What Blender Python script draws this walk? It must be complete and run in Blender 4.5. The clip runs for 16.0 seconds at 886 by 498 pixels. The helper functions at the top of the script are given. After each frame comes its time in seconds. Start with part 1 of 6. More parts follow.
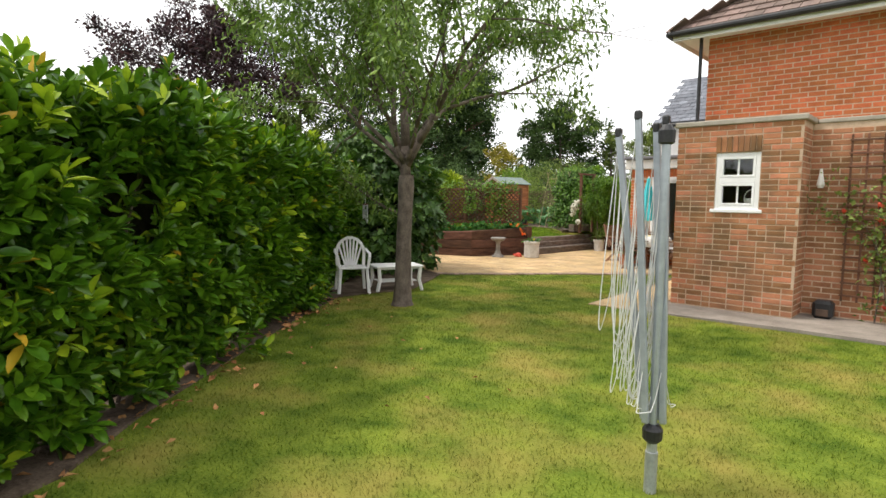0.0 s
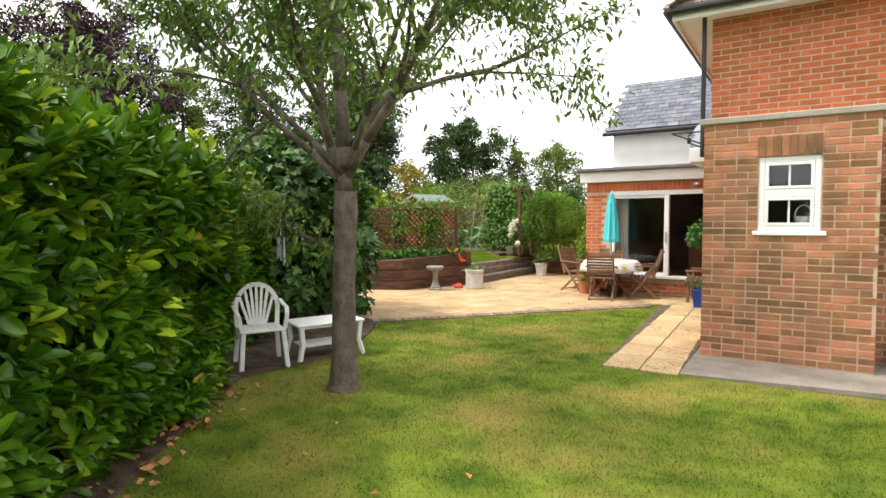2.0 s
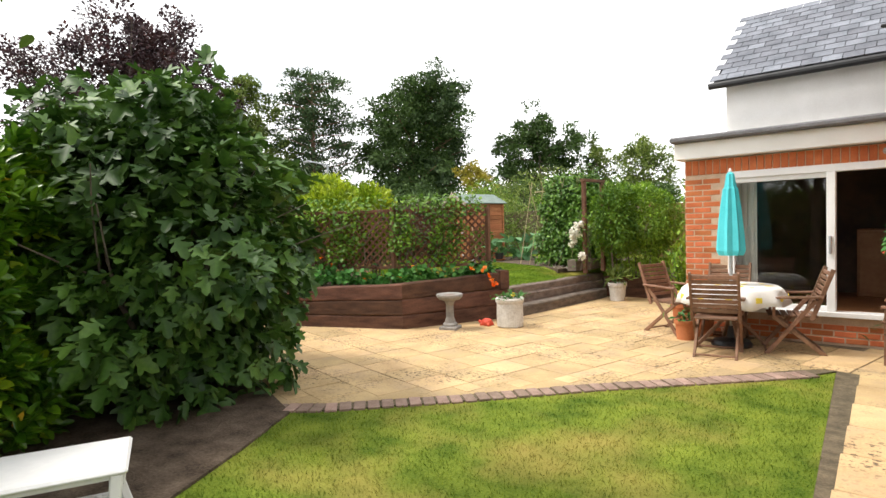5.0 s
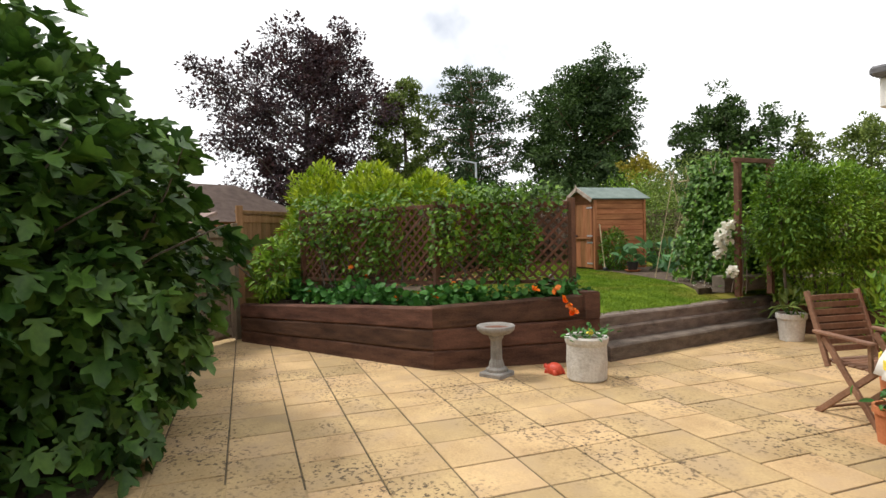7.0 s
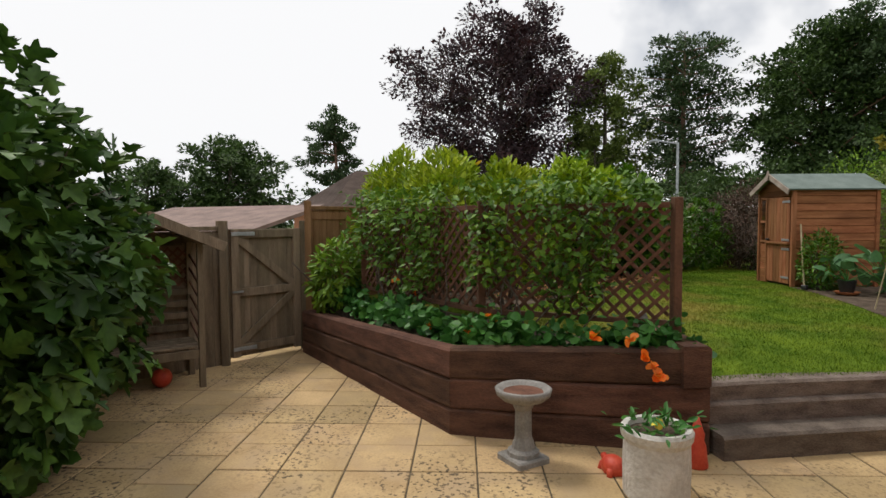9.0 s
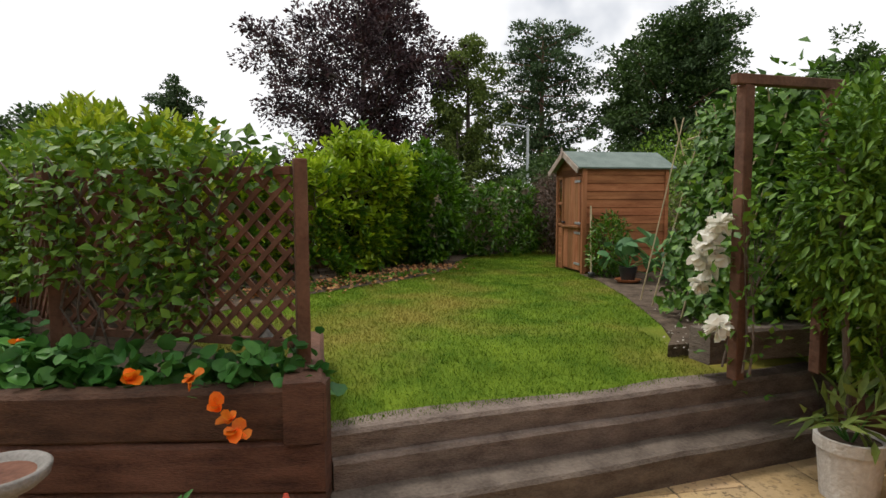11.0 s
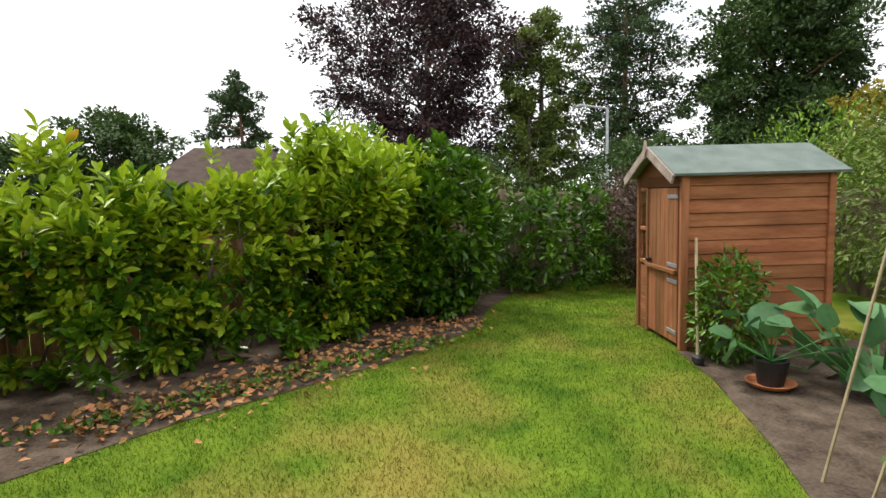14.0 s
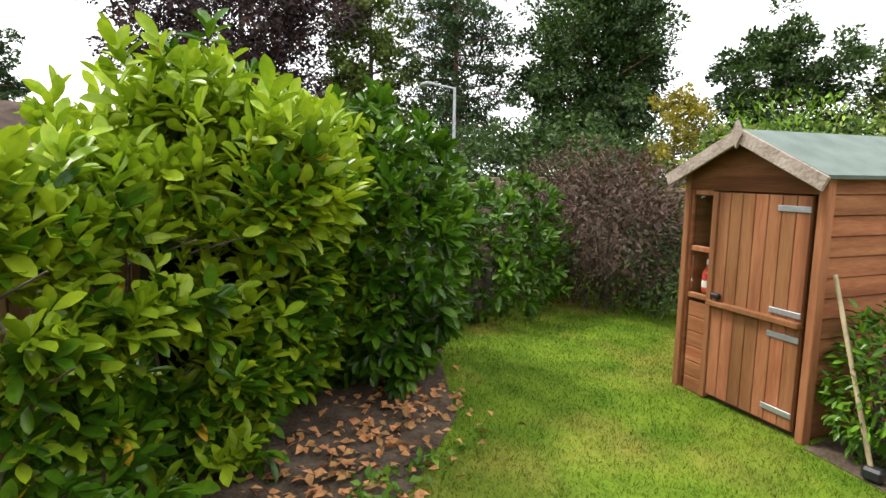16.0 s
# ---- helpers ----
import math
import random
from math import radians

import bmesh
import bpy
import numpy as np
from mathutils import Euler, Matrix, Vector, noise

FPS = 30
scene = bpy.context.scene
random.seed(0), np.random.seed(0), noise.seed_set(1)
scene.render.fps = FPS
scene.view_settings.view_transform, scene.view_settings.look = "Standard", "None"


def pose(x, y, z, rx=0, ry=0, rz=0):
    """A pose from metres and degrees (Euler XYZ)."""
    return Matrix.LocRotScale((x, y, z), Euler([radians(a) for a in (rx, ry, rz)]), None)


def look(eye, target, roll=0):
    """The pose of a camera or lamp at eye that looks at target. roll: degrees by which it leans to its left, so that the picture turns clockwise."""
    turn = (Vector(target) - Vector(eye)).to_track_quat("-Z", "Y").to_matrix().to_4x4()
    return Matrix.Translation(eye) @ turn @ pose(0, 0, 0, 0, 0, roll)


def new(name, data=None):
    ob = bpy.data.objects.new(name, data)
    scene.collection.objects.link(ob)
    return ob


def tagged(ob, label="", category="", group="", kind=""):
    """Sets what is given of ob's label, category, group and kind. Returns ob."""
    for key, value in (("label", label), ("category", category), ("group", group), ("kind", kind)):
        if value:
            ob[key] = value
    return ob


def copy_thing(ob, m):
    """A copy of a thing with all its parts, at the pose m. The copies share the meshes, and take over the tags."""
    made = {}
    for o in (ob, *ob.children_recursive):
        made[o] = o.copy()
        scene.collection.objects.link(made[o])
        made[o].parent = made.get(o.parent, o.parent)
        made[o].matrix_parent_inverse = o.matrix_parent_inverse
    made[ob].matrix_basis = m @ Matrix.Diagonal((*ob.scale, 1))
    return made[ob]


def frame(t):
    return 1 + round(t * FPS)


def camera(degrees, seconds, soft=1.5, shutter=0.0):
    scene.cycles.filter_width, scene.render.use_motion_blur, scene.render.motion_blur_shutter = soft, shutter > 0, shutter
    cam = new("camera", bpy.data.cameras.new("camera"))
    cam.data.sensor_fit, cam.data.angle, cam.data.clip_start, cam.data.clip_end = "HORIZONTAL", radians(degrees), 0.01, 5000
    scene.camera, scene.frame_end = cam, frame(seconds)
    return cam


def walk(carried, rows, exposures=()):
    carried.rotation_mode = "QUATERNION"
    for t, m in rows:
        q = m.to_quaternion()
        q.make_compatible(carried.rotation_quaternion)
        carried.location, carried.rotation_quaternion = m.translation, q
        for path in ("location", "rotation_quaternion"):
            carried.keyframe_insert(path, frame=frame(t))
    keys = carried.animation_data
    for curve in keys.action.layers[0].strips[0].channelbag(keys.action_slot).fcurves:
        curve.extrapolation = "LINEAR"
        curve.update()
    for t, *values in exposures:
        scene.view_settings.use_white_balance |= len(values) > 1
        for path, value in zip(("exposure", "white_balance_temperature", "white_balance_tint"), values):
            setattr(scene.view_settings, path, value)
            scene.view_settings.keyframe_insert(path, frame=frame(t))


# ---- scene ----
cam = camera(76.0, 16.0)

PATH = [
    (0, (3.757, 1.955, 1.509), (2.411, 3.424, 1.337), 0.9),
    (0.5, (3.121, 2.022, 1.524), (1.783, 3.499, 1.354), 0.5),
    (1, (2.472, 2.225, 1.489), (1.184, 3.748, 1.345), 0.2),
    (1.5, (2.134, 2.925, 1.599), (0.907, 4.501, 1.489), -0.6),
    (2, (1.521, 3.547, 1.594), (0.452, 5.234, 1.487), -0.3),
    (2.5, (0.995, 4.143, 1.567), (0.062, 5.909, 1.461), -0.5),
    (3, (0.677, 4.805, 1.627), (-0.26, 6.568, 1.508), -0.7),
    (3.2, (0.569, 5.075, 1.593), (-0.371, 6.837, 1.483), -0.9),
    (5.3, (0.018, 8.102, 1.527), (-1.37, 9.539, 1.45), -1.6),
    (5.5, (-0.037, 8.408, 1.527), (-1.475, 9.795, 1.448), -1.6),
    (6, (-0.221, 9.094, 1.567), (-1.724, 10.41, 1.485), -1.5),
    (6.5, (-0.329, 9.751, 1.582), (-1.938, 10.937, 1.51), -2.0),
    (7, (-0.651, 10.603, 1.496), (-2.359, 11.641, 1.441), -1.4),
    (7.5, (-0.846, 11.238, 1.481), (-2.665, 12.068, 1.431), -0.8),
    (8, (-1.079, 11.746, 1.516), (-2.975, 12.38, 1.458), -0.7),
    (8.5, (-1.282, 12.299, 1.598), (-3.233, 12.734, 1.52), -0.6),
    (9, (-1.592, 12.848, 1.705), (-3.559, 13.195, 1.606), -0.3),
    (9.5, (-1.922, 13.434, 1.723), (-3.885, 13.801, 1.619), -0.4),
    (10, (-2.121, 14.02, 1.645), (-4.043, 14.563, 1.528), 0.0),
    (10.2, (-2.137, 14.25, 1.631), (-4.042, 14.845, 1.504), 0.1),
    (12.3, (-3.622, 15.656, 1.683), (-5.448, 16.456, 1.522), -0.9),
    (12.5, (-3.741, 15.731, 1.703), (-5.586, 16.483, 1.536), -0.4),
    (13, (-4.11, 16.107, 1.849), (-6.001, 16.731, 1.664), -1.4),
    (13.5, (-4.671, 16.48, 1.987), (-6.599, 16.973, 1.789), -1.8),
    (14, (-5.238, 16.795, 2.075), (-7.176, 17.248, 1.879), -1.5),
    (14.5, (-5.845, 16.912, 2.118), (-7.782, 17.37, 1.921), -0.8),
    (15, (-6.524, 16.859, 2.104), (-8.449, 17.365, 1.899), -0.6),
    (15.5, (-7.184, 16.705, 2.147), (-9.047, 17.395, 1.913), -0.1),
    (16, (-8.093, 16.475, 2.179), (-9.765, 17.539, 1.909), 0.8),
]
walk(cam, [(t, look(eye, target, roll)) for t, eye, target, roll in PATH],
     [(0, 0.12, 6650, 10), (1.5, 0.35, 6650, 10), (3.2, 0.5, 6650, 10), (5.5, 0.35, 6650, 10), (7, -0.1, 6600, 10), (8.5, -0.58, 6600, 10), (10.2, -0.72, 6600, 10), (12.3, 0.05, 6600, 10), (14, 0.05, 6550, 10), (16, 0.4, 6550, 10)])

# ---- world, sun, exposure ----
SUN_ELEV, SUN_AZ = radians(58), radians(234)
world = bpy.data.worlds.new("sky")
scene.world = world
world.use_nodes = True
wn, wl = world.node_tree.nodes, world.node_tree.links
wn.clear()
w_out, w_bg = wn.new("ShaderNodeOutputWorld"), wn.new("ShaderNodeBackground")
w_sky = wn.new("ShaderNodeTexSky")
w_sky.sky_type, w_sky.sun_disc = "NISHITA", False
w_sky.sun_elevation, w_sky.sun_rotation = SUN_ELEV, SUN_AZ
w_co, w_no, w_ra, w_mx = wn.new("ShaderNodeTexCoord"), wn.new("ShaderNodeTexNoise"), wn.new("ShaderNodeValToRGB"), wn.new("ShaderNodeMixRGB")
w_no.inputs["Scale"].default_value, w_no.inputs["Detail"].default_value = 2.6, 6
w_ra.color_ramp.elements[0].position, w_ra.color_ramp.elements[1].position = 0.24, 0.40
w_mx.inputs[2].default_value = (15.0, 15.2, 15.6, 1)
w_bg.inputs["Strength"].default_value = 0.1
wl.new(w_co.outputs["Generated"], w_no.inputs["Vector"])
wl.new(w_no.outputs["Fac"], w_ra.inputs["Fac"])
wl.new(w_ra.outputs["Color"], w_mx.inputs["Fac"])
wl.new(w_sky.outputs["Color"], w_mx.inputs[1])
wl.new(w_mx.outputs["Color"], w_bg.inputs["Color"])
wl.new(w_bg.outputs["Background"], w_out.inputs["Surface"])
sun = new("sun", bpy.data.lights.new("sun", "SUN"))
sun.data.energy, sun.data.angle, sun.data.color = 2.7, radians(12), (1.0, 0.95, 0.88)
sun.matrix_world = look((math.sin(SUN_AZ) * 30, math.cos(SUN_AZ) * 30, 30 * math.tan(SUN_ELEV)), (0, 0, 0))


# ---- materials ----
def material(name, c1, c2, scale=6.0, rough=0.8, metal=0.0, fine=60.0, bump=0.3, island=0.0, rnd=0.0, stretch=(1, 1, 1), third=None, third_scale=1.2, spec=0.4, through_light=0.0, specks=None):
    """Two colours mixed by noise at two scales, an optional third in large patches, bump and per-piece variation."""
    m = bpy.data.materials.new(name)
    m.use_nodes = True
    n, l = m.node_tree.nodes, m.node_tree.links
    b = n["Principled BSDF"]
    co, mp = n.new("ShaderNodeTexCoord"), n.new("ShaderNodeMapping")
    mp.inputs["Scale"].default_value = stretch
    place = co.outputs["Object"]
    if rnd:
        oi, va = n.new("ShaderNodeObjectInfo"), n.new("ShaderNodeVectorMath")
        l.new(co.outputs["Object"], va.inputs[0])
        l.new(oi.outputs["Location"], va.inputs[1])
        place = va.outputs["Vector"]
    l.new(place, mp.inputs["Vector"])
    big, small = n.new("ShaderNodeTexNoise"), n.new("ShaderNodeTexNoise")
    big.inputs["Scale"].default_value, big.inputs["Detail"].default_value = scale, 5
    small.inputs["Scale"].default_value, small.inputs["Detail"].default_value = fine, 4
    l.new(mp.outputs["Vector"], big.inputs["Vector"])
    l.new(mp.outputs["Vector"], small.inputs["Vector"])
    add = n.new("ShaderNodeMath")
    add.operation = "MULTIPLY_ADD"
    l.new(small.outputs["Fac"], add.inputs[0])
    add.inputs[1].default_value = 0.55
    l.new(big.outputs["Fac"], add.inputs[2])
    ramp = n.new("ShaderNodeValToRGB")
    ramp.color_ramp.elements[0].position, ramp.color_ramp.elements[1].position = 0.55, 1.0
    ramp.color_ramp.elements[0].color, ramp.color_ramp.elements[1].color = (*c1, 1), (*c2, 1)
    l.new(add.outputs[0], ramp.inputs["Fac"])
    colour = ramp.outputs["Color"]
    if third:
        pn, pr, px = n.new("ShaderNodeTexNoise"), n.new("ShaderNodeValToRGB"), n.new("ShaderNodeMixRGB")
        pn.inputs["Scale"].default_value, pn.inputs["Detail"].default_value = third_scale, 5
        pr.color_ramp.elements[0].position, pr.color_ramp.elements[1].position = 0.47, 0.68
        l.new(mp.outputs["Vector"], pn.inputs["Vector"])
        l.new(pn.outputs["Fac"], pr.inputs["Fac"])
        l.new(pr.outputs["Color"], px.inputs["Fac"])
        l.new(colour, px.inputs[1])
        px.inputs[2].default_value = (*third, 1)
        colour = px.outputs["Color"]
    if specks:
        wide, pits, wr2, pr2, both, px2 = n.new("ShaderNodeTexNoise"), n.new("ShaderNodeTexNoise"), n.new("ShaderNodeValToRGB"), n.new("ShaderNodeValToRGB"), n.new("ShaderNodeMath"), n.new("ShaderNodeMixRGB")
        geo = n.new("ShaderNodeNewGeometry")
        wide.inputs["Scale"].default_value, wide.inputs["Detail"].default_value = 1.3, 3
        pits.inputs["Scale"].default_value, pits.inputs["Detail"].default_value = 34, 2
        wr2.color_ramp.elements[0].position, wr2.color_ramp.elements[1].position = 0.42, 0.62
        pr2.color_ramp.elements[0].position, pr2.color_ramp.elements[1].position = 0.55, 0.64
        both.operation = "MULTIPLY"
        for a, b2 in ((wide, wr2), (pits, pr2)):
            l.new(geo.outputs["Position"], a.inputs["Vector"])
            l.new(a.outputs["Fac"], b2.inputs["Fac"])
        l.new(wr2.outputs["Color"], both.inputs[0])
        l.new(pr2.outputs["Color"], both.inputs[1])
        l.new(both.outputs[0], px2.inputs["Fac"])
        l.new(colour, px2.inputs[1])
        px2.inputs[2].default_value = (*specks, 1)
        colour = px2.outputs["Color"]
    for amount, kind in ((island, "ShaderNodeNewGeometry"), (rnd, "ShaderNodeObjectInfo")):
        if amount:
            g, hs, mr = n.new(kind), n.new("ShaderNodeHueSaturation"), n.new("ShaderNodeMapRange")
            l.new(g.outputs["Random Per Island" if kind.endswith("Geometry") else "Random"], mr.inputs["Value"])
            mr.inputs["To Min"].default_value, mr.inputs["To Max"].default_value = 1 - amount, 1 + amount
            l.new(mr.outputs["Result"], hs.inputs["Value"])
            mh = n.new("ShaderNodeMapRange")
            l.new(g.outputs["Random Per Island" if kind.endswith("Geometry") else "Random"], mh.inputs["Value"])
            mh.inputs["To Min"].default_value, mh.inputs["To Max"].default_value = 0.5 + 0.03 * amount, 0.5 - 0.03 * amount
            l.new(mh.outputs["Result"], hs.inputs["Hue"])
            l.new(colour, hs.inputs["Color"])
            colour = hs.outputs["Color"]
    l.new(colour, b.inputs["Base Color"])
    b.inputs["Roughness"].default_value, b.inputs["Metallic"].default_value = rough, metal
    b.inputs["Specular IOR Level"].default_value = spec
    if bump:
        bp = n.new("ShaderNodeBump")
        bp.inputs["Strength"].default_value, bp.inputs["Distance"].default_value = bump, 0.02
        l.new(add.outputs[0], bp.inputs["Height"])
        l.new(bp.outputs["Normal"], b.inputs["Normal"])
    if through_light:
        tr, ms = n.new("ShaderNodeBsdfTranslucent"), n.new("ShaderNodeMixShader")
        l.new(colour, tr.inputs["Color"])
        ms.inputs["Fac"].default_value = through_light
        l.new(b.outputs["BSDF"], ms.inputs[1])
        l.new(tr.outputs["BSDF"], ms.inputs[2])
        l.new(ms.outputs["Shader"], n["Material Output"].inputs["Surface"])
    return m


def leafy(name, c1, c2, rough=0.45, island=0.38, tl=0.2, patch=None):
    return material(name, c1, c2, 2.5, rough, 0, 30, 0.0, island, 0, third=patch, third_scale=0.9, spec=0.35, through_light=tl)


GRASS_ARGS = dict(third=(0.27, 0.23, 0.055), third_scale=0.9, rough=0.9, spec=0.1)
M_GRASS = material("grass", (0.055, 0.10, 0.009), (0.195, 0.245, 0.03), 3.0, fine=55, bump=1.0, **GRASS_ARGS)
M_BLADE = material("grass_blade", (0.06, 0.12, 0.010), (0.215, 0.27, 0.033), 3.0, fine=55, bump=0, island=0.4, through_light=0.3, **GRASS_ARGS)
M_UPLAWN = material("upper_grass", (0.06, 0.125, 0.009), (0.17, 0.25, 0.022), 3.0, fine=55, bump=1.0, rough=0.9, spec=0.1, third=(0.25, 0.22, 0.045), third_scale=0.85)
M_UPBLADE = material("upper_grass_blade", (0.065, 0.14, 0.009), (0.185, 0.275, 0.025), 3.0, fine=55, bump=0, island=0.5, through_light=0.3, rough=0.9, spec=0.1, third=(0.25, 0.22, 0.045), third_scale=0.85)
M_FAR = material("far_ground", (0.05, 0.08, 0.02), (0.09, 0.12, 0.03), 0.2, fine=3, rough=1)
M_SOIL = material("soil", (0.05, 0.036, 0.026), (0.165, 0.125, 0.092), 5, fine=45, bump=1.0, rough=1, spec=0.1)
M_SLAB = material("paving_slab", (0.40, 0.275, 0.14), (0.60, 0.43, 0.225), 2.2, fine=60, bump=0.35, rough=0.85, rnd=0.14, third=(0.46, 0.33, 0.19), third_scale=3, spec=0.2, specks=(0.13, 0.095, 0.06))
M_JOINT = material("paving_joint", (0.06, 0.05, 0.03), (0.17, 0.13, 0.08), 8, fine=60, bump=0.6, rough=1)
M_EDGE = material("edging_brick", (0.20, 0.13, 0.10), (0.33, 0.23, 0.18), 8, fine=60, rnd=0.25, bump=0.5, rough=0.95)
M_CONC = material("old_concrete", (0.20, 0.17, 0.14), (0.36, 0.31, 0.26), 3, fine=60, bump=0.6, rough=0.95)
M_BRICK = material("old_brick", (0.30, 0.125, 0.06), (0.50, 0.23, 0.115), 5, fine=70, bump=0.5, rough=0.9, rnd=0.38, third=(0.22, 0.12, 0.065), third_scale=2.2, spec=0.2)
M_BRICKJ = material("joined_brick", (0.42, 0.115, 0.045), (0.60, 0.19, 0.075), 5, fine=70, bump=0.5, rough=0.9, island=0.22, spec=0.2)
M_BRICKO = material("joined_old_brick", (0.26, 0.115, 0.06), (0.42, 0.20, 0.105), 5, fine=70, bump=0.5, rough=0.9, island=0.3, spec=0.2)
M_MORTAR = material("mortar", (0.46, 0.33, 0.23), (0.60, 0.45, 0.33), 12, fine=90, bump=0.5, rough=1)
M_RENDER = material("white_render", (0.78, 0.77, 0.74), (0.86, 0.85, 0.83), 3, fine=80, bump=0.2, rough=0.9)
M_UPVC = material("white_upvc", (0.80, 0.80, 0.80), (0.86, 0.86, 0.86), 2, fine=20, bump=0.0, rough=0.3)
M_SLATE = material("slate", (0.10, 0.11, 0.13), (0.19, 0.20, 0.23), 4, fine=50, bump=0.4, rough=0.7, island=0.25)
M_TILE = material("roof_tile", (0.13, 0.09, 0.075), (0.24, 0.17, 0.14), 4, fine=50, bump=0.5, rough=0.85, island=0.3)
M_LEAD = material("roof_felt", (0.10, 0.10, 0.105), (0.19, 0.19, 0.20), 4, fine=50, rough=0.85)
M_COPING = material("coping", (0.30, 0.27, 0.22), (0.42, 0.38, 0.32), 4, fine=60, rough=0.9)
M_BLACK = material("black_metal", (0.012, 0.012, 0.013), (0.03, 0.03, 0.032), 4, fine=60, rough=0.45, bump=0.1)
# Interior dimness is put into this dark brown colour.
M_DARK = material("painted_dimness", (0.05, 0.035, 0.03), (0.12, 0.075, 0.05), 1.5, fine=10, rough=0.8, bump=0)
M_ROOMWOOD = material("room_wood", (0.25, 0.10, 0.04), (0.36, 0.16, 0.07), 3, fine=20, rough=0.5, bump=0)
M_CURTAIN = material("curtain", (0.60, 0.56, 0.50), (0.72, 0.69, 0.62), 6, fine=60, rough=0.95)
M_SLEEPER = material("sleeper_wood", (0.055, 0.027, 0.018), (0.15, 0.075, 0.048), 3.5, fine=40, bump=0.9, rough=0.85, rnd=0.25, stretch=(1, 1, 4), spec=0.25)
M_SLEEPTOP = material("weathered_sleeper", (0.10, 0.075, 0.06), (0.24, 0.19, 0.155), 5, fine=45, bump=1.0, rough=0.95, rnd=0.2, stretch=(1, 1, 3))
M_FENCE = material("fence_wood", (0.15, 0.115, 0.08), (0.30, 0.235, 0.165), 2, fine=30, bump=0.6, rough=0.95, rnd=0.2, stretch=(6, 6, 0.6), spec=0.15)
M_FENCEB = material("brown_fence", (0.20, 0.105, 0.05), (0.33, 0.19, 0.10), 2, fine=30, bump=0.5, rough=0.95, rnd=0.2, stretch=(6, 6, 0.6), spec=0.15)
M_TRELLIS = material("trellis_wood", (0.095, 0.042, 0.025), (0.19, 0.09, 0.055), 6, fine=40, bump=0.5, rough=0.9, rnd=0.2)
M_SHED = material("shed_wood", (0.24, 0.085, 0.032), (0.42, 0.175, 0.075), 2.4, fine=14, bump=0.35, rough=0.8, rnd=0.2, stretch=(0.8, 0.8, 7), spec=0.25, third=(0.20, 0.075, 0.03), third_scale=1.4)
M_SHEDV = material("shed_door_wood", (0.25, 0.095, 0.037), (0.42, 0.185, 0.085), 2.4, fine=14, bump=0.35, rough=0.8, rnd=0.2, stretch=(7, 7, 0.7), spec=0.25, third=(0.19, 0.075, 0.03), third_scale=1.2)
M_BARGE = material("grey_bargeboard", (0.24, 0.18, 0.14), (0.46, 0.39, 0.33), 5, fine=40, bump=0.7, rough=0.95)
M_FELT = material("green_felt", (0.13, 0.17, 0.15), (0.20, 0.245, 0.22), 5, fine=140, bump=0.6, rough=0.95)
M_STEEL = material("galvanised", (0.33, 0.35, 0.37), (0.52, 0.54, 0.56), 8, fine=60, rough=0.45, metal=0.6, bump=0.1)
M_ALU = material("grey_aluminium", (0.30, 0.33, 0.37), (0.42, 0.46, 0.50), 5, fine=30, rough=0.4, metal=0.5, bump=0.05)
M_CORD = material("white_cord", (0.60, 0.60, 0.60), (0.75, 0.75, 0.75), 5, fine=60, rough=0.7, bump=0)
M_PLASTIC = material("white_plastic", (0.74, 0.74, 0.74), (0.82, 0.82, 0.81), 4, fine=30, rough=0.4, bump=0.03)
M_TEAK = material("hardwood", (0.15, 0.075, 0.042), (0.28, 0.155, 0.095), 5, fine=40, bump=0.3, rough=0.65, rnd=0.15)
M_CLOTH = material("tablecloth", (0.72, 0.70, 0.66), (0.82, 0.81, 0.78), 4, fine=60, rough=0.9, bump=0.1)
M_LEMON = material("lemon_print", (0.80, 0.60, 0.05), (0.85, 0.70, 0.12), 20, fine=60, rough=0.9, bump=0)
M_TURQ = material("turquoise_canvas", (0.05, 0.50, 0.56), (0.10, 0.62, 0.68), 4, fine=80, rough=0.85, bump=0.1)
M_TERRA = material("terracotta", (0.45, 0.15, 0.06), (0.60, 0.23, 0.10), 6, fine=60, rough=0.85)
M_BLUE = material("blue_glaze", (0.01, 0.03, 0.22), (0.02, 0.06, 0.36), 4, fine=30, rough=0.2, bump=0.05)
M_STONE = material("bath_stone", (0.17, 0.16, 0.145), (0.33, 0.31, 0.285), 6, fine=60, bump=0.6, rough=0.95)
M_WHITEPOT = material("white_pot", (0.46, 0.43, 0.39), (0.70, 0.68, 0.64), 5, fine=40, bump=0.7, rough=0.9)
M_RED = material("red_paint", (0.50, 0.04, 0.02), (0.66, 0.10, 0.05), 9, fine=60, rough=0.5, bump=0.2)
M_GREYST = material("grey_figure", (0.10, 0.10, 0.10), (0.36, 0.35, 0.33), 9, fine=50, rough=0.8)
M_BARK = material("bark", (0.075, 0.058, 0.047), (0.20, 0.16, 0.13), 7, fine=50, bump=1.0, rough=0.95, stretch=(1.5, 1.5, 1))
M_PINEBARK = material("pine_bark", (0.14, 0.075, 0.05), (0.27, 0.16, 0.11), 3, fine=20, bump=0.6, rough=0.95)
M_CANE = material("bamboo_cane", (0.36, 0.28, 0.16), (0.52, 0.42, 0.26), 9, fine=50, rough=0.7)
M_LAUREL = leafy("laurel_leaf", (0.030, 0.09, 0.006), (0.115, 0.25, 0.013), 0.28, 0.4, 0.16)
# Near black: holds the shade in the gaps of hedges and fig.
M_INNER_SHADE = material("painted_inner_shade", (0.012, 0.014, 0.007), (0.035, 0.035, 0.018), 6, fine=40, bump=1.0, rough=1, spec=0.05)
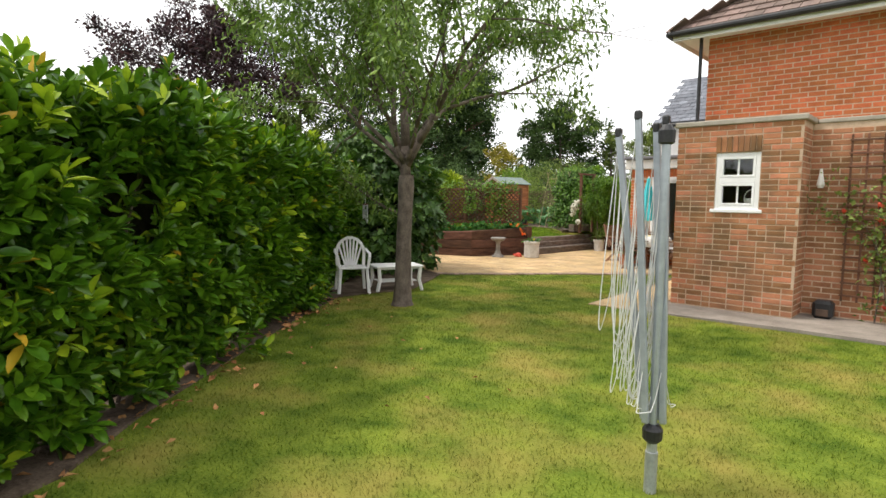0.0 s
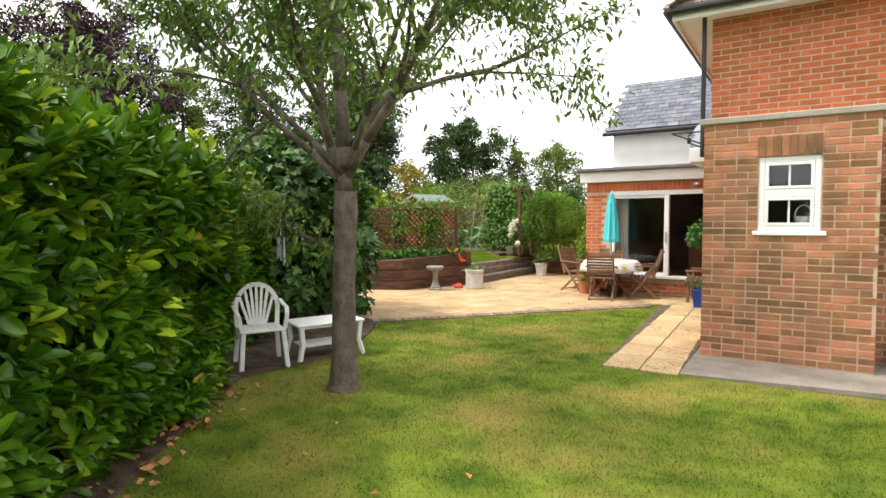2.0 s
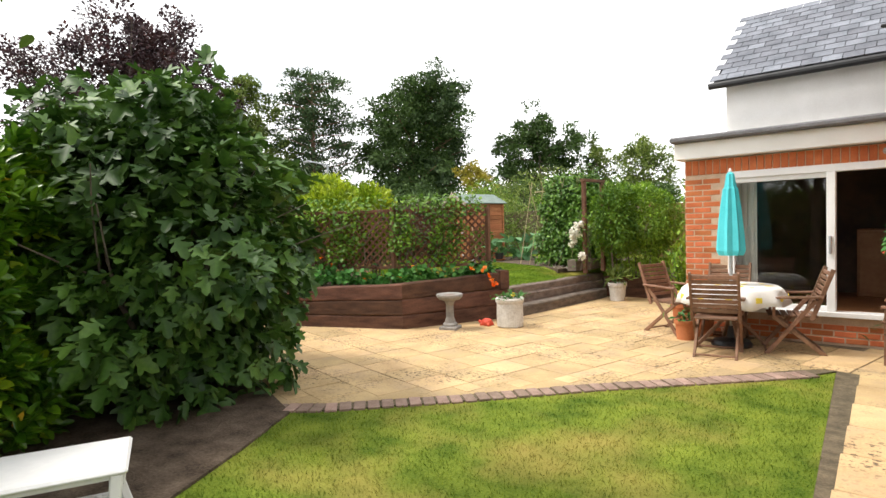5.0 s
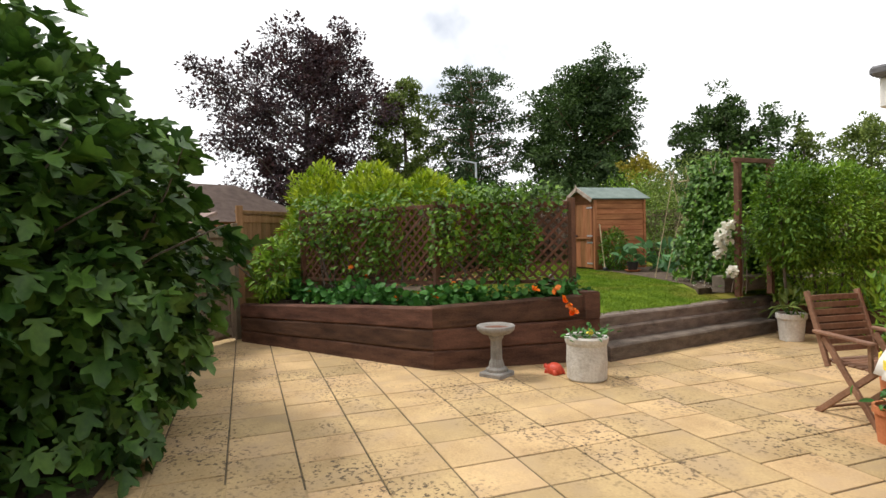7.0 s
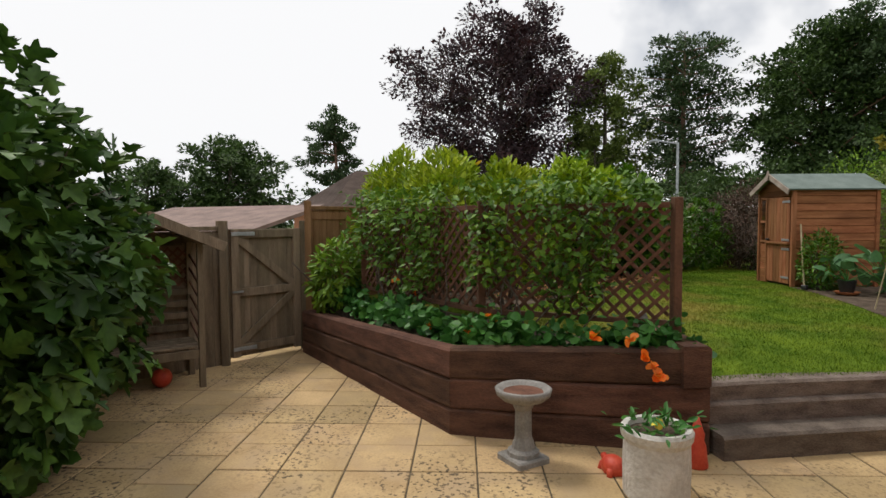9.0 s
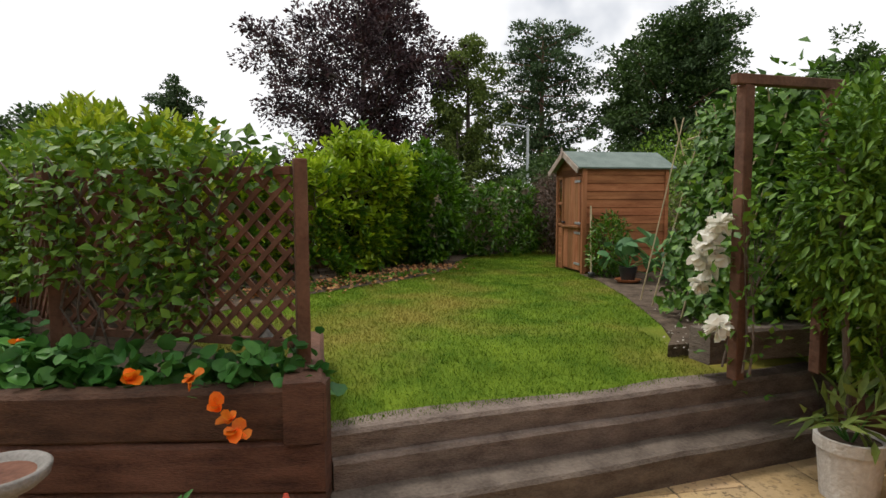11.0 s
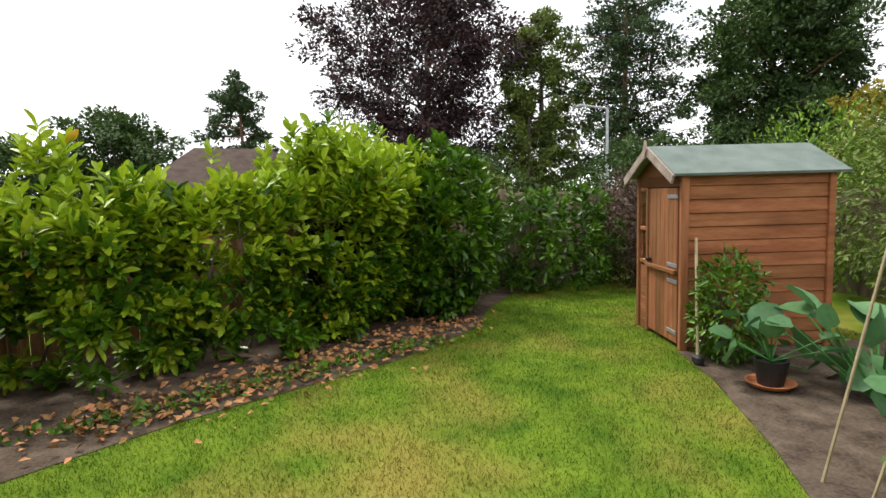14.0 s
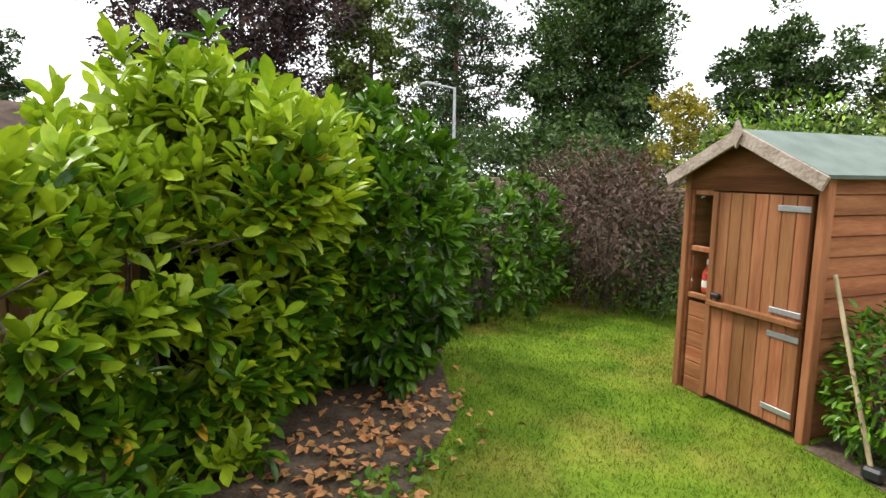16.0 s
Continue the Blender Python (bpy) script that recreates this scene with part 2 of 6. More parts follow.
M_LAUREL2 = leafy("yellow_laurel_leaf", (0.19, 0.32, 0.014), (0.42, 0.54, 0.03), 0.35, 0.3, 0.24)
M_TURNED = leafy("turned_laurel_leaf", (0.45, 0.33, 0.02), (0.65, 0.40, 0.04), 0.4, 0.3, 0.2)
M_GOLD = leafy("golden_green_leaf", (0.15, 0.26, 0.010), (0.42, 0.50, 0.03), 0.45)
M_FIG = leafy("fig_leaf", (0.024, 0.07, 0.011), (0.09, 0.185, 0.028), 0.5, 0.4, 0.14)
M_CHERRY = leafy("cherry_leaf", (0.085, 0.16, 0.025), (0.21, 0.32, 0.06), 0.45)
M_CLIMB = leafy("climber_leaf", (0.045, 0.125, 0.010), (0.15, 0.28, 0.022), 0.5)
M_PRIVET = leafy("privet_leaf", (0.10, 0.21, 0.016), (0.23, 0.38, 0.03), 0.5)
M_BEAN = leafy("bean_leaf", (0.035, 0.095, 0.011), (0.115, 0.235, 0.026), 0.5, 0.38, 0.14)
M_RHUB = leafy("broad_leaf", (0.05, 0.14, 0.05), (0.11, 0.24, 0.09), 0.5)
M_NAST = leafy("nasturtium_leaf", (0.04, 0.15, 0.025), (0.09, 0.27, 0.05), 0.5)
M_BEECH = leafy("copper_leaf", (0.022, 0.016, 0.022), (0.07, 0.035, 0.04), 0.5, patch=(0.085, 0.035, 0.03))
M_OAK = leafy("oak_leaf", (0.032, 0.068, 0.015), (0.08, 0.14, 0.032), 0.6)
M_PINE = leafy("pine_needle", (0.036, 0.07, 0.026), (0.09, 0.145, 0.055), 0.7)
M_LIGHT = leafy("light_leaf", (0.10, 0.155, 0.03), (0.22, 0.28, 0.06), 0.6)
M_YEL = leafy("golden_leaf", (0.22, 0.20, 0.02), (0.38, 0.32, 0.04), 0.6)
M_REDSHRUB = leafy("red_shrub_leaf", (0.05, 0.035, 0.022), (0.13, 0.075, 0.05), 0.6)
M_ROSE = material("white_petal", (0.80, 0.77, 0.66), (0.90, 0.88, 0.82), 20, fine=60, rough=0.6, bump=0, through_light=0.3)
M_ORANGE = material("orange_petal", (0.85, 0.16, 0.01), (0.95, 0.30, 0.02), 20, fine=60, rough=0.5, bump=0, island=0.3, through_light=0.3)
M_DEAD = material("fallen_leaf_brown", (0.30, 0.12, 0.04), (0.55, 0.30, 0.12), 20, fine=60, rough=0.8, bump=0, island=0.4)
M_WHITEFL = material("bone_white", (0.34, 0.31, 0.26), (0.52, 0.48, 0.42), 20, fine=60, rough=0.8, bump=0)
M_GLASS = bpy.data.materials.new("window_glass")
M_GLASS.use_nodes = True
gb = M_GLASS.node_tree.nodes["Principled BSDF"]
gb.inputs["Base Color"].default_value = (0.9, 0.93, 0.92, 1)
gb.inputs["Transmission Weight"].default_value, gb.inputs["Roughness"].default_value, gb.inputs["IOR"].default_value = 1.0, 0.0, 1.45


# ---- mesh helpers ----
def thing(name, label, category, group="", kind="", at=(0, 0, 0), turn=0.0):
    ob = new(name)
    ob.empty_display_size = 0.1
    ob.matrix_world = pose(*at, 0, 0, turn)
    return tagged(ob, label, category, group, kind)


def mesh_ob(name, bm, mat, smooth=False):
    me = bpy.data.meshes.new(name)
    bm.to_mesh(me)
    bm.free()
    me.materials.append(mat)
    if smooth:
        for p in me.polygons:
            p.use_smooth = True
    return new(name, me)


def part(name, bm, mat, parent, label="", smooth=False):
    ob = mesh_ob(name, bm, mat, smooth)
    ob.parent = parent
    if label:
        ob["label"] = label
    return ob


def box(bm, cx, cy, cz, sx, sy, sz, bevel=0.0, m=None):
    """A box of full sizes round a centre, with bevelled edges, moved by m."""
    got = bmesh.ops.create_cube(bm, size=1, matrix=(m or Matrix()) @ Matrix.Translation((cx, cy, cz)) @ Matrix.Diagonal((sx, sy, sz, 1)))
    if bevel:
        edges = list({e for v in got["verts"] for e in v.link_edges})
        bmesh.ops.bevel(bm, geom=edges, offset=bevel, segments=1, affect="EDGES")
    return bm


def bx(*a, **k):
    return box(bmesh.new(), *a, **k)


def bar(bm, a, b, w, d, bevel=0.0, up=(0, 0, 1)):
    """A bar of section w x d from a to b; d lies along up."""
    a, b = Vector(a), Vector(b)
    z = (b - a).normalized()
    u = Vector(up)
    if abs(z.dot(u)) > 0.98:
        u = Vector((0, 1, 0))
    x = u.cross(z).normalized()
    y = z.cross(x)
    m = Matrix((x, y, z)).transposed().to_4x4()
    m.translation = (a + b) / 2
    return box(bm, 0, 0, 0, w, d, (b - a).length, bevel, m)


def rod(bm, a, b, r1, r2=None, seg=8):
    a, b = Vector(a), Vector(b)
    m = (b - a).to_track_quat("Z", "Y").to_matrix().to_4x4()
    m.translation = (a + b) / 2
    bmesh.ops.create_cone(bm, cap_ends=seg != 14, segments=seg, radius1=r1, radius2=r1 if r2 is None else r2, depth=(b - a).length, matrix=m)
    return bm


def lathe(bm, rings, seg=24, flute=0.0):
    """A turned body from (radius, height) rings."""
    rows = []
    for r, z in rings:
        rows.append([bm.verts.new((r * (1 - (flute if i % 2 else 0)) * math.cos(math.tau * i / seg), r * (1 - (flute if i % 2 else 0)) * math.sin(math.tau * i / seg), z)) for i in range(seg)])
    for lo, hi in zip(rows, rows[1:]):
        for i in range(seg):
            bm.faces.new((lo[i], lo[(i + 1) % seg], hi[(i + 1) % seg], hi[i]))
    bm.faces.new(rows[0][::-1])
    bm.faces.new(rows[-1])
    return bm


def prism(bm, pts, z0, z1):
    """An upright slab with the given outline; z1 may be a list with a height for each corner."""
    tops = z1 if isinstance(z1, (list, tuple)) else [z1] * len(pts)
    lo = [bm.verts.new((x, y, z0)) for x, y in pts]
    hi = [bm.verts.new((x, y, z)) for (x, y), z in zip(pts, tops)]
    bm.faces.new(hi)
    bm.faces.new(lo[::-1])
    n = len(pts)
    for i in range(n):
        bm.faces.new((lo[i], lo[(i + 1) % n], hi[(i + 1) % n], hi[i]))
    bmesh.ops.recalc_face_normals(bm, faces=bm.faces)
    return bm


rng = np.random.default_rng(7)
SHAPES = {
    "long": [(0, 0), (0.14, 0.2), (0.19, 0.5), (0.11, 0.82), (0, 1), (-0.11, 0.82), (-0.19, 0.5), (-0.14, 0.2)],
    "laurel": [(0, 0), (0.08, 0.15), (0.17, 0.42), (0.205, 0.64), (0.13, 0.87), (0, 1), (-0.13, 0.87), (-0.205, 0.64), (-0.17, 0.42), (-0.08, 0.15)],
    "blade": [(0, 0), (0.07, 0.3), (0, 1), (-0.07, 0.3)],
    "wide": [(0, 0), (0.32, 0.45), (0, 1), (-0.32, 0.45)],
    "lobed": [(0, 0), (0.26, 0.02), (0.36, 0.14), (0.24, 0.3), (0.46, 0.44), (0.5, 0.6), (0.22, 0.56), (0.2, 0.84), (0, 1), (-0.2, 0.84), (-0.22, 0.56), (-0.5, 0.6), (-0.46, 0.44), (-0.24, 0.3), (-0.36, 0.14), (-0.26, 0.02)],
    "round": [(0, 0), (0.38, 0.12), (0.5, 0.5), (0.32, 0.88), (0, 1), (-0.32, 0.88), (-0.5, 0.5), (-0.38, 0.12)],
    "needle": [(0, 0), (0.1, 0.5), (0, 1), (-0.1, 0.5)],
}


def leaves(name, centres, out, size, mat, parent=None, shape="long", droop=0.3, spread=0.7, label=""):
    """One mesh of many leaves: at each centre one leaf that points roughly along its out direction, folded on its midrib."""
    n = len(centres)
    outl = np.array(SHAPES[shape])
    k = len(outl)
    d = out + rng.normal(0, spread, (n, 3)) + np.array([0, 0, -droop])
    d /= np.linalg.norm(d, axis=1, keepdims=True) + 1e-9
    up = np.array([0, 0, 1.0]) * 1.2 + rng.normal(0, 0.55, (n, 3)) + out * 0.5
    side = np.cross(d, up)
    side /= np.linalg.norm(side, axis=1, keepdims=True) + 1e-9
    nor = np.cross(side, d)
    s = size * rng.uniform(0.65, 1.25, n)
    w, ln = outl[:, 0], outl[:, 1]
    fold = np.abs(w) * 0.35
    bend = -0.18 * ln**2
    v = centres[:, None] + s[:, None, None] * (w[None, :, None] * side[:, None] + ln[None, :, None] * d[:, None] + (fold + bend)[None, :, None] * nor[:, None])
    if k == 4:
        faces = np.array([[0, 1, 2], [0, 2, 3]])
    else:
        faces = np.array([[0, i, i + 1] for i in range(1, k - 1)])
    f = (np.arange(n)[:, None, None] * k + faces[None]).reshape(-1, 3)
    me = bpy.data.meshes.new(name)
    me.vertices.add(n * k)
    me.vertices.foreach_set("co", v.reshape(-1).astype(np.float32))
    me.loops.add(f.size)
    me.loops.foreach_set("vertex_index", f.reshape(-1).astype(np.int32))
    me.polygons.add(len(f))
    me.polygons.foreach_set("loop_start", np.arange(0, f.size, 3, dtype=np.int32))
    me.update(calc_edges=True)
    me.materials.append(mat)
    ob = new(name, me)
    if parent:
        ob.parent = parent
    if label:
        ob["label"] = label
    return ob


def lumps(p, scale, seed):
    return np.array([noise.noise(Vector((x * scale + seed, y * scale, z * scale))) for x, y, z in p])


def shell(n, centre, radii, thick=0.35, rough=0.25, seed=0.0, low=-0.9):
    """Points near the surface of a lumpy ellipsoid, with their outward directions."""
    d = rng.normal(0, 1, (n, 3))
    d /= np.linalg.norm(d, axis=1, keepdims=True)
    d = d[d[:, 2] > low]
    r = 1 - thick * rng.random(len(d)) ** 2 + rough * lumps(d, 2.2, seed)
    return np.array(centre) + d * r[:, None] * np.array(radii), d


def wall_leaves(n, a, b, z0, z1, depth, seed, toward, overhang=0.15, wave=0.16):
    """Points over the face and top of a clipped hedge that runs from a to b; toward: the side it faces."""
    a, b = np.array(a, float), np.array(b, float)
    al = b - a
    ln = np.linalg.norm(al)
    al /= ln
    fr = np.array(toward, float)
    fr /= np.linalg.norm(fr)
    u = rng.uniform(0, ln, n)
    face = rng.random(n) < 0.74
    zz = np.where(face, rng.uniform(z0, z1, n), z1)
    back = np.where(face, 0, rng.uniform(0, depth, n))
    p = np.stack([u, zz * 1.0, back], 1)
    bump = lumps(p * [1, 1, 1], 1.1, seed) * 2 * wave + lumps(p, 3.1, seed + 5) * wave
    inn = rng.random(n) ** 2 * 0.28
    q = np.where(face, -bump + inn - overhang * np.clip((zz - z0) / 1.2, 0, 1), back)
    zz = np.where(face, zz, z1 + bump * 0.9 - inn)
    soft = np.clip((zz - (z1 - 0.3)) / 0.3, 0, 1) ** 2 * 0.22
    q = np.where(face, q + soft, q)
    xy = a + al * u[:, None] - fr * q[:, None]
    pts = np.column_stack([xy, zz])
    out = np.where(face[:, None], np.column_stack([np.tile(fr, (n, 1)), np.full(n, 0.75)]), np.array([fr[0] * 0.2, fr[1] * 0.2, 1.0]))
    return pts, out


def branchy(bm, start, dirn, length, radius, depth, spread, tips, wander=0.25, seg=4, gravity=0.0, kids=3):
    """A tapering limb that wanders, with smaller limbs from it; collects points for leaves in tips."""
    p, d = Vector(start), Vector(dirn).normalized()
    step = length / seg
    for i in range(seg):
        d = (d + Vector(rng.normal(0, wander, 3)) * 0.5 + Vector((0, 0, gravity))).normalized()
        q = p + d * step
        rod(bm, p, q, radius * (1 - i / seg * 0.55), radius * (1 - (i + 1) / seg * 0.55), 8 if radius > 0.03 else 5)
        if depth <= 1:
            tips.append((np.array(p), np.array(q)))
        if depth > 0 and i >= 1:
            for _ in range(kids - 1 if i < seg - 1 else kids):
                nd = (d + Vector(rng.normal(0, spread, 3))).normalized()
                branchy(bm, q, nd, length * 0.62, radius * (1 - (i + 1) / seg * 0.55) * 0.62, depth - 1, spread, tips, wander, 3, gravity, kids)
        p = q


def tip_points(tips, per, jitter):
    a, b = np.array([t[0] for t in tips]), np.array([t[1] for t in tips])
    i = rng.integers(0, len(tips), per)
    f = rng.random(per)[:, None]
    p = a[i] * (1 - f) + b[i] * f + rng.normal(0, jitter, (per, 3))
    o = (b - a)[i]
    o = o / (np.linalg.norm(o, axis=1, keepdims=True) + 1e-9) * 0.5 + rng.normal(0, 0.5, (per, 3))
    return p, o


ZL = 0.60

# ---- ground ----
bm = bmesh.new()
bmesh.ops.create_grid(bm, x_segments=60, y_segments=60, size=400, matrix=Matrix.Translation((0, 10, 0)))
for v in bm.verts:
    v.co.z = -0.03
ground = tagged(mesh_ob("ground", bm, M_FAR), "dull green ground that runs out under far trees", "ground", kind="structure")
LAWN = [(-5.5, -6), (9, -6), (9, 9.85), (0.78, 9.62), (-0.28, 9.55), (-0.62, 14.3), (-0.8, 14.0), (-1.5, 13.2), (-2.25, 12.42), (-3.0, 11.45), (-3.8, 10.55), (-4.6, 9.9), (-7, 9.5)]
lawn = tagged(mesh_ob("lawn", prism(bmesh.new(), LAWN, -0.2, 0.0), M_GRASS), "patchy mown lawn with yellowed dry spots", "lawn", kind="structure")
UPPER = [(-6.3, 15.5), (-6.3, 19.0), (-5.1, 19.1), (-5.1, 24.5), (-16.5, 24.5), (-16.5, 12.0), (-9.6, 12.35), (-8.9, 12.75), (-5.95, 13.95), (-5.3, 15.35)]
upper = tagged(mesh_ob("upper_lawn", prism(bmesh.new(), UPPER, -0.1, ZL), M_UPLAWN), "raised green lawn with a few dry yellow patches", "lawn", kind="structure")
SLOPE = [(-5.45, 15.45), (-5.3, 19.0), (-6.3, 19.0), (-6.3, 15.45)]
tagged(mesh_ob("upper_lawn", prism(bmesh.new(), SLOPE, -0.1, [0.455, 0.455, ZL, ZL]), M_UPLAWN), "grass falling gently to the sleeper steps", "lawn", kind="structure")
BEDS = [
    ("flower_bed", [(0.9, 1.4), (0.3, 2.75), (-0.3, 3.35), (-1.6, 5.0), (-2.6, 6.3), (-3.2, 7.2), (-3.0, 8.6), (-3.6, 9.7), (-4.0, 10.35), (-5.6, 10.9), (-8.5, 9.5), (-5, 6.5), (-1.0, 1.0)], 0.02, "dark soil bed under the hedge with fallen leaves"),
    ("flower_bed", [(-8.4, 14.9), (-9.2, 15.9), (-9.55, 16.5), (-10.15, 17.5), (-11.0, 18.45), (-12.0, 18.95), (-12.9, 19.6), (-13.6, 20.9), (-14.2, 22.2), (-16, 22.2), (-12.2, 15.3), (-11.0, 13.6), (-9.4, 13.4)], ZL + 0.006, "bare earth border strewn with orange fallen leaves"),
    ("flower_bed", [(-5.75, 18.02), (-6.0, 18.3), (-6.8, 18.75), (-7.75, 19.25), (-8.9, 19.75), (-9.6, 19.95), (-9.4, 22), (-5.4, 22)], ZL + 0.006, "dry stony vegetable bed beside the lawn"),
    ("flower_bed", [(-9.2, 12.6), (-8.9, 12.7), (-5.98, 13.9), (-5.35, 15.3), (-6.3, 15.2), (-9.6, 13.3)], ZL + 0.015, "soil bed inside the sleeper planter"),
]
for nm, pts, z, lab in BEDS:
    tagged(mesh_ob(nm, prism(bmesh.new(), pts, z - (0.6 if z > 0.3 else 0.05), z), M_SOIL), lab, "soil bed", kind="structure")


def inside(p, poly):
    x, y = p[:, 0], p[:, 1]
    hit = np.zeros(len(p), bool)
    for (x1, y1), (x2, y2) in zip(poly, poly[1:] + poly[:1]):
        if y1 != y2:
            cross = (y1 > y) != (y2 > y)
            hit ^= cross & (x < (x2 - x1) * (y - y1) / (y2 - y1) + x1)
    return hit


def blades(name, n, lo, hi, poly, off, z, mat, label, height=0.03):
    p = np.column_stack([rng.uniform(lo[0], hi[0], n), rng.uniform(lo[1], hi[1], n)])
    keep = inside(p, poly)
    for o in off:
        keep &= ~inside(p, o)
    p = p[keep]
    c = np.column_stack([p, (z(p[:, 0]) if callable(z) else np.full(len(p), z)) - 0.004])
    o = np.tile([0, 0, 1.3], (len(c), 1))
    ob = leaves(name, c, o, height, mat, None, "blade", 0, 0.55)
    tagged(ob, label, "grass", kind="stuff")


blades("grass", 330000, (-4.5, 1.5), (6, 14.3), LAWN, [BEDS[0][1]], 0.0, M_BLADE, "short mown grass blades on the lower lawn")
blades("grass", 300000, (-13.5, 14), (-5.0, 22), UPPER, [b[1] for b in BEDS[1:]], ZL, M_UPBLADE, "short green grass blades on the raised lawn")

blades("grass", 16000, (-6.4, 15.4), (-5.3, 18.2), SLOPE, [BEDS[2][1]], lambda x: np.interp(-x, [5.38, 6.3], [0.455, ZL]), M_UPBLADE, "short grass blades above the steps")

# ---- patio bed, planter, steps ----
PATIO = [(-0.62, 14.35), (-0.8, 14.05), (-1.5, 13.25), (-2.25, 12.47), (-3.0, 11.5), (-3.8, 10.6), (-4.6, 9.95), (-7.2, 9.4), (-11.4, 10.0), (-10.6, 11.2), (-9.7, 12.3), (-8.9, 12.55), (-5.95, 13.8), (-5.25, 15.4), (-5.1, 19.0), (-2.5, 19.2), (-2.45, 15.7), (0.44, 15.7), (0.44, 12.0), (0.5, 10.5), (0.5, 9.6), (-0.28, 9.55)]
patio = tagged(mesh_ob("pavement", prism(bmesh.new(), PATIO, -0.15, 0.006), M_JOINT), "sandy mossy bedding between the patio slabs", "patio", kind="structure")
strip = tagged(mesh_ob("pavement", prism(bmesh.new(), [(0.5, 9.62), (2.2, 9.85), (9, 10.0), (9, 11.2), (0.5, 11.2)], -0.1, 0.012), M_CONC), "worn grey concrete and earth strip along the house", "path", kind="structure")


def sleeper(parent, a, b, z0, z1, deep, mat, name="sleeper", zb0=None, zb1=None):
    """A squared timber from a to b, its front face on the line, rounded and slightly uneven; heights at a and at b."""
    a, b = Vector((*a, 0)), Vector((*b, 0))
    al = (b - a).normalized()
    inw = Vector((-al.y, al.x, 0))
    zb0, zb1 = z0 if zb0 is None else zb0, z1 if zb1 is None else zb1
    bm = bmesh.new()
    n = 9
    rows = []
    for i in range(n):
        f = i / (n - 1)
        p = a.lerp(b, f)
        lo, hi = z0 + (zb0 - z0) * f, z1 + (zb1 - z1) * f
        j = [noise.noise(Vector((p.x * 2.3 + k * 7, p.y * 2.3, z1 * 9))) * 0.012 for k in range(4)]
        c = 0.014
        ring = [(0 + j[0], lo + c), (c + j[0], lo), (deep, lo), (deep, hi + j[1]), (c * 1.6 + j[0], hi + j[1]), (j[0], hi - c * 1.4 + j[1])]
        rows.append([bm.verts.new((*(p + inw * d).xy, z)) for d, z in ring])
    for r, s in zip(rows, rows[1:]):
        for k in range(6):
            bm.faces.new((r[k], s[k], s[(k + 1) % 6], r[(k + 1) % 6]))
    bm.faces.new(rows[0])
    bm.faces.new(rows[-1][::-1])
    bmesh.ops.recalc_face_normals(bm, faces=bm.faces)
    return part(name, bm, mat, parent)


planter = thing("planter", "raised planter of dark stained railway sleepers with bedding plants", "planter")
PA, PB, PC = (-9.1, 12.32), (-5.94, 13.66), (-5.2, 15.42)
for k in range(3):
    f0, f1 = k / 3, (k + 1) / 3
    sleeper(planter, PA, PB, 0.58 * f0 - 0.02, 0.58 * f1 - 0.025, 0.14, M_SLEEPER, zb0=0.72 * f0 - 0.02, zb1=0.72 * f1 - 0.025)
    sleeper(planter, PB, PC, 0.72 * f0 - 0.02, 0.72 * f1 - 0.025, 0.14, M_SLEEPER, zb0=0.80 * f0 - 0.02, zb1=0.80 * f1 - 0.025)
sleeper(planter, (-5.2, 15.43), (-6.3, 15.6), 0.5, 0.80, 0.2, M_SLEEPER, "end_sleeper")
steps = thing("step", "two weathered sleeper steps up to the raised lawn", "steps")
sleeper(steps, (-5.08, 15.45), (-4.95, 18.6), -0.02, 0.19, 0.26, M_SLEEPTOP, "lower_tread")
sleeper(steps, (-5.32, 15.48), (-5.16, 19.0), 0.15, 0.34, 0.14, M_SLEEPTOP, "middle_tread")
sleeper(steps, (-5.38, 15.48), (-5.22, 19.0), 0.32, 0.47, 0.2, M_SLEEPTOP, "upper_tread")
edge = thing("sleeper_wall", "low dark sleeper wall edging the hedge bed", "retaining wall")
for k in range(2):
    sleeper(edge, (-5.05, 18.75), (-2.5, 19.0), 0.22 * k - 0.02, 0.22 * (k + 1) - 0.025, 0.2, M_SLEEPER)
sleeper(edge, (-5.3, 17.95), (-5.2, 18.95), 0.58, 0.80, 0.2, M_SLEEPTOP)
tagged(mesh_ob("flower_bed", prism(bmesh.new(), [(-5.2, 18.9), (-2.5, 19.1), (-2.5, 24), (-5.2, 24)], -0.1, 0.40), M_SOIL), "soil bed under the clipped hedge", "soil bed", kind="structure")

# ---- house ----
COURSE, BLEN = 0.0765, 0.225


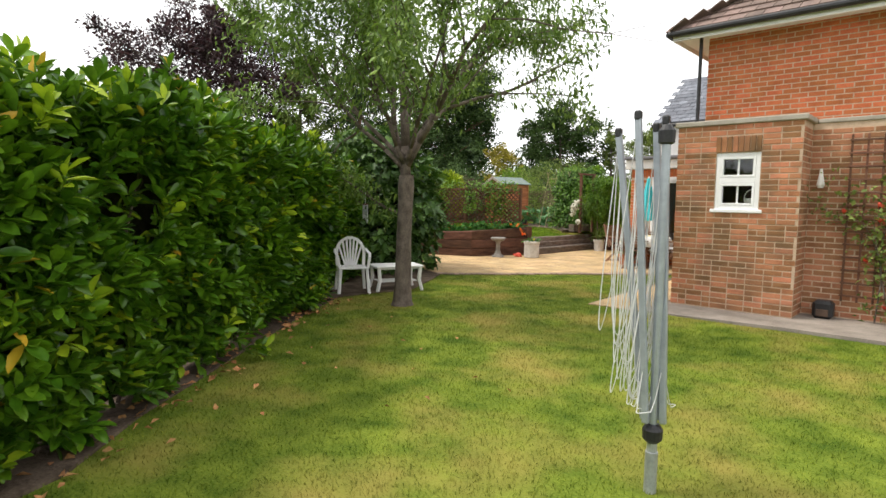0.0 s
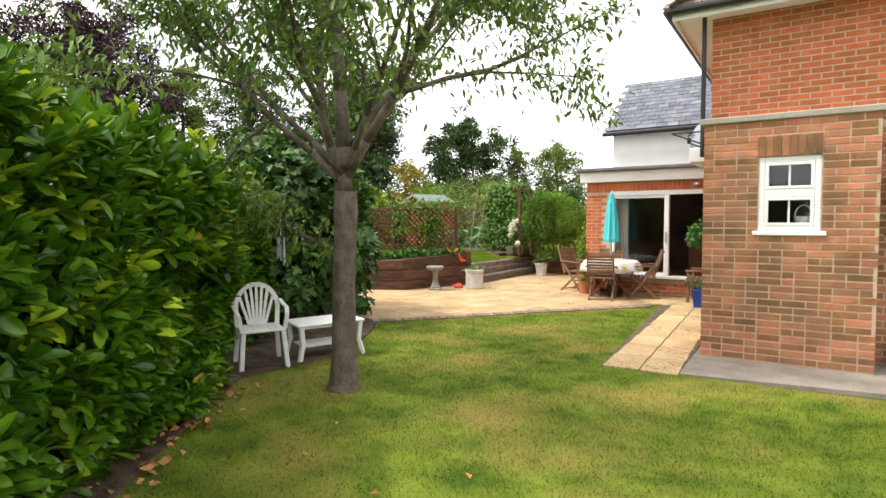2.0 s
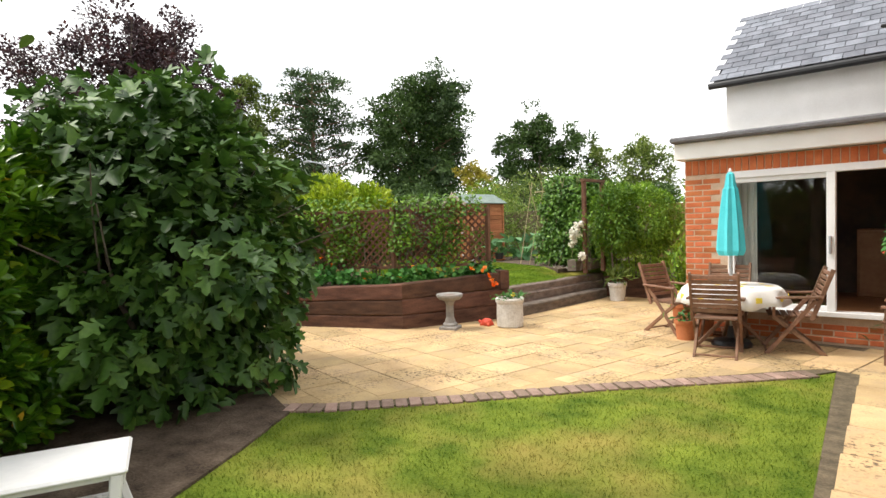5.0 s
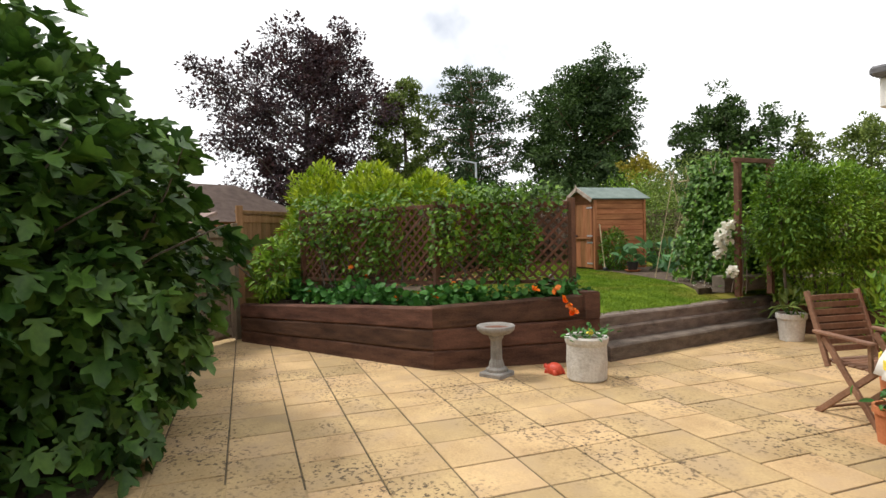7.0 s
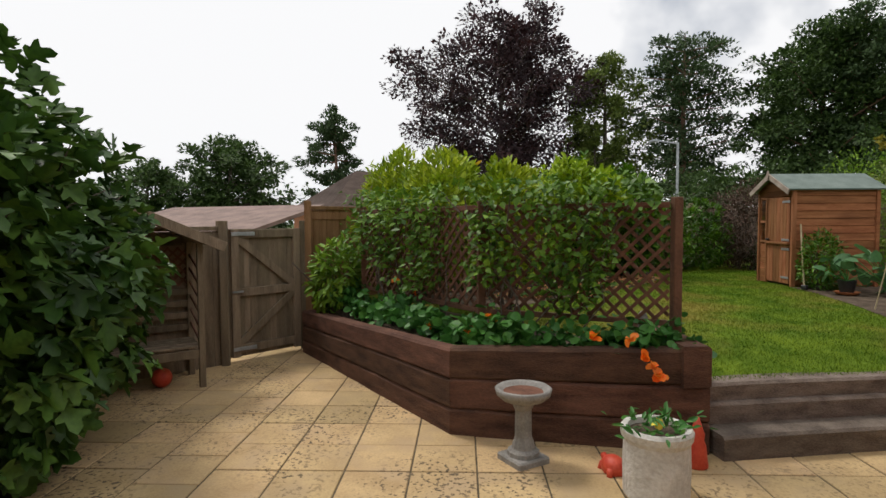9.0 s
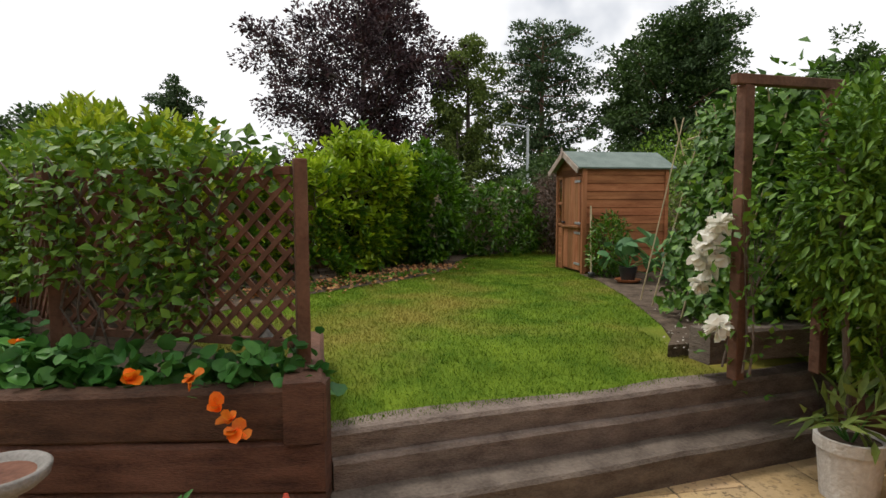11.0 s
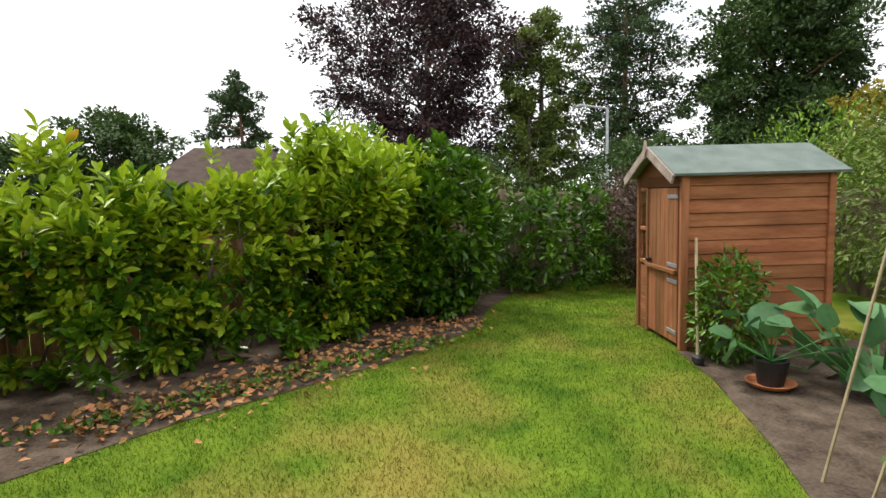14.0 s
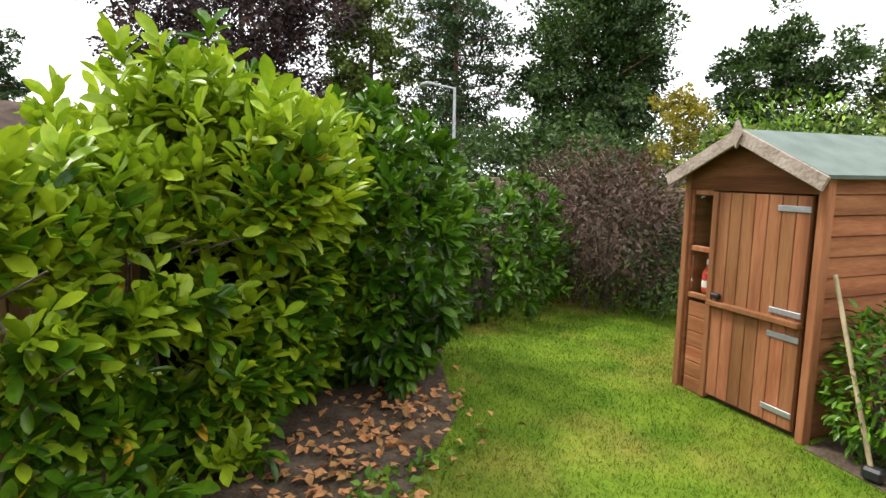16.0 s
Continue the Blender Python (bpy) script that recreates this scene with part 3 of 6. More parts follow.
def brick_sheet(name, mat, parent, origin, along, width, z0, z1, holes=(), depth=0.006, label="", seed=1):
    """All bricks of one face, joined, a little proud of the wall; along is the unit direction and the face looks to its right."""
    r = random.Random(seed)
    vs, fs = [], []
    ax, ay = along
    nx, ny = ay, -ax
    row = 0
    z = z0
    while z + COURSE * 0.9 <= z1 + 0.01:
        u = -(BLEN / 2 if row % 2 else 0.0)
        while u < width:
            a, b = max(u + 0.008, 0.0), min(u + BLEN - 0.008, width)
            if b - a > 0.03 and not any(b > h[0] and a < h[1] and z + COURSE > h[2] and z < h[3] for h in holes):
                d = depth + r.uniform(-0.002, 0.002)
                e = 0.004
                k = len(vs)
                for uu, zz, dd in ((a, z + 0.008, 0), (b, z + 0.008, 0), (b, z + COURSE - 0.008, 0), (a, z + COURSE - 0.008, 0), (a + e, z + 0.008 + e, d), (b - e, z + 0.008 + e, d), (b - e, z + COURSE - 0.008 - e, d), (a + e, z + COURSE - 0.008 - e, d)):
                    vs.append((origin[0] + ax * uu + nx * dd, origin[1] + ay * uu + ny * dd, zz))
                fs += [(k + 4, k + 5, k + 6, k + 7), (k, k + 1, k + 5, k + 4), (k + 1, k + 2, k + 6, k + 5), (k + 2, k + 3, k + 7, k + 6), (k + 3, k, k + 4, k + 7)]
            u += BLEN
        z += COURSE
        row += 1
    me = bpy.data.meshes.new(name)
    me.from_pydata(vs, [], fs)
    me.materials.append(mat)
    ob = new(name, me)
    ob.parent = parent
    ob["kind"] = "stuff"
    if label:
        ob["label"] = label
    return ob


house = thing("house", "brick house with a white rendered rear wing and slate roof", "house")
# extension: walls round a window opening, real thickness
X0, X1, Y0, ZT = 0.57, 2.16, 10.56, 2.62
WX0, WX1, WZ0, WZ1 = 1.11, 1.68, 1.44, 2.23
bm = bmesh.new()
for a in ((X0, WX0, 0, ZT), (WX1, X1, 0, ZT), (WX0, WX1, 0, WZ0), (WX0, WX1, WZ1, ZT)):
    box(bm, (a[0] + a[1]) / 2, Y0 + 0.12, (a[2] + a[3]) / 2, a[1] - a[0], 0.24, a[3] - a[2])
box(bm, X0 + 0.12, (Y0 + 12.3) / 2 + 0.12, ZT / 2, 0.24, 12.3 - Y0 - 0.24, ZT)
box(bm, X1 - 0.12, Y0 + 0.4, ZT / 2, 0.24, 0.32, ZT)
ext_wall = part("wall", bm, M_MORTAR, house, "old brown brick wall of the flat-roofed extension")
bm = bmesh.new()
box(bm, (X1 + 9) / 2, 11.24, ZT / 2, 9 - X1, 0.24, ZT)
box(bm, 5, 12.16, 3.45, 9.12, 0.24, 1.7)
box(bm, 0.56, 14.0, 3.45, 0.24, 3.44, 1.7)
box(bm, 0.56, 15.1, 1.3, 0.24, 1.2, 2.6)
box(bm, 0.56, 13.35, 2.5, 0.24, 2.3, 0.2)
part("wall", bm, M_MORTAR, house, "upper storey brickwork")
brick_sheet("brickwork", M_BRICKO, house, (X1, 11.12), (1, 0), 6.8, 0.02, ZT - 0.02)
brick_sheet("brickwork", M_BRICKJ, house, (0.44, 12.04), (1, 0), 8.5, 2.6, 4.3, label="orange-red upper bricks")
brick_sheet("brickwork", M_BRICKO, house, (X0, 12.3), (0, -1), 12.3 - Y0, 0.02, ZT - 0.02)
brick_sheet("brickwork", M_BRICKJ, house, (0.44, 15.72), (0, -1), 3.5, 0.02, 4.2, holes=((1.35, 3.5, 0, 2.35),))
brick_sheet("brickwork", M_BRICKO, house, (X1, 10.58), (0, 1), 0.5, 0.02, ZT - 0.02)
bm = bmesh.new()
box(bm, (X0 + X1) / 2, 11.4, ZT + 0.035, X1 - X0 + 0.1, 1.75, 0.07, 0.01)
box(bm, (X1 + 9) / 2 + 0.06, 11.6, ZT + 0.03, 9 - X1, 1.0, 0.06, 0.01)
part("coping", bm, M_COPING, house, "grey weathered coping on the flat roof")
# window of the extension
win = part("window", bx((WX0 + WX1) / 2, Y0 + 0.05, WZ0 - 0.02, WX1 - WX0 + 0.1, 0.16, 0.05, 0.008), M_UPVC, house, "white framed two-light window")
bm = bmesh.new()
fw = 0.06
for a in ((WX0, WX0 + fw, WZ0, WZ1), (WX1 - fw, WX1, WZ0, WZ1), (WX0 + fw, WX1 - fw, WZ0, WZ0 + fw), (WX0 + fw, WX1 - fw, WZ1 - fw, WZ1), (WX0 + fw, WX1 - fw, 1.80, 1.89)):
    box(bm, (a[0] + a[1]) / 2, Y0 + 0.045, (a[2] + a[3]) / 2, a[1] - a[0], 0.07, a[3] - a[2], 0.006)
for z0, z1 in ((WZ0 + fw, 1.80), (1.89, WZ1 - fw)):
    box(bm, (WX0 + WX1) / 2, Y0 + 0.05, (z0 + z1) / 2, 0.02, 0.03, z1 - z0)
    for s in (WX0 + fw, WX1 - fw):
        box(bm, s + (0.018 if s < 1.3 else -0.018), Y0 + 0.03, (z0 + z1) / 2, 0.035, 0.05, z1 - z0, 0.004)
    for zz, sg in ((z0, 1), (z1, -1)):
        box(bm, (WX0 + WX1) / 2, Y0 + 0.03, zz + sg * 0.016, WX1 - WX0 - 2 * fw - 0.07, 0.05, 0.03, 0.004)
part("window_frame", bm, M_UPVC, win)
for z0, z1 in ((WZ0 + fw, 1.80), (1.89, WZ1 - fw)):
    for x0, x1 in ((WX0 + fw, (WX0 + WX1) / 2), ((WX0 + WX1) / 2, WX1 - fw)):
        pane = part("pane", bx((x0 + x1) / 2, Y0 + 0.055, (z0 + z1) / 2, x1 - x0, 0.006, z1 - z0), M_GLASS, win)
        pane.visible_shadow = False
# Wall painted dark to hold the dimness indoors.
part("room", bx((X0 + X1) / 2, 11.3, 1.3, 1.08, 0.1, 2.5), M_DARK, house, "room wall behind the window, its dimness painted in")
basket = thing("basket", "pale wicker basket on the window sill inside", "basket", at=(1.53, Y0 + 0.2, WZ0 + 0.06))
part("body", lathe(bmesh.new(), [(0.07, 0), (0.09, 0.1), (0.085, 0.1)], 16), M_CLOTH, basket)
bm = bmesh.new()
for i in range(8):
    t0, t1 = math.pi * i / 8, math.pi * (i + 1) / 8
    rod(bm, (0.08 * math.cos(t0), 0, 0.1 + 0.12 * math.sin(t0)), (0.08 * math.cos(t1), 0, 0.1 + 0.12 * math.sin(t1)), 0.007)
part("handle", bm, M_CLOTH, basket)
# upper roof with eaves
bm = bmesh.new()
EZ = 4.28
ev = [bm.verts.new(c) for c in ((0.0, 11.6, EZ), (9.5, 11.6, EZ), (9.5, 19.0, EZ), (0.0, 19.0, EZ), (3.3, 15.3, EZ + 2.5), (6, 15.3, EZ + 2.5))]
for f in ((0, 1, 5, 4), (1, 2, 5), (2, 3, 4, 5), (3, 0, 4)):
    bm.faces.new([ev[i] for i in f])
got = bmesh.ops.solidify(bm, geom=bm.faces[:], thickness=0.07)
part("roof", bm, M_TILE, house, "dark plain tiled hipped roof")
bm = bmesh.new()
for row in range(10):
    for side in range(2):
        f = row / 16
        if side == 0:
            for i in range(40):
                x = 0.0 + 3.3 * f + i * 0.24
                if x < 9.4 - 3.3 * f:
                    bar(bm, (x + (0.12 if row % 2 else 0), 11.58 + 3.7 * f, EZ + 0.06 + 2.5 * f), (x + (0.12 if row % 2 else 0), 11.58 + 3.7 * (f + 0.075), EZ + 0.06 + 2.5 * (f + 0.062)), 0.228, 0.02)
        else:
            for i in range(30):
                y = 11.6 + 3.7 * f + i * 0.24
                if y < 18.9 - 3.7 * f:
                    bar(bm, (-0.02 + 3.3 * f, y, EZ + 0.06 + 2.5 * f), (-0.02 + 3.3 * (f + 0.075), y, EZ + 0.06 + 2.5 * (f + 0.062)), 0.228, 0.02)
tl = part("tile_covering", bm, M_TILE, house)
tl["kind"] = "stuff"
bm = bmesh.new()
box(bm, 4.75, 11.85, EZ - 0.03, 9.4, 0.42, 0.03)
box(bm, 0.24, 15.5, EZ - 0.03, 0.42, 6.9, 0.03)
box(bm, 4.75, 11.62, EZ - 0.03, 9.46, 0.025, 0.16)
box(bm, 0.02, 15.3, EZ - 0.03, 0.025, 7.4, 0.16)
part("soffit", bm, M_RENDER, house, "white painted soffit and fascia")
bm = bmesh.new()
rod(bm, (-0.05, 11.55, EZ), (9.5, 11.55, EZ), 0.05, seg=10)
rod(bm, (-0.05, 11.55, EZ), (-0.05, 18.9, EZ), 0.05, seg=10)
part("gutter", bm, M_BLACK, house, "black round gutter")
# rear wing with the sliding door
WY, VX0, VX1 = 15.75, -2.48, 0.44
DX0, DX1, DZ0, DZ1 = -1.94, 0.12, 0.34, 2.15
bm = bmesh.new()
for a in ((VX0, DX0, 0, 2.34), (DX1, VX1, 0, 2.34), (DX0, DX1, 0, DZ0), (DX0, DX1, DZ1, 2.34)):
    box(bm, (a[0] + a[1]) / 2, WY + 0.12, (a[2] + a[3]) / 2, a[1] - a[0], 0.24, a[3] - a[2])
box(bm, VX0 + 0.12, WY + 2.24, 1.17, 0.24, 4.0, 2.34)
part("wall", bm, M_MORTAR, house, "orange brick wall of the rear wing")
brick_sheet("brickwork", M_BRICKJ, house, (VX0, WY), (1, 0), VX1 - VX0, 0.02, 2.12, holes=((DX0 - VX0, DX1 - VX0, DZ0 - 0.04, 3),))
brick_sheet("brickwork", M_BRICKJ, house, (VX0, WY + 4.2), (0, -1), 4.2, 0.02, 2.3)
for i in range(33):
    bm = bmesh.new()
    box(bm, VX0 + 0.05 + i * 0.0875, WY - 0.004, 2.235, 0.076, 0.016, 0.19, 0.004)
    part("soldier_brick", bm, M_BRICKJ, house)
for i in range(8):
    bm = bmesh.new()
    box(bm, WX0 - 0.01 + 0.035 + i * 0.0735, Y0 - 0.008, WZ1 + 0.115, 0.062, 0.02, 0.215, 0.004)
    part("lintel_brick", bm, M_BRICK, house)
bm = bmesh.new()
box(bm, (VX0 + VX1) / 2, WY + 0.5, 2.46, VX1 - VX0 + 0.2, 1.3, 0.22, 0.01)
box(bm, 0.36, 13.4, 2.46, 0.4, 2.5, 0.2, 0.01)
part("fascia", bm, M_RENDER, house, "white painted fascia board")
bm = bmesh.new()
box(bm, (VX0 + VX1) / 2, WY + 0.5, 2.61, VX1 - VX0 + 0.26, 1.5, 0.075, 0.02)
part("flat_roof", bm, M_LEAD, house, "dark grey felt flat roof edge")
part("wall", bx(-0.9, 17.1, 3.1, 2.72, 0.24, 1.1), M_RENDER, house, "white rendered upper wall of the wing")
part("wall", bx(-2.14, 18.4, 3.1, 0.24, 2.6, 1.1), M_RENDER, house, "white rendered gable wall")
bm = bmesh.new()
rv = [bm.verts.new(c) for c in ((-2.42, 16.85, 3.56), (0.6, 16.85, 3.56), (0.6, 18.75, 4.98), (-2.3, 18.75, 4.98), (-2.42, 20.6, 3.56), (0.6, 20.6, 3.56))]
bm.faces.new([rv[i] for i in (0, 1, 2, 3)])
bm.faces.new([rv[i] for i in (3, 2, 5, 4)])
bmesh.ops.solidify(bm, geom=bm.faces[:], thickness=0.05)
part("roof", bm, M_LEAD, house, "grey slate roof of the rear wing")
bm = bmesh.new()
for row in range(13):
    f = row / 13
    for i in range(13):
        x = -2.34 + i * 0.235 + (0.117 if row % 2 else 0)
        if x < 0.5:
            bar(bm, (x, 16.82 + 1.93 * f, 3.60 + 1.44 * f), (x, 16.82 + 1.93 * (f + 0.085), 3.60 + 1.44 * (f + 0.078)), 0.225, 0.012)
sl = part("slate_covering", bm, M_SLATE, house, "blue-grey roof slates")
sl["kind"] = "stuff"
bm = bmesh.new()
rod(bm, (-2.45, 16.78, 3.52), (0.5, 16.78, 3.52), 0.05, seg=10)
part("gutter", bm, M_BLACK, house)
part("downpipe", rod(bmesh.new(), (0.36, 11.9, 2.4), (0.36, 11.9, 4.3), 0.03), M_BLACK, house)
# sliding door
door = part("sliding_door", bx((DX0 + DX1) / 2, WY + 0.03, DZ0 + 0.03, DX1 - DX0, 0.2, 0.06, 0.006), M_UPVC, house, "white framed sliding patio door standing open")
bm = bmesh.new()
for a in ((DX0, DX0 + 0.08, DZ0, DZ1), (DX1 - 0.08, DX1, DZ0, DZ1), (DX0 + 0.08, DX1 - 0.08, DZ1 - 0.09, DZ1), (-0.86, -0.77, DZ0 + 0.06, DZ1 - 0.09)):
    box(bm, (a[0] + a[1]) / 2, WY + 0.03, (a[2] + a[3]) / 2, a[1] - a[0], 0.12, a[3] - a[2], 0.006)
for z in (DZ0 + 0.09, DZ1 - 0.12):
    box(bm, -1.36, WY + 0.03, z, 1.0, 0.06, 0.06, 0.005)
part("door_frame", bm, M_UPVC, door)
pane = part("pane", bx(-1.36, WY + 0.05, 1.25, 0.99, 0.008, 1.6), M_GLASS, door)
pane.visible_shadow = False
part("door_handle", bx(-0.82, WY - 0.05, 1.2, 0.03, 0.04, 0.22, 0.01), M_STEEL, door)
# Back, side and ceiling carry the room's dimness in their colour.
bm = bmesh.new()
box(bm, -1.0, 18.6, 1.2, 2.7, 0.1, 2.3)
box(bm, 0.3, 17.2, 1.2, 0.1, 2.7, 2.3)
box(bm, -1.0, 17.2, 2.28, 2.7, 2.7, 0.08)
part("room", bm, M_DARK, house, "room seen through the door, its dimness painted in")
part("room_floor", bx(-1.0, 17.2, 0.31, 2.6, 2.6, 0.05), M_ROOMWOOD, house, "brown wooden floor inside")
for k, x in enumerate((-1.85, 0.0)):
    bm = bmesh.new()
    prev = None
    for i in range(15):
        u = x - 0.07 + i * 0.018
        y = WY + 0.3 + 0.03 * math.sin(i * 1.6)
        if prev:
            box(bm, (prev[0] + u) / 2, (prev[1] + y) / 2, 1.22, 0.022, 0.02, 1.76)
        prev = (u, y)
    cur = mesh_ob("curtain", bm, M_CURTAIN)
    tagged(cur, "pale cream curtain drawn aside behind the patio door", "curtain", "patio door curtains")
cab = thing("cabinet", "dark brown sideboard inside the room", "cabinet", at=(-0.3, 18.2, 0.335))
part("body", bx(0, 0, 0.5, 0.9, 0.4, 1.0, 0.01), M_ROOMWOOD, cab)
for s in (-0.22, 0.22):
    part("door", bx(s, -0.21, 0.5, 0.4, 0.03, 0.9, 0.008), M_ROOMWOOD, cab)
# side door of the main house
sd = part("side_door", bx(0.42, 13.35, 0.05, 0.16, 2.1, 0.1, 0.006), M_UPVC, house, "white framed glazed side door")
bm = bmesh.new()
for y in (12.36, 13.35, 14.3):
    box(bm, 0.43, y, 1.25, 0.1, 0.1, 2.3, 0.006)
for z in (0.55, 2.33):
    box(bm, 0.43, 13.33, z, 0.09, 1.85, 0.09, 0.006)
for y in (12.86, 13.82):
    box(bm, 0.43, y, 0.3, 0.05, 0.86, 0.42, 0.01)
part("door_frame", bm, M_UPVC, sd)
for y in (12.86, 13.82):
    pane = part("pane", bx(0.44, y, 1.45, 0.008, 0.86, 1.72), M_GLASS, sd)
    pane.visible_shadow = False
# Dark backing wall, indoor dimness again in the colour.
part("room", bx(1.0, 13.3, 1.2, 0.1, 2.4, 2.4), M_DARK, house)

# ---- house fittings ----
def scroll_bracket(at, size):
    ob = thing("wall_bracket", "black wrought iron scroll bracket on the brick wall", "bracket", "scroll brackets", at=at)
    bm = bmesh.new()
    rod(bm, (0, 0, 0), (-size, 0, 0), 0.012)
    part("arm", bm, M_BLACK, ob)
    part("back_bar", rod(bmesh.new(), (0, 0, 0.03), (0, 0, -size * 0.7), 0.012), M_BLACK, ob)
    bm = bmesh.new()
    for cx, cz, r, turns in ((-0.25, -0.17, 0.13, 1.6), (-0.56, -0.1, 0.08, 1.5), (-0.12, -0.42, 0.08, 1.5)):
        prev = None
        for i in range(26):
            t = i / 25
            a = math.tau * turns * t
            rr = r * (1 - 0.75 * t)
            q = ((cx + rr * math.cos(a)) * size, 0, (cz + rr * math.sin(a)) * size)
            if prev:
                rod(bm, prev, q, 0.008, seg=5)
            prev = q
    rod(bm, (-size, 0, 0), (-size * 0.3, 0, -0.3 * size), 0.01)
    rod(bm, (-size * 0.3, 0, -0.3 * size), (0, 0, -0.68 * size), 0.01)
    part("scrollwork", bm, M_BLACK, ob)


scroll_bracket((0.43, 12.75, 2.86), 0.62)
scroll_bracket((0.43, 14.7, 2.72), 0.42)
dish = thing("satellite_dish", "grey satellite dish on a wall arm", "satellite dish", at=(0.04, 14.3, 2.98), turn=-30)
bm = lathe(bmesh.new(), [(0.01, 0.05), (0.12, 0.045), (0.2, 0.025), (0.26, 0.0), (0.262, 0.006), (0.2, 0.033), (0.01, 0.06)], 28)
bmesh.ops.transform(bm, matrix=pose(0, 0, 0, 75, 0, 0) @ Matrix.Diagonal((1, 1.1, 1, 1)), verts=bm.verts)
part("reflector", bm, M_ALU, dish, smooth=True)
bm = bmesh.new()
rod(bm, (0, 0, -0.2), (0, -0.36, -0.12), 0.012)
rod(bm, (0, -0.36, -0.14), (0, -0.36, -0.05), 0.03)
rod(bm, (0, 0.05, -0.1), (0.33, 0.2, -0.3), 0.018)
part("arm", bm, M_BLACK, dish)
lamp = thing("wall_lamp", "small round outdoor light on the fascia bricks", "lamp", at=(-0.25, 15.72, 2.25))
part("shade", lathe(bmesh.new(), [(0.02, 0.04), (0.07, 0.03), (0.085, 0), (0.07, -0.03), (0.02, -0.04)], 16), M_STEEL, lamp)
drum = thing("drain_cover", "black plastic drain cover box by the wall", "drain", at=(2.45, 10.95, 0.012))
part("hood", bx(0, 0, 0.12, 0.24, 0.2, 0.24, 0.04), M_BLACK, drum)
# Solid raised panel, dark to paint the shade of the hood's hole.
part("dark_opening_panel", bx(0, -0.102, 0.08, 0.14, 0.02, 0.1, 0.01), M_DARK, drum)
bag = thing("hanging_feeder", "small white bag hanging on the wall", "bag", at=(2.3, 11.05, 1.75))
part("bag", lathe(bmesh.new(), [(0.015, 0.26), (0.02, 0.2), (0.035, 0.12), (0.05, 0.04), (0.03, 0.0)], 12), M_CLOTH, bag)
tre = thing("wall_trellis", "brown wooden trellis with a climbing rose on the brick wall", "trellis", at=(2.62, 11.06, 0.3))
for i in range(8):
    part("lath", bx(i * 0.17, 0, 1.05, 0.025, 0.02, 2.2, 0.003), M_TRELLIS, tre)
for i in range(13):
    part("lath", bx(0.6, -0.018, 0.03 + i * 0.17, 1.25, 0.02, 0.025, 0.003), M_TRELLIS, tre)
rose = thing("climbing_rose", "climbing rose with yellowing leaves and pink blooms", "climber", at=(0, 0, 0))
bm = bmesh.new()
tips = []
for k in range(5):
    branchy(bm, (3.0 + k * 0.16, 10.98, 0.02), (rng.normal(0, 0.2), -0.05, 1), 1.35, 0.012, 1, 0.5, tips, 0.25, 5, 0, 2)
part("stem", bm, M_BARK, rose)
p, o = tip_points(tips, 1300, 0.09)
p[:, 1] = np.minimum(p[:, 1], 10.98)
leaves("foliage", p, o, 0.075, M_LIGHT, rose, "wide")
p, o = tip_points(tips, 14, 0.1)
p[:, 1] = np.minimum(p[:, 1], 10.9)
leaves("blossom", np.repeat(p, 7, 0), np.repeat(o, 7, 0), 0.05, M_RED, rose, "round", 0, 1.0)

# ---- rotary dryer ----
dry = thing("clothes_dryer", "folded grey rotary clothes dryer with white looped lines", "clothes dryer", at=(2.64, 4.81, 0))
part("ground_spike", lathe(bmesh.new(), [(0.032, -0.05), (0.032, 0.22), (0.026, 0.22), (0.026, 0.32)], 14), M_STEEL, dry, "olive grey steel socket")
part("collar", lathe(bmesh.new(), [(0.03, 0.27), (0.05, 0.29), (0.052, 0.34), (0.04, 0.36), (0.03, 0.37)], 14), M_BLACK, dry)
part("pole", rod(bmesh.new(), (0, 0, 0.3), (0, 0, 1.88), 0.022, seg=12), M_ALU, dry)
TOPS = []
for base, top in (((-0.05, 0, 0.38), (-0.27, 0.03, 1.88)), ((-0.02, -0.05, 0.38), (-0.13, -0.05, 1.95)), ((0.05, 0, 0.38), (-0.03, 0.06, 1.93)), ((0.02, 0.05, 0.38), (-0.09, 0.09, 1.9))):
    TOPS.append((Vector(base), Vector(top)))
    arm = part("arm", bar(bmesh.new(), base, top, 0.034, 0.024, 0.004), M_ALU, dry)
    part("end_cap", bx(*top, 0.036, 0.036, 0.05, 0.008), M_BLACK, arm)
part("hub", lathe(bmesh.new(), [(0.02, 1.8), (0.04, 1.81), (0.042, 1.87), (0.02, 1.9)], 12), M_BLACK, dry)
r = random.Random(4)
for k in range(4):
    b0, t0 = TOPS[k]
    b1, t1 = TOPS[(k + 1) % 4]
    for j in range(8):
        f = 0.2 + 0.78 * j / 7
        p, q = b0.lerp(t0, f), b1.lerp(t1, f)
        sag = 0.35 + 0.75 * (j / 7) + r.uniform(-0.05, 0.05)
        outw = Vector((p.x + q.x, p.y + q.y, 0))
        outw = outw.normalized() * r.uniform(0.03, 0.12) if outw.length > 1e-3 else Vector((0.1, 0, 0))
        bm = bmesh.new()
        prev = None
        for i in range(15):
            s = i / 14
            u = p.lerp(q, s)
            w = 4 * s * (1 - s)
            u = u + outw * w ** 0.6 + Vector((0, 0, -sag * w ** 0.55))
            u.z = max(u.z, 0.45)
            if prev:
                rod(bm, prev, u, 0.0028, seg=4)
            prev = u
        part("line", bm, M_CORD, dry)

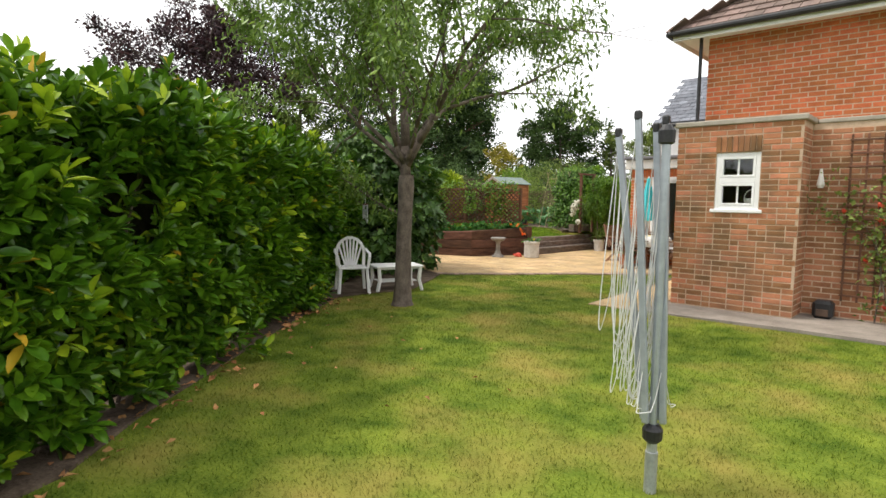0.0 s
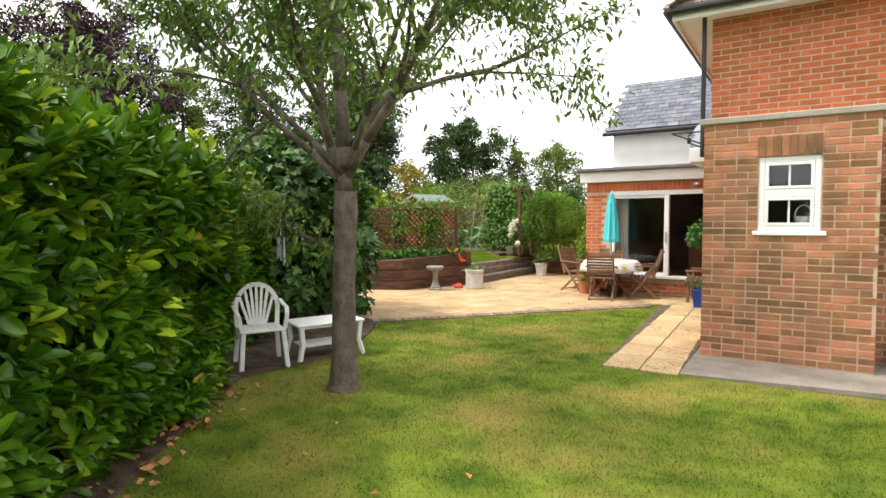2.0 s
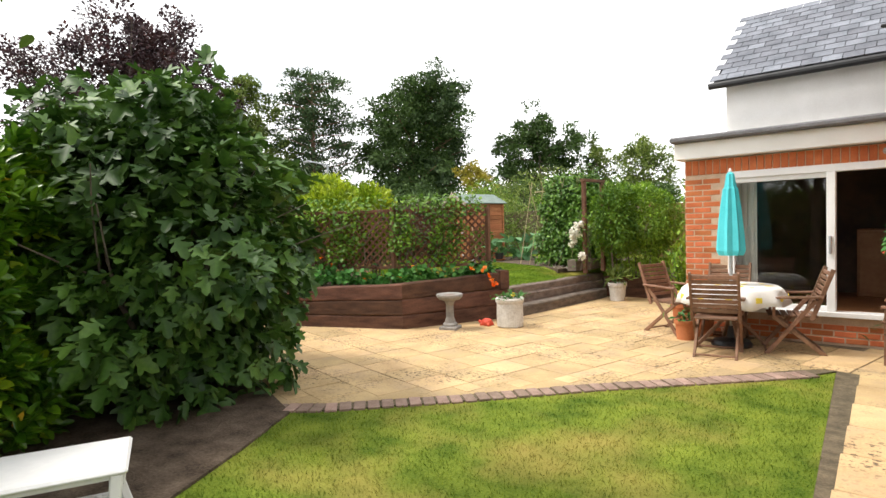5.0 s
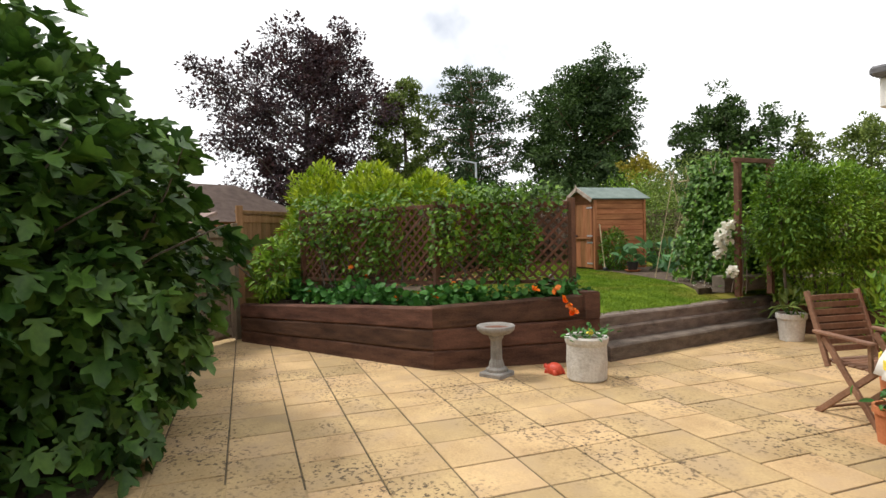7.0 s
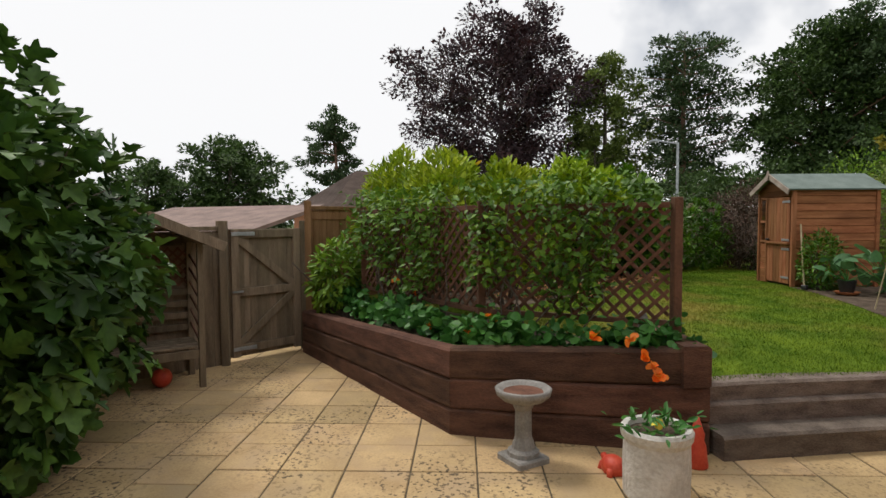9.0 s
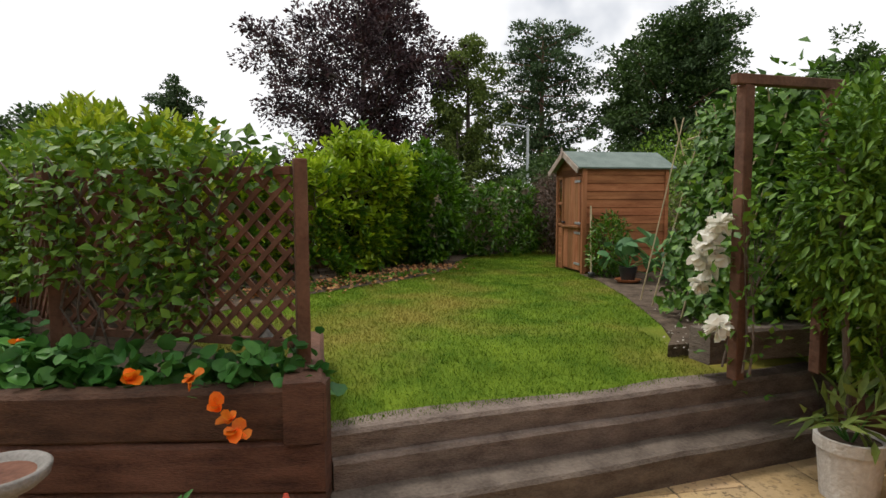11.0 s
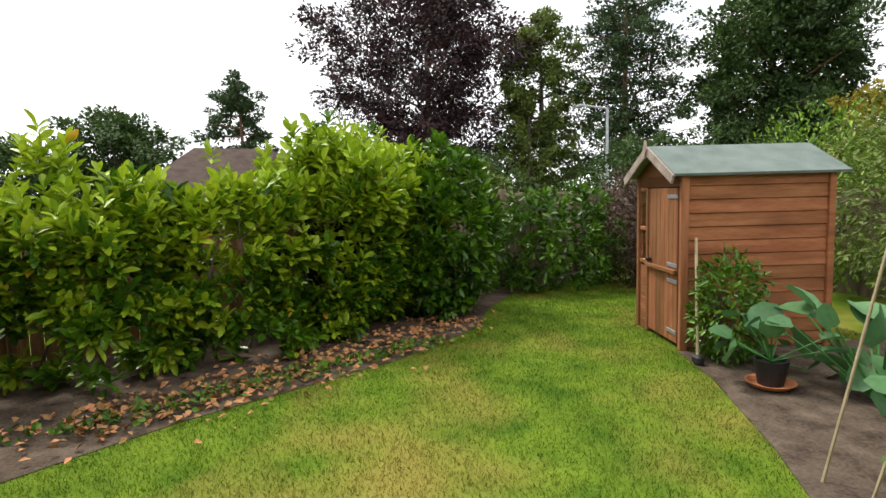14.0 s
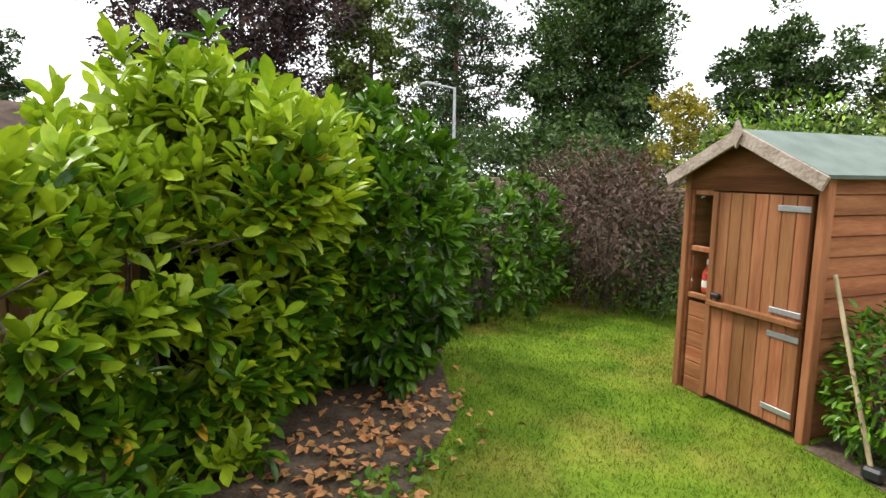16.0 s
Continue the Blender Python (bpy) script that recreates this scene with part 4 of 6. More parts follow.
# ---- plastic chair and table ----
pc = thing("garden_chair", "white moulded plastic armchair with a slatted fan back on the grass", "chair", at=(-3.45, 7.66, 0), turn=60)
bm = bmesh.new()
box(bm, 0, 0, 0.41, 0.46, 0.44, 0.025, 0.01)
for i in range(5):
    box(bm, -0.16 + i * 0.08, 0.02, 0.425, 0.02, 0.34, 0.008)
part("seat", bm, M_PLASTIC, pc)
for sx in (-1, 1):
    for sy in (-1, 1):
        part("leg", bar(bmesh.new(), (sx * 0.24, sy * 0.23, 0), (sx * 0.205, sy * 0.19, 0.41), 0.05, 0.035, 0.008), M_PLASTIC, pc)
    bm = bmesh.new()
    pts = [(sx * 0.22, -0.2, 0.41), (sx * 0.25, -0.19, 0.58), (sx * 0.265, -0.1, 0.635), (sx * 0.265, 0.08, 0.65), (sx * 0.25, 0.2, 0.69)]
    for a, b in zip(pts, pts[1:]):
        bar(bm, a, b, 0.045, 0.02, 0.005)
    part("armrest", bm, M_PLASTIC, pc)
bm = bmesh.new()
arc = [(0.225 * math.cos(math.pi * i / 12), 0.2 + 0.08 * (0.45 + 0.42 * math.sin(math.pi * i / 12) - 0.4), 0.62 + 0.25 * math.sin(math.pi * i / 12)) for i in range(13)]
for a, b in zip(arc, arc[1:]):
    bar(bm, a, b, 0.05, 0.022, 0.004, up=(0, 1, 0))
for sx in (-1, 1):
    bar(bm, (sx * 0.215, 0.19, 0.41), (sx * 0.225, 0.204, 0.63), 0.05, 0.022, 0.004)
part("back_rim", bm, M_PLASTIC, pc)
for i in range(7):
    f = (i - 3) / 3
    part("back_slat", bar(bmesh.new(), (f * 0.085, 0.195, 0.42), (f * 0.185, 0.225, 0.62 + 0.24 * math.sqrt(1 - (f * 0.85) ** 2)), 0.032, 0.012, 0.003, up=(0, 1, 0)), M_PLASTIC, pc)
pt = thing("garden_table", "low white plastic garden table beside the tree", "table", at=(-3.2, 8.38, 0), turn=67)
bm = bx(0, 0, 0.41, 0.82, 0.5, 0.03, 0.012)
part("tabletop", bm, M_PLASTIC, pt)
part("apron", bx(0, 0, 0.38, 0.7, 0.4, 0.03), M_PLASTIC, pt)
for sx in (-1, 1):
    for sy in (-1, 1):
        bm = bmesh.new()
        bar(bm, (sx * 0.39, sy * 0.23, 0), (sx * 0.34, sy * 0.2, 0.2), 0.05, 0.05, 0.008)
        bar(bm, (sx * 0.34, sy * 0.2, 0.19), (sx * 0.36, sy * 0.21, 0.4), 0.055, 0.055, 0.008)
        part("leg", bm, M_PLASTIC, pt)
bm = bmesh.new()
for i in range(13):
    box(bm, -0.3 + i * 0.05, 0, 0.16, 0.02, 0.34, 0.015)
for i in range(7):
    box(bm, 0, -0.15 + i * 0.05, 0.163, 0.64, 0.02, 0.015)
part("shelf", bm, M_PLASTIC, pt, "pierced lower shelf")

# ---- cherry tree ----
cherry = thing("tree", "cherry tree with a grey ringed trunk on the lawn", "tree", at=(0, 0, 0))
bm = bmesh.new()
TX, TY = -2.1, 7.5
trunk = [(TX, TY, -0.05, 0.19), (TX, TY, 0.06, 0.14), (TX + 0.01, TY, 0.3, 0.118), (TX + 0.02, TY, 1.0, 0.105), (TX + 0.05, TY, 1.5, 0.105), (TX + 0.055, TY, 1.68, 0.115), (TX + 0.06, TY, 1.85, 0.10)]
for a, b in zip(trunk, trunk[1:]):
    rod(bm, a[:3], b[:3], a[3], b[3], 14)
tips = []
for d, ln, rr, z in (((0.12, 0.15, 1), 2.5, 0.075, 1.75), ((-0.4, 0.1, 1), 2.1, 0.055, 1.75), ((0.8, -0.1, 0.6), 2.3, 0.05, 1.95), ((0.5, 0.3, 0.9), 2.1, 0.045, 2.1), ((-0.8, -0.5, 0.6), 2.1, 0.035, 1.9), ((0.7, -0.6, 0.75), 2.0, 0.033, 2.0), ((-0.7, -0.6, 0.95), 2.1, 0.035, 2.0), ((0.2, -0.75, 0.8), 1.9, 0.035, 1.95), ((-0.6, 0.7, 0.7), 1.9, 0.035, 1.95), ((0.75, 0.55, 0.95), 2.2, 0.036, 2.1)):
    branchy(bm, (TX + 0.05, TY, z), d, ln, rr, 2, 0.5, tips, 0.24, 5, 0.02, 2)
branchy(bm, (TX - 0.05, TY, 1.3), (-0.9, -0.3, 0.4), 1.1, 0.024, 1, 0.4, tips, 0.2, 4, -0.03, 2)
part("trunk", bm, M_BARK, cherry, smooth=True)
p, o = tip_points(tips, 31000, 0.11)
keep = np.hypot(p[:, 0] - TX, p[:, 1] - TY) < 2.4 + 0.4 * rng.random(len(p))
keep &= (p[:, 2] > 2.25) | (np.hypot(p[:, 0] - TX, p[:, 1] - TY) < 1.3)
p, o = p[keep], o[keep]
o[:, 2] -= 0.4
leaves("crown", p, o, 0.085, M_CHERRY, cherry, "long", 0.5, 0.6)
chime = thing("wind_chime", "silver wind chime hanging from a branch", "wind chime", at=(-2.75, 7.35, 1.15))
part("cord", rod(bmesh.new(), (0, 0, 0.28), (0, 0, 0.45), 0.004), M_CORD, chime)
part("top_plate", lathe(bmesh.new(), [(0.01, 0.29), (0.045, 0.285), (0.045, 0.275), (0.01, 0.27)], 12), M_TRELLIS, chime)
for i in range(5):
    a = math.tau * i / 5
    part("tube", rod(bmesh.new(), (0.035 * math.cos(a), 0.035 * math.sin(a), 0.0 + 0.02 * i), (0.035 * math.cos(a), 0.035 * math.sin(a), 0.28), 0.008), M_STEEL, chime)


# ---- hedges ----
def sprigs(name, tips, axes, size, mat, parent, per=8, lift=0.0):
    """Whorls of leaves round shoot tips: each whorl opens round its axis, the older leaves further back and flatter."""
    n = len(tips)
    ax = axes / (np.linalg.norm(axes, axis=1, keepdims=True) + 1e-9)
    s1 = np.cross(ax, rng.normal(0, 1, (n, 3)))
    s1 /= np.linalg.norm(s1, axis=1, keepdims=True) + 1e-9
    s2 = np.cross(ax, s1)
    C, D = [], []
    for k in range(per):
        a = k * 2.4 + rng.normal(0, 0.2, n)
        tilt = np.radians(22 + 62 * k / per) + rng.normal(0, 0.12, n)
        rad = s1 * np.cos(a)[:, None] + s2 * np.sin(a)[:, None]
        C.append(tips - ax * (0.085 * k / per * size / 0.14 + lift * k / per))
        D.append(ax * np.cos(tilt)[:, None] + rad * np.sin(tilt)[:, None])
    return leaves(name, np.concatenate(C), np.concatenate(D), size, mat, parent, "laurel", 0.05, 0.12)


def shade_core(parent, pts, side, z0, z1, back):
    """A lumpy body behind hedge leaves, coloured near black as the shade among the twigs."""
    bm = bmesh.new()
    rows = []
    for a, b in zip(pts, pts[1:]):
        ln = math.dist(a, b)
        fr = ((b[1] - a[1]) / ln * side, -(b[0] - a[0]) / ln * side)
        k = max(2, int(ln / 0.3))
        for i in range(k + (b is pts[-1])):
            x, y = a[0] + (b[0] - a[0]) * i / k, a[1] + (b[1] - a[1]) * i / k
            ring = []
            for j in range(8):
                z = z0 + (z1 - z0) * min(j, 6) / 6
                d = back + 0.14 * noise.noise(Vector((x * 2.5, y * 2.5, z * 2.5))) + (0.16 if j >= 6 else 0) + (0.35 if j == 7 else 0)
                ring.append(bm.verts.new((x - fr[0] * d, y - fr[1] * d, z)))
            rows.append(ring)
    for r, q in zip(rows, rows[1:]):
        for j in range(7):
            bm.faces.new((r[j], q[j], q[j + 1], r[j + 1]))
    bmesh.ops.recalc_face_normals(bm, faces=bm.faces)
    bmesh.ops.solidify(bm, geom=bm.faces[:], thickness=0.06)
    part("shade_core", bm, M_INNER_SHADE, parent, "near-black core that paints the shade inside the hedge")


def laurel(label, pts, z0, z1, depth, side, n, size, wave, overhang, gap, young, core=None, shoot=0.2):
    """A laurel hedge of whorled shoots with gaps; young: share of yellow new growth towards its top."""
    ob = thing("hedge", label, "hedge")
    total = sum(math.dist(a, b) for a, b in zip(pts, pts[1:]))
    bm = bmesh.new()
    P, O = [], []
    for i, (a, b) in enumerate(zip(pts, pts[1:])):
        ln = math.dist(a, b)
        fr = ((b[1] - a[1]) / ln * side, -(b[0] - a[0]) / ln * side)
        p, o = wall_leaves(int(n * ln / total), a, b, z0, z1, depth, i * 3.1 + len(label), fr, overhang, wave)
        P.append(p)
        O.append(o)
        for k in range(max(2, int(ln / 0.25))):
            f = rng.random()
            p0 = Vector((a[0] + (b[0] - a[0]) * f - fr[0] * 0.4, a[1] + (b[1] - a[1]) * f - fr[1] * 0.4, z0 - 0.3))
            for q in range(5):
                p1 = p0 + Vector((rng.normal(0, 0.1) + fr[0] * 0.04, rng.normal(0, 0.1) + fr[1] * 0.04, (z1 - z0 + 0.25) / 5))
                rod(bm, p0, p1, 0.017 - q * 0.0028, 0.0145 - q * 0.0028, 5)
                if q and not core:
                    rod(bm, p0, p0 + Vector((fr[0] * 0.35 + rng.normal(0, 0.12), fr[1] * 0.35 + rng.normal(0, 0.12), 0.14)), 0.007, 0.004, 4)
                p0 = p1
    part("stem", bm, M_BARK, ob)["kind"] = "stuff"
    P, O = np.concatenate(P), np.concatenate(O)
    den = lumps(P, 2.6, 11.0) + 0.5 * lumps(P, 6.0, 4.0)
    keep = den > gap + rng.normal(0, 0.12, len(P))
    P, O = P[keep], O[keep]
    O = O + rng.normal(0, 0.35, O.shape)
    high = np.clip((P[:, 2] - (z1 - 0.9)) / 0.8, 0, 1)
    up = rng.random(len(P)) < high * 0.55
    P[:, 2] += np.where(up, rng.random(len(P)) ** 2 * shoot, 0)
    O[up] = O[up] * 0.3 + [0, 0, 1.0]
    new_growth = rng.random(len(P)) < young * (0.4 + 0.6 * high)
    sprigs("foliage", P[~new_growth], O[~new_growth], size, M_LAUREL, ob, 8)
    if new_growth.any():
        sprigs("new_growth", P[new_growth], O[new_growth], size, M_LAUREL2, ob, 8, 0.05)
        few = rng.choice(len(P), max(3, len(P) // 45), False)
        leaves("turned_leaf", P[few], O[few], size, M_TURNED, ob, "long", 0.5, 0.6)
    # Added core whose dark colour gives the hedge its inner shade.
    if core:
        shade_core(ob, pts, side, z0 - 0.05, z1 - 0.12, core)
    return ob


H1 = [(1.35, 0.6), (0.2, 2.75), (-1.6, 5.1), (-3.85, 7.45), (-5.0, 8.9), (-6.2, 10.1), (-7.4, 9.7)]
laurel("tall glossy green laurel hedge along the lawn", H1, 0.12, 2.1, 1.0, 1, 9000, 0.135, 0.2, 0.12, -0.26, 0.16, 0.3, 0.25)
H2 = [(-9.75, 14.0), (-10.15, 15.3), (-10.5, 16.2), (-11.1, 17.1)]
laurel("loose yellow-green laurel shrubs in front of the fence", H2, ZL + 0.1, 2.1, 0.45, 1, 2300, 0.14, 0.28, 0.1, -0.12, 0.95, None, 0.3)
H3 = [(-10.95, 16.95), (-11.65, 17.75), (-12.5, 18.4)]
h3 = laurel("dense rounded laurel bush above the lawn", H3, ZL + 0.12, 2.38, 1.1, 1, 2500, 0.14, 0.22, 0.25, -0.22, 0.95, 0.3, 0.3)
p, o = shell(900, (-12.1, 18.3, 1.55), (0.85, 0.75, 1.1), 0.25, 0.3, 3.0)
sprigs("foliage", p, o + [0, 0, 0.4], 0.13, M_LAUREL, h3, 7)
p, o = shell(650, (-13.3, 20.4, 1.2), (0.8, 1.1, 0.9), 0.3, 0.3, 8.0)
b = thing("shrub", "bright green laurel shrub by the fence", "shrub")
sprigs("foliage", p, o + [0, 0, 0.4], 0.12, M_LAUREL, b, 7)
part("stem", rod(bmesh.new(), (-13.3, 20.4, ZL), (-13.3, 20.4, 1.3), 0.05), M_BARK, b)
for c, rad, n, mat, lab, sz in (
    ((-14.2, 22.8, 1.45), (1.5, 1.1, 1.15), 7000, M_REDSHRUB, "reddish brown shrub at the end of the lawn", 0.07),
    ((-12.9, 22.0, 1.4), (1.0, 0.9, 1.0), 6500, M_REDSHRUB, "dark reddish shrub in the far corner", 0.08),
    ((-11.9, 22.3, 1.0), (1.1, 0.8, 0.6), 3500, M_OAK, "low grey-green shrub behind the shed", 0.07),
    ((-11.6, 23.6, 1.7), (1.3, 0.8, 1.4), 4500, M_PRIVET, "tall leafy shrub against the back fence", 0.08),
    ((-9.2, 23.2, 1.9), (2.2, 0.9, 1.3), 6500, M_LIGHT, "pale green shrubs over the back fence", 0.09),
    ((-9.28, 20.2, 1.0), (0.3, 0.28, 0.5), 1800, M_LAUREL, "leafy rose bush against the shed wall", 0.07),
    ((-8.9, 12.78, 1.0), (0.42, 0.32, 0.45), 900, M_PRIVET, "feathery green shrub by the gate", 0.12),
    ((-2.85, 18.4, 0.75), (0.32, 0.32, 0.6), 900, M_PRIVET, "tall leafy plant by the house corner", 0.11),
    ((-3.2, 21.3, 1.5), (1.2, 0.9, 1.3), 4500, M_PRIVET, "climbing shrub on the boundary fence", 0.10),
):
    s_ob = thing("shrub", lab, "shrub")
    p, o = shell(n, c, rad, 0.45, 0.35, c[0])
    leaves("foliage", p, o, sz, mat, s_ob, "long", 0.1, 0.7)
    bm = bmesh.new()
    for k in range(4):
        rod(bm, (c[0] + 0.05 * k - 0.1, c[1], (ZL if c[0] < -5 else 0.0)), (c[0] + rng.normal(0, rad[0] * 0.4), c[1] + rng.normal(0, rad[1] * 0.4), c[2] + rad[2] * 0.4), 0.02, 0.008, 6)
    part("stem", bm, M_BARK, s_ob)
ph = thing("hedge", "clipped bright green privet hedge behind the rose post", "hedge")
for c, rad, n in (((-4.55, 18.95, 1.55), (0.9, 0.62, 0.75), 16000), ((-4.5, 19.1, 1.05), (0.9, 0.6, 0.75), 9000)):
    p, o = shell(n, c, rad, 0.3, 0.22, 4.0)
    leaves("foliage", p, o, 0.06, M_PRIVET, ph, "long", 0.1, 0.6)
bm = bmesh.new()
for k in range(7):
    rod(bm, (-4.9 + k * 0.13, 19.05, 0.38), (-5.0 + k * 0.17, 19.0 + rng.normal(0, 0.15), 1.5), 0.018, 0.01, 6)
part("stem", bm, M_BARK, ph)

# ---- fig ----
fig = thing("fig_tree", "large fig bush with dark lobed leaves beside the patio", "fig tree")
bm = bmesh.new()
tips = []
for k in range(9):
    a = math.tau * k / 9
    branchy(bm, (-5.5 + 0.2 * math.cos(a), 9.95 + 0.2 * math.sin(a), 0), (0.5 * math.cos(a), 0.5 * math.sin(a), 1), 1.5, 0.035, 1, 0.4, tips, 0.2, 5, 0, 2)
part("stem", bm, M_BARK, fig)
for c, rad, n in (((-5.4, 10.0, 1.35), (1.3, 1.25, 1.4), 4400), ((-5.7, 9.95, 0.8), (1.25, 1.2, 0.9), 1700), ((-5.6, 9.8, 2.05), (0.9, 0.85, 0.85), 1400), ((-6.1, 10.4, 1.4), (0.95, 0.9, 1.25), 2300)):
    p, o = shell(n, c, rad, 0.5, 0.55, c[2])
    keep = p[:, 2] > 0.05
    leaves("foliage", p[keep], o[keep], 0.168, M_FIG, fig, "lobed", 0.6, 0.7)


# Added near-black core paints the shade inside the fig bush.
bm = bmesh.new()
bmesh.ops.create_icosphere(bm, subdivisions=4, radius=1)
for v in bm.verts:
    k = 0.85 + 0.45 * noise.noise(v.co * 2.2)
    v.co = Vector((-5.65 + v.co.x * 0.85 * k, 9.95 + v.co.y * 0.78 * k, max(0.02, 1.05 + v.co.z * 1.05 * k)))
part("shade_core", bm, M_INNER_SHADE, fig, "near-black core that paints the shade inside the bush")


# ---- fences, gate, arbour ----
def fence_run(a, b, z0, z1, mat, label, board=0.11):
    ob = thing("fence", label, "fence", "boundary fences", kind="")
    ln = math.dist(a, b)
    d = Vector((b[0] - a[0], b[1] - a[1], 0)) / ln
    n = int(ln / board)
    for i in range(n):
        p = Vector((*a, 0)) + d * (i + 0.5) * (ln / n)
        part("board", bar(bmesh.new(), (p.x, p.y, z0), (p.x, p.y, z1 - 0.06), 0.018, ln / n * 0.96 if abs(d.z) < 1 else 0.1, 0.002, up=d), mat, ob)
    part("rail", bar(bmesh.new(), (*a, z1 - 0.03), (*b, z1 - 0.03), 0.07, 0.05, 0.004), mat, ob)
    part("rail", bar(bmesh.new(), (*a, z1 - 0.14), (*b, z1 - 0.14), 0.04, 0.1, 0.004), mat, ob)
    k = max(1, round(ln / 1.85))
    for i in range(k + 1):
        p = Vector((*a, 0)) + d * (ln * i / k) + Vector((d.y, -d.x, 0)) * 0.05
        part("post", bar(bmesh.new(), (p.x, p.y, z0 - 0.1), (p.x, p.y, z1 + 0.06), 0.09, 0.09, 0.006), mat, ob)


fence_run((-9.38, 12.36), (-10.9, 14.2), 0.3, 1.92, M_FENCEB, "brown close-boarded fence panels behind the planter")
fence_run((-10.9, 14.2), (-12.6, 17.9), 0.5, 2.02, M_FENCEB, "brown close-boarded fence behind the laurels")
fence_run((-12.6, 17.9), (-15.6, 23.2), 0.5, 2.05, M_FENCE, "weathered grey fence along the border")
fence_run((-15.6, 23.2), (-5.5, 24.4), 0.5, 2.0, M_FENCE, "weathered back fence behind the shed")
fence_run((-5.5, 22.6), (-2.4, 22.6), 0.3, 2.0, M_FENCEB, "reddish brown fence beside the house")
fence_run((-7.5, 9.7), (-8.62, 11.44), 0.0, 1.66, M_FENCE, "weathered grey fence beside the gate")
gate = thing("gate", "closed weathered timber garden gate with diagonal braces", "gate")
ga, gb2 = Vector((-8.74, 11.5, 0)), Vector((-9.3, 12.26, 0))
gd = (gb2 - ga).normalized()
gn = Vector((gd.y, -gd.x, 0))
for i in range(11):
    p = ga.lerp(gb2, (i + 0.5) / 11)
    part("board", bar(bmesh.new(), (p.x, p.y, 0.06), (p.x, p.y, 1.62), 0.02, 0.105, 0.002, up=gd), M_FENCE, gate)
for z in (0.16, 0.85, 1.56):
    part("rail", bar(bmesh.new(), (*(ga + gn * 0.03).xy, z), (*(gb2 + gn * 0.03).xy, z), 0.04, 0.1, 0.004), M_FENCE, gate)
for q in (ga, gb2):
    c = q + gn * 0.03 + (gd * 0.05 if q is ga else gd * -0.05)
    part("stile", bar(bmesh.new(), (c.x, c.y, 0.06), (c.x, c.y, 1.62), 0.045, 0.1, 0.004, up=gd), M_FENCE, gate)
for z0, z1 in ((0.22, 0.8), (0.9, 1.5)):
    a, b = (ga, gb2) if z0 < 0.5 else (gb2, ga)
    part("brace", bar(bmesh.new(), (*(a.lerp(b, 0.1) + gn * 0.03).xy, z0), (*(a.lerp(b, 0.9) + gn * 0.03).xy, z1), 0.035, 0.09, 0.004), M_FENCE, gate)
for z in (0.16, 1.56):
    c = ga + gn * 0.06
    part("hinge", bar(bmesh.new(), (*c.xy, z), (*(c + gd * 0.3).xy, z), 0.012, 0.045, 0.002), M_STEEL, gate)
part("latch", bar(bmesh.new(), (*(ga + gn * 0.06).xy, 0.86), (*(ga + gn * 0.06 + gd * 0.14).xy, 0.86), 0.02, 0.02), M_STEEL, gate)
for q in (ga - gd * 0.09, gb2 + gd * 0.09):
    part("gate_post", bar(bmesh.new(), (q.x, q.y, -0.05), (q.x, q.y, 1.72), 0.11, 0.11, 0.006), M_FENCE, gate)
arb = thing("arbour_seat", "weathered wooden arbour bench with a pitched roof and trellis back", "arbour seat", at=(-7.72, 10.72, 0), turn=114)
for sx in (-0.62, 0.62):
    for sy in (-0.3, 0.3):
        part("post", bx(sx, sy, 0.74, 0.06, 0.06, 1.5, 0.005), M_FENCE, arb)
    for i in range(6):
        part("side_lath", bar(bmesh.new(), (sx, -0.28, 0.45 + i * 0.15), (sx, 0.28, 0.6 + i * 0.15), 0.012, 0.03), M_TRELLIS, arb)
for i in range(5):
    part("seat_slat", bx(0, -0.24 + i * 0.11, 0.43, 1.24, 0.09, 0.025, 0.004), M_FENCE, arb)
for i in range(4):
    part("back_slat", bx(0, 0.29, 0.55 + i * 0.13, 1.24, 0.022, 0.07, 0.004), M_FENCE, arb)
for i in range(-4, 13):
    for sg in (1, -1):
        u0, u1 = max(-0.6, -0.6 + i * 0.1), min(0.6, -0.6 + i * 0.1 + 0.42)
        if u1 - u0 > 0.05:
            w0, w1 = u0 - (-0.6 + i * 0.1), u1 - (-0.6 + i * 0.1)
            part("back_lath", bar(bmesh.new(), (u0, 0.305 + 0.006 * sg, 1.01 + (w0 if sg > 0 else 0.42 - w0)), (u1, 0.305 + 0.006 * sg, 1.01 + (w1 if sg > 0 else 0.42 - w1)), 0.01, 0.022), M_TRELLIS, arb)
part("front_rail", bx(0, -0.3, 0.36, 1.24, 0.03, 0.09, 0.004), M_FENCE, arb)
part("back_panel", bx(0, 0.345, 0.75, 1.26, 0.015, 1.4), M_FENCE, arb)
for s in (-1, 1):
    part("roof_panel", bar(bmesh.new(), (s * 0.82, 0, 1.46), (0, 0, 1.82), 0.9, 0.03, 0.004, up=(0.4 * s, 0, 0.9)), M_FENCE, arb)
for s in (-1, 1):
    part("bargeboard", bar(bmesh.new(), (s * 0.84, -0.46, 1.45), (0, -0.46, 1.83), 0.025, 0.1, 0.003), M_FENCE, arb)


ball = thing("ball", "orange red ball lying under the arbour seat", "ball", at=(-7.75, 11.0, 0.115))
bm = bmesh.new()
bmesh.ops.create_icosphere(bm, subdivisions=3, radius=0.1)
part("shell", bm, M_RED, ball, smooth=True)


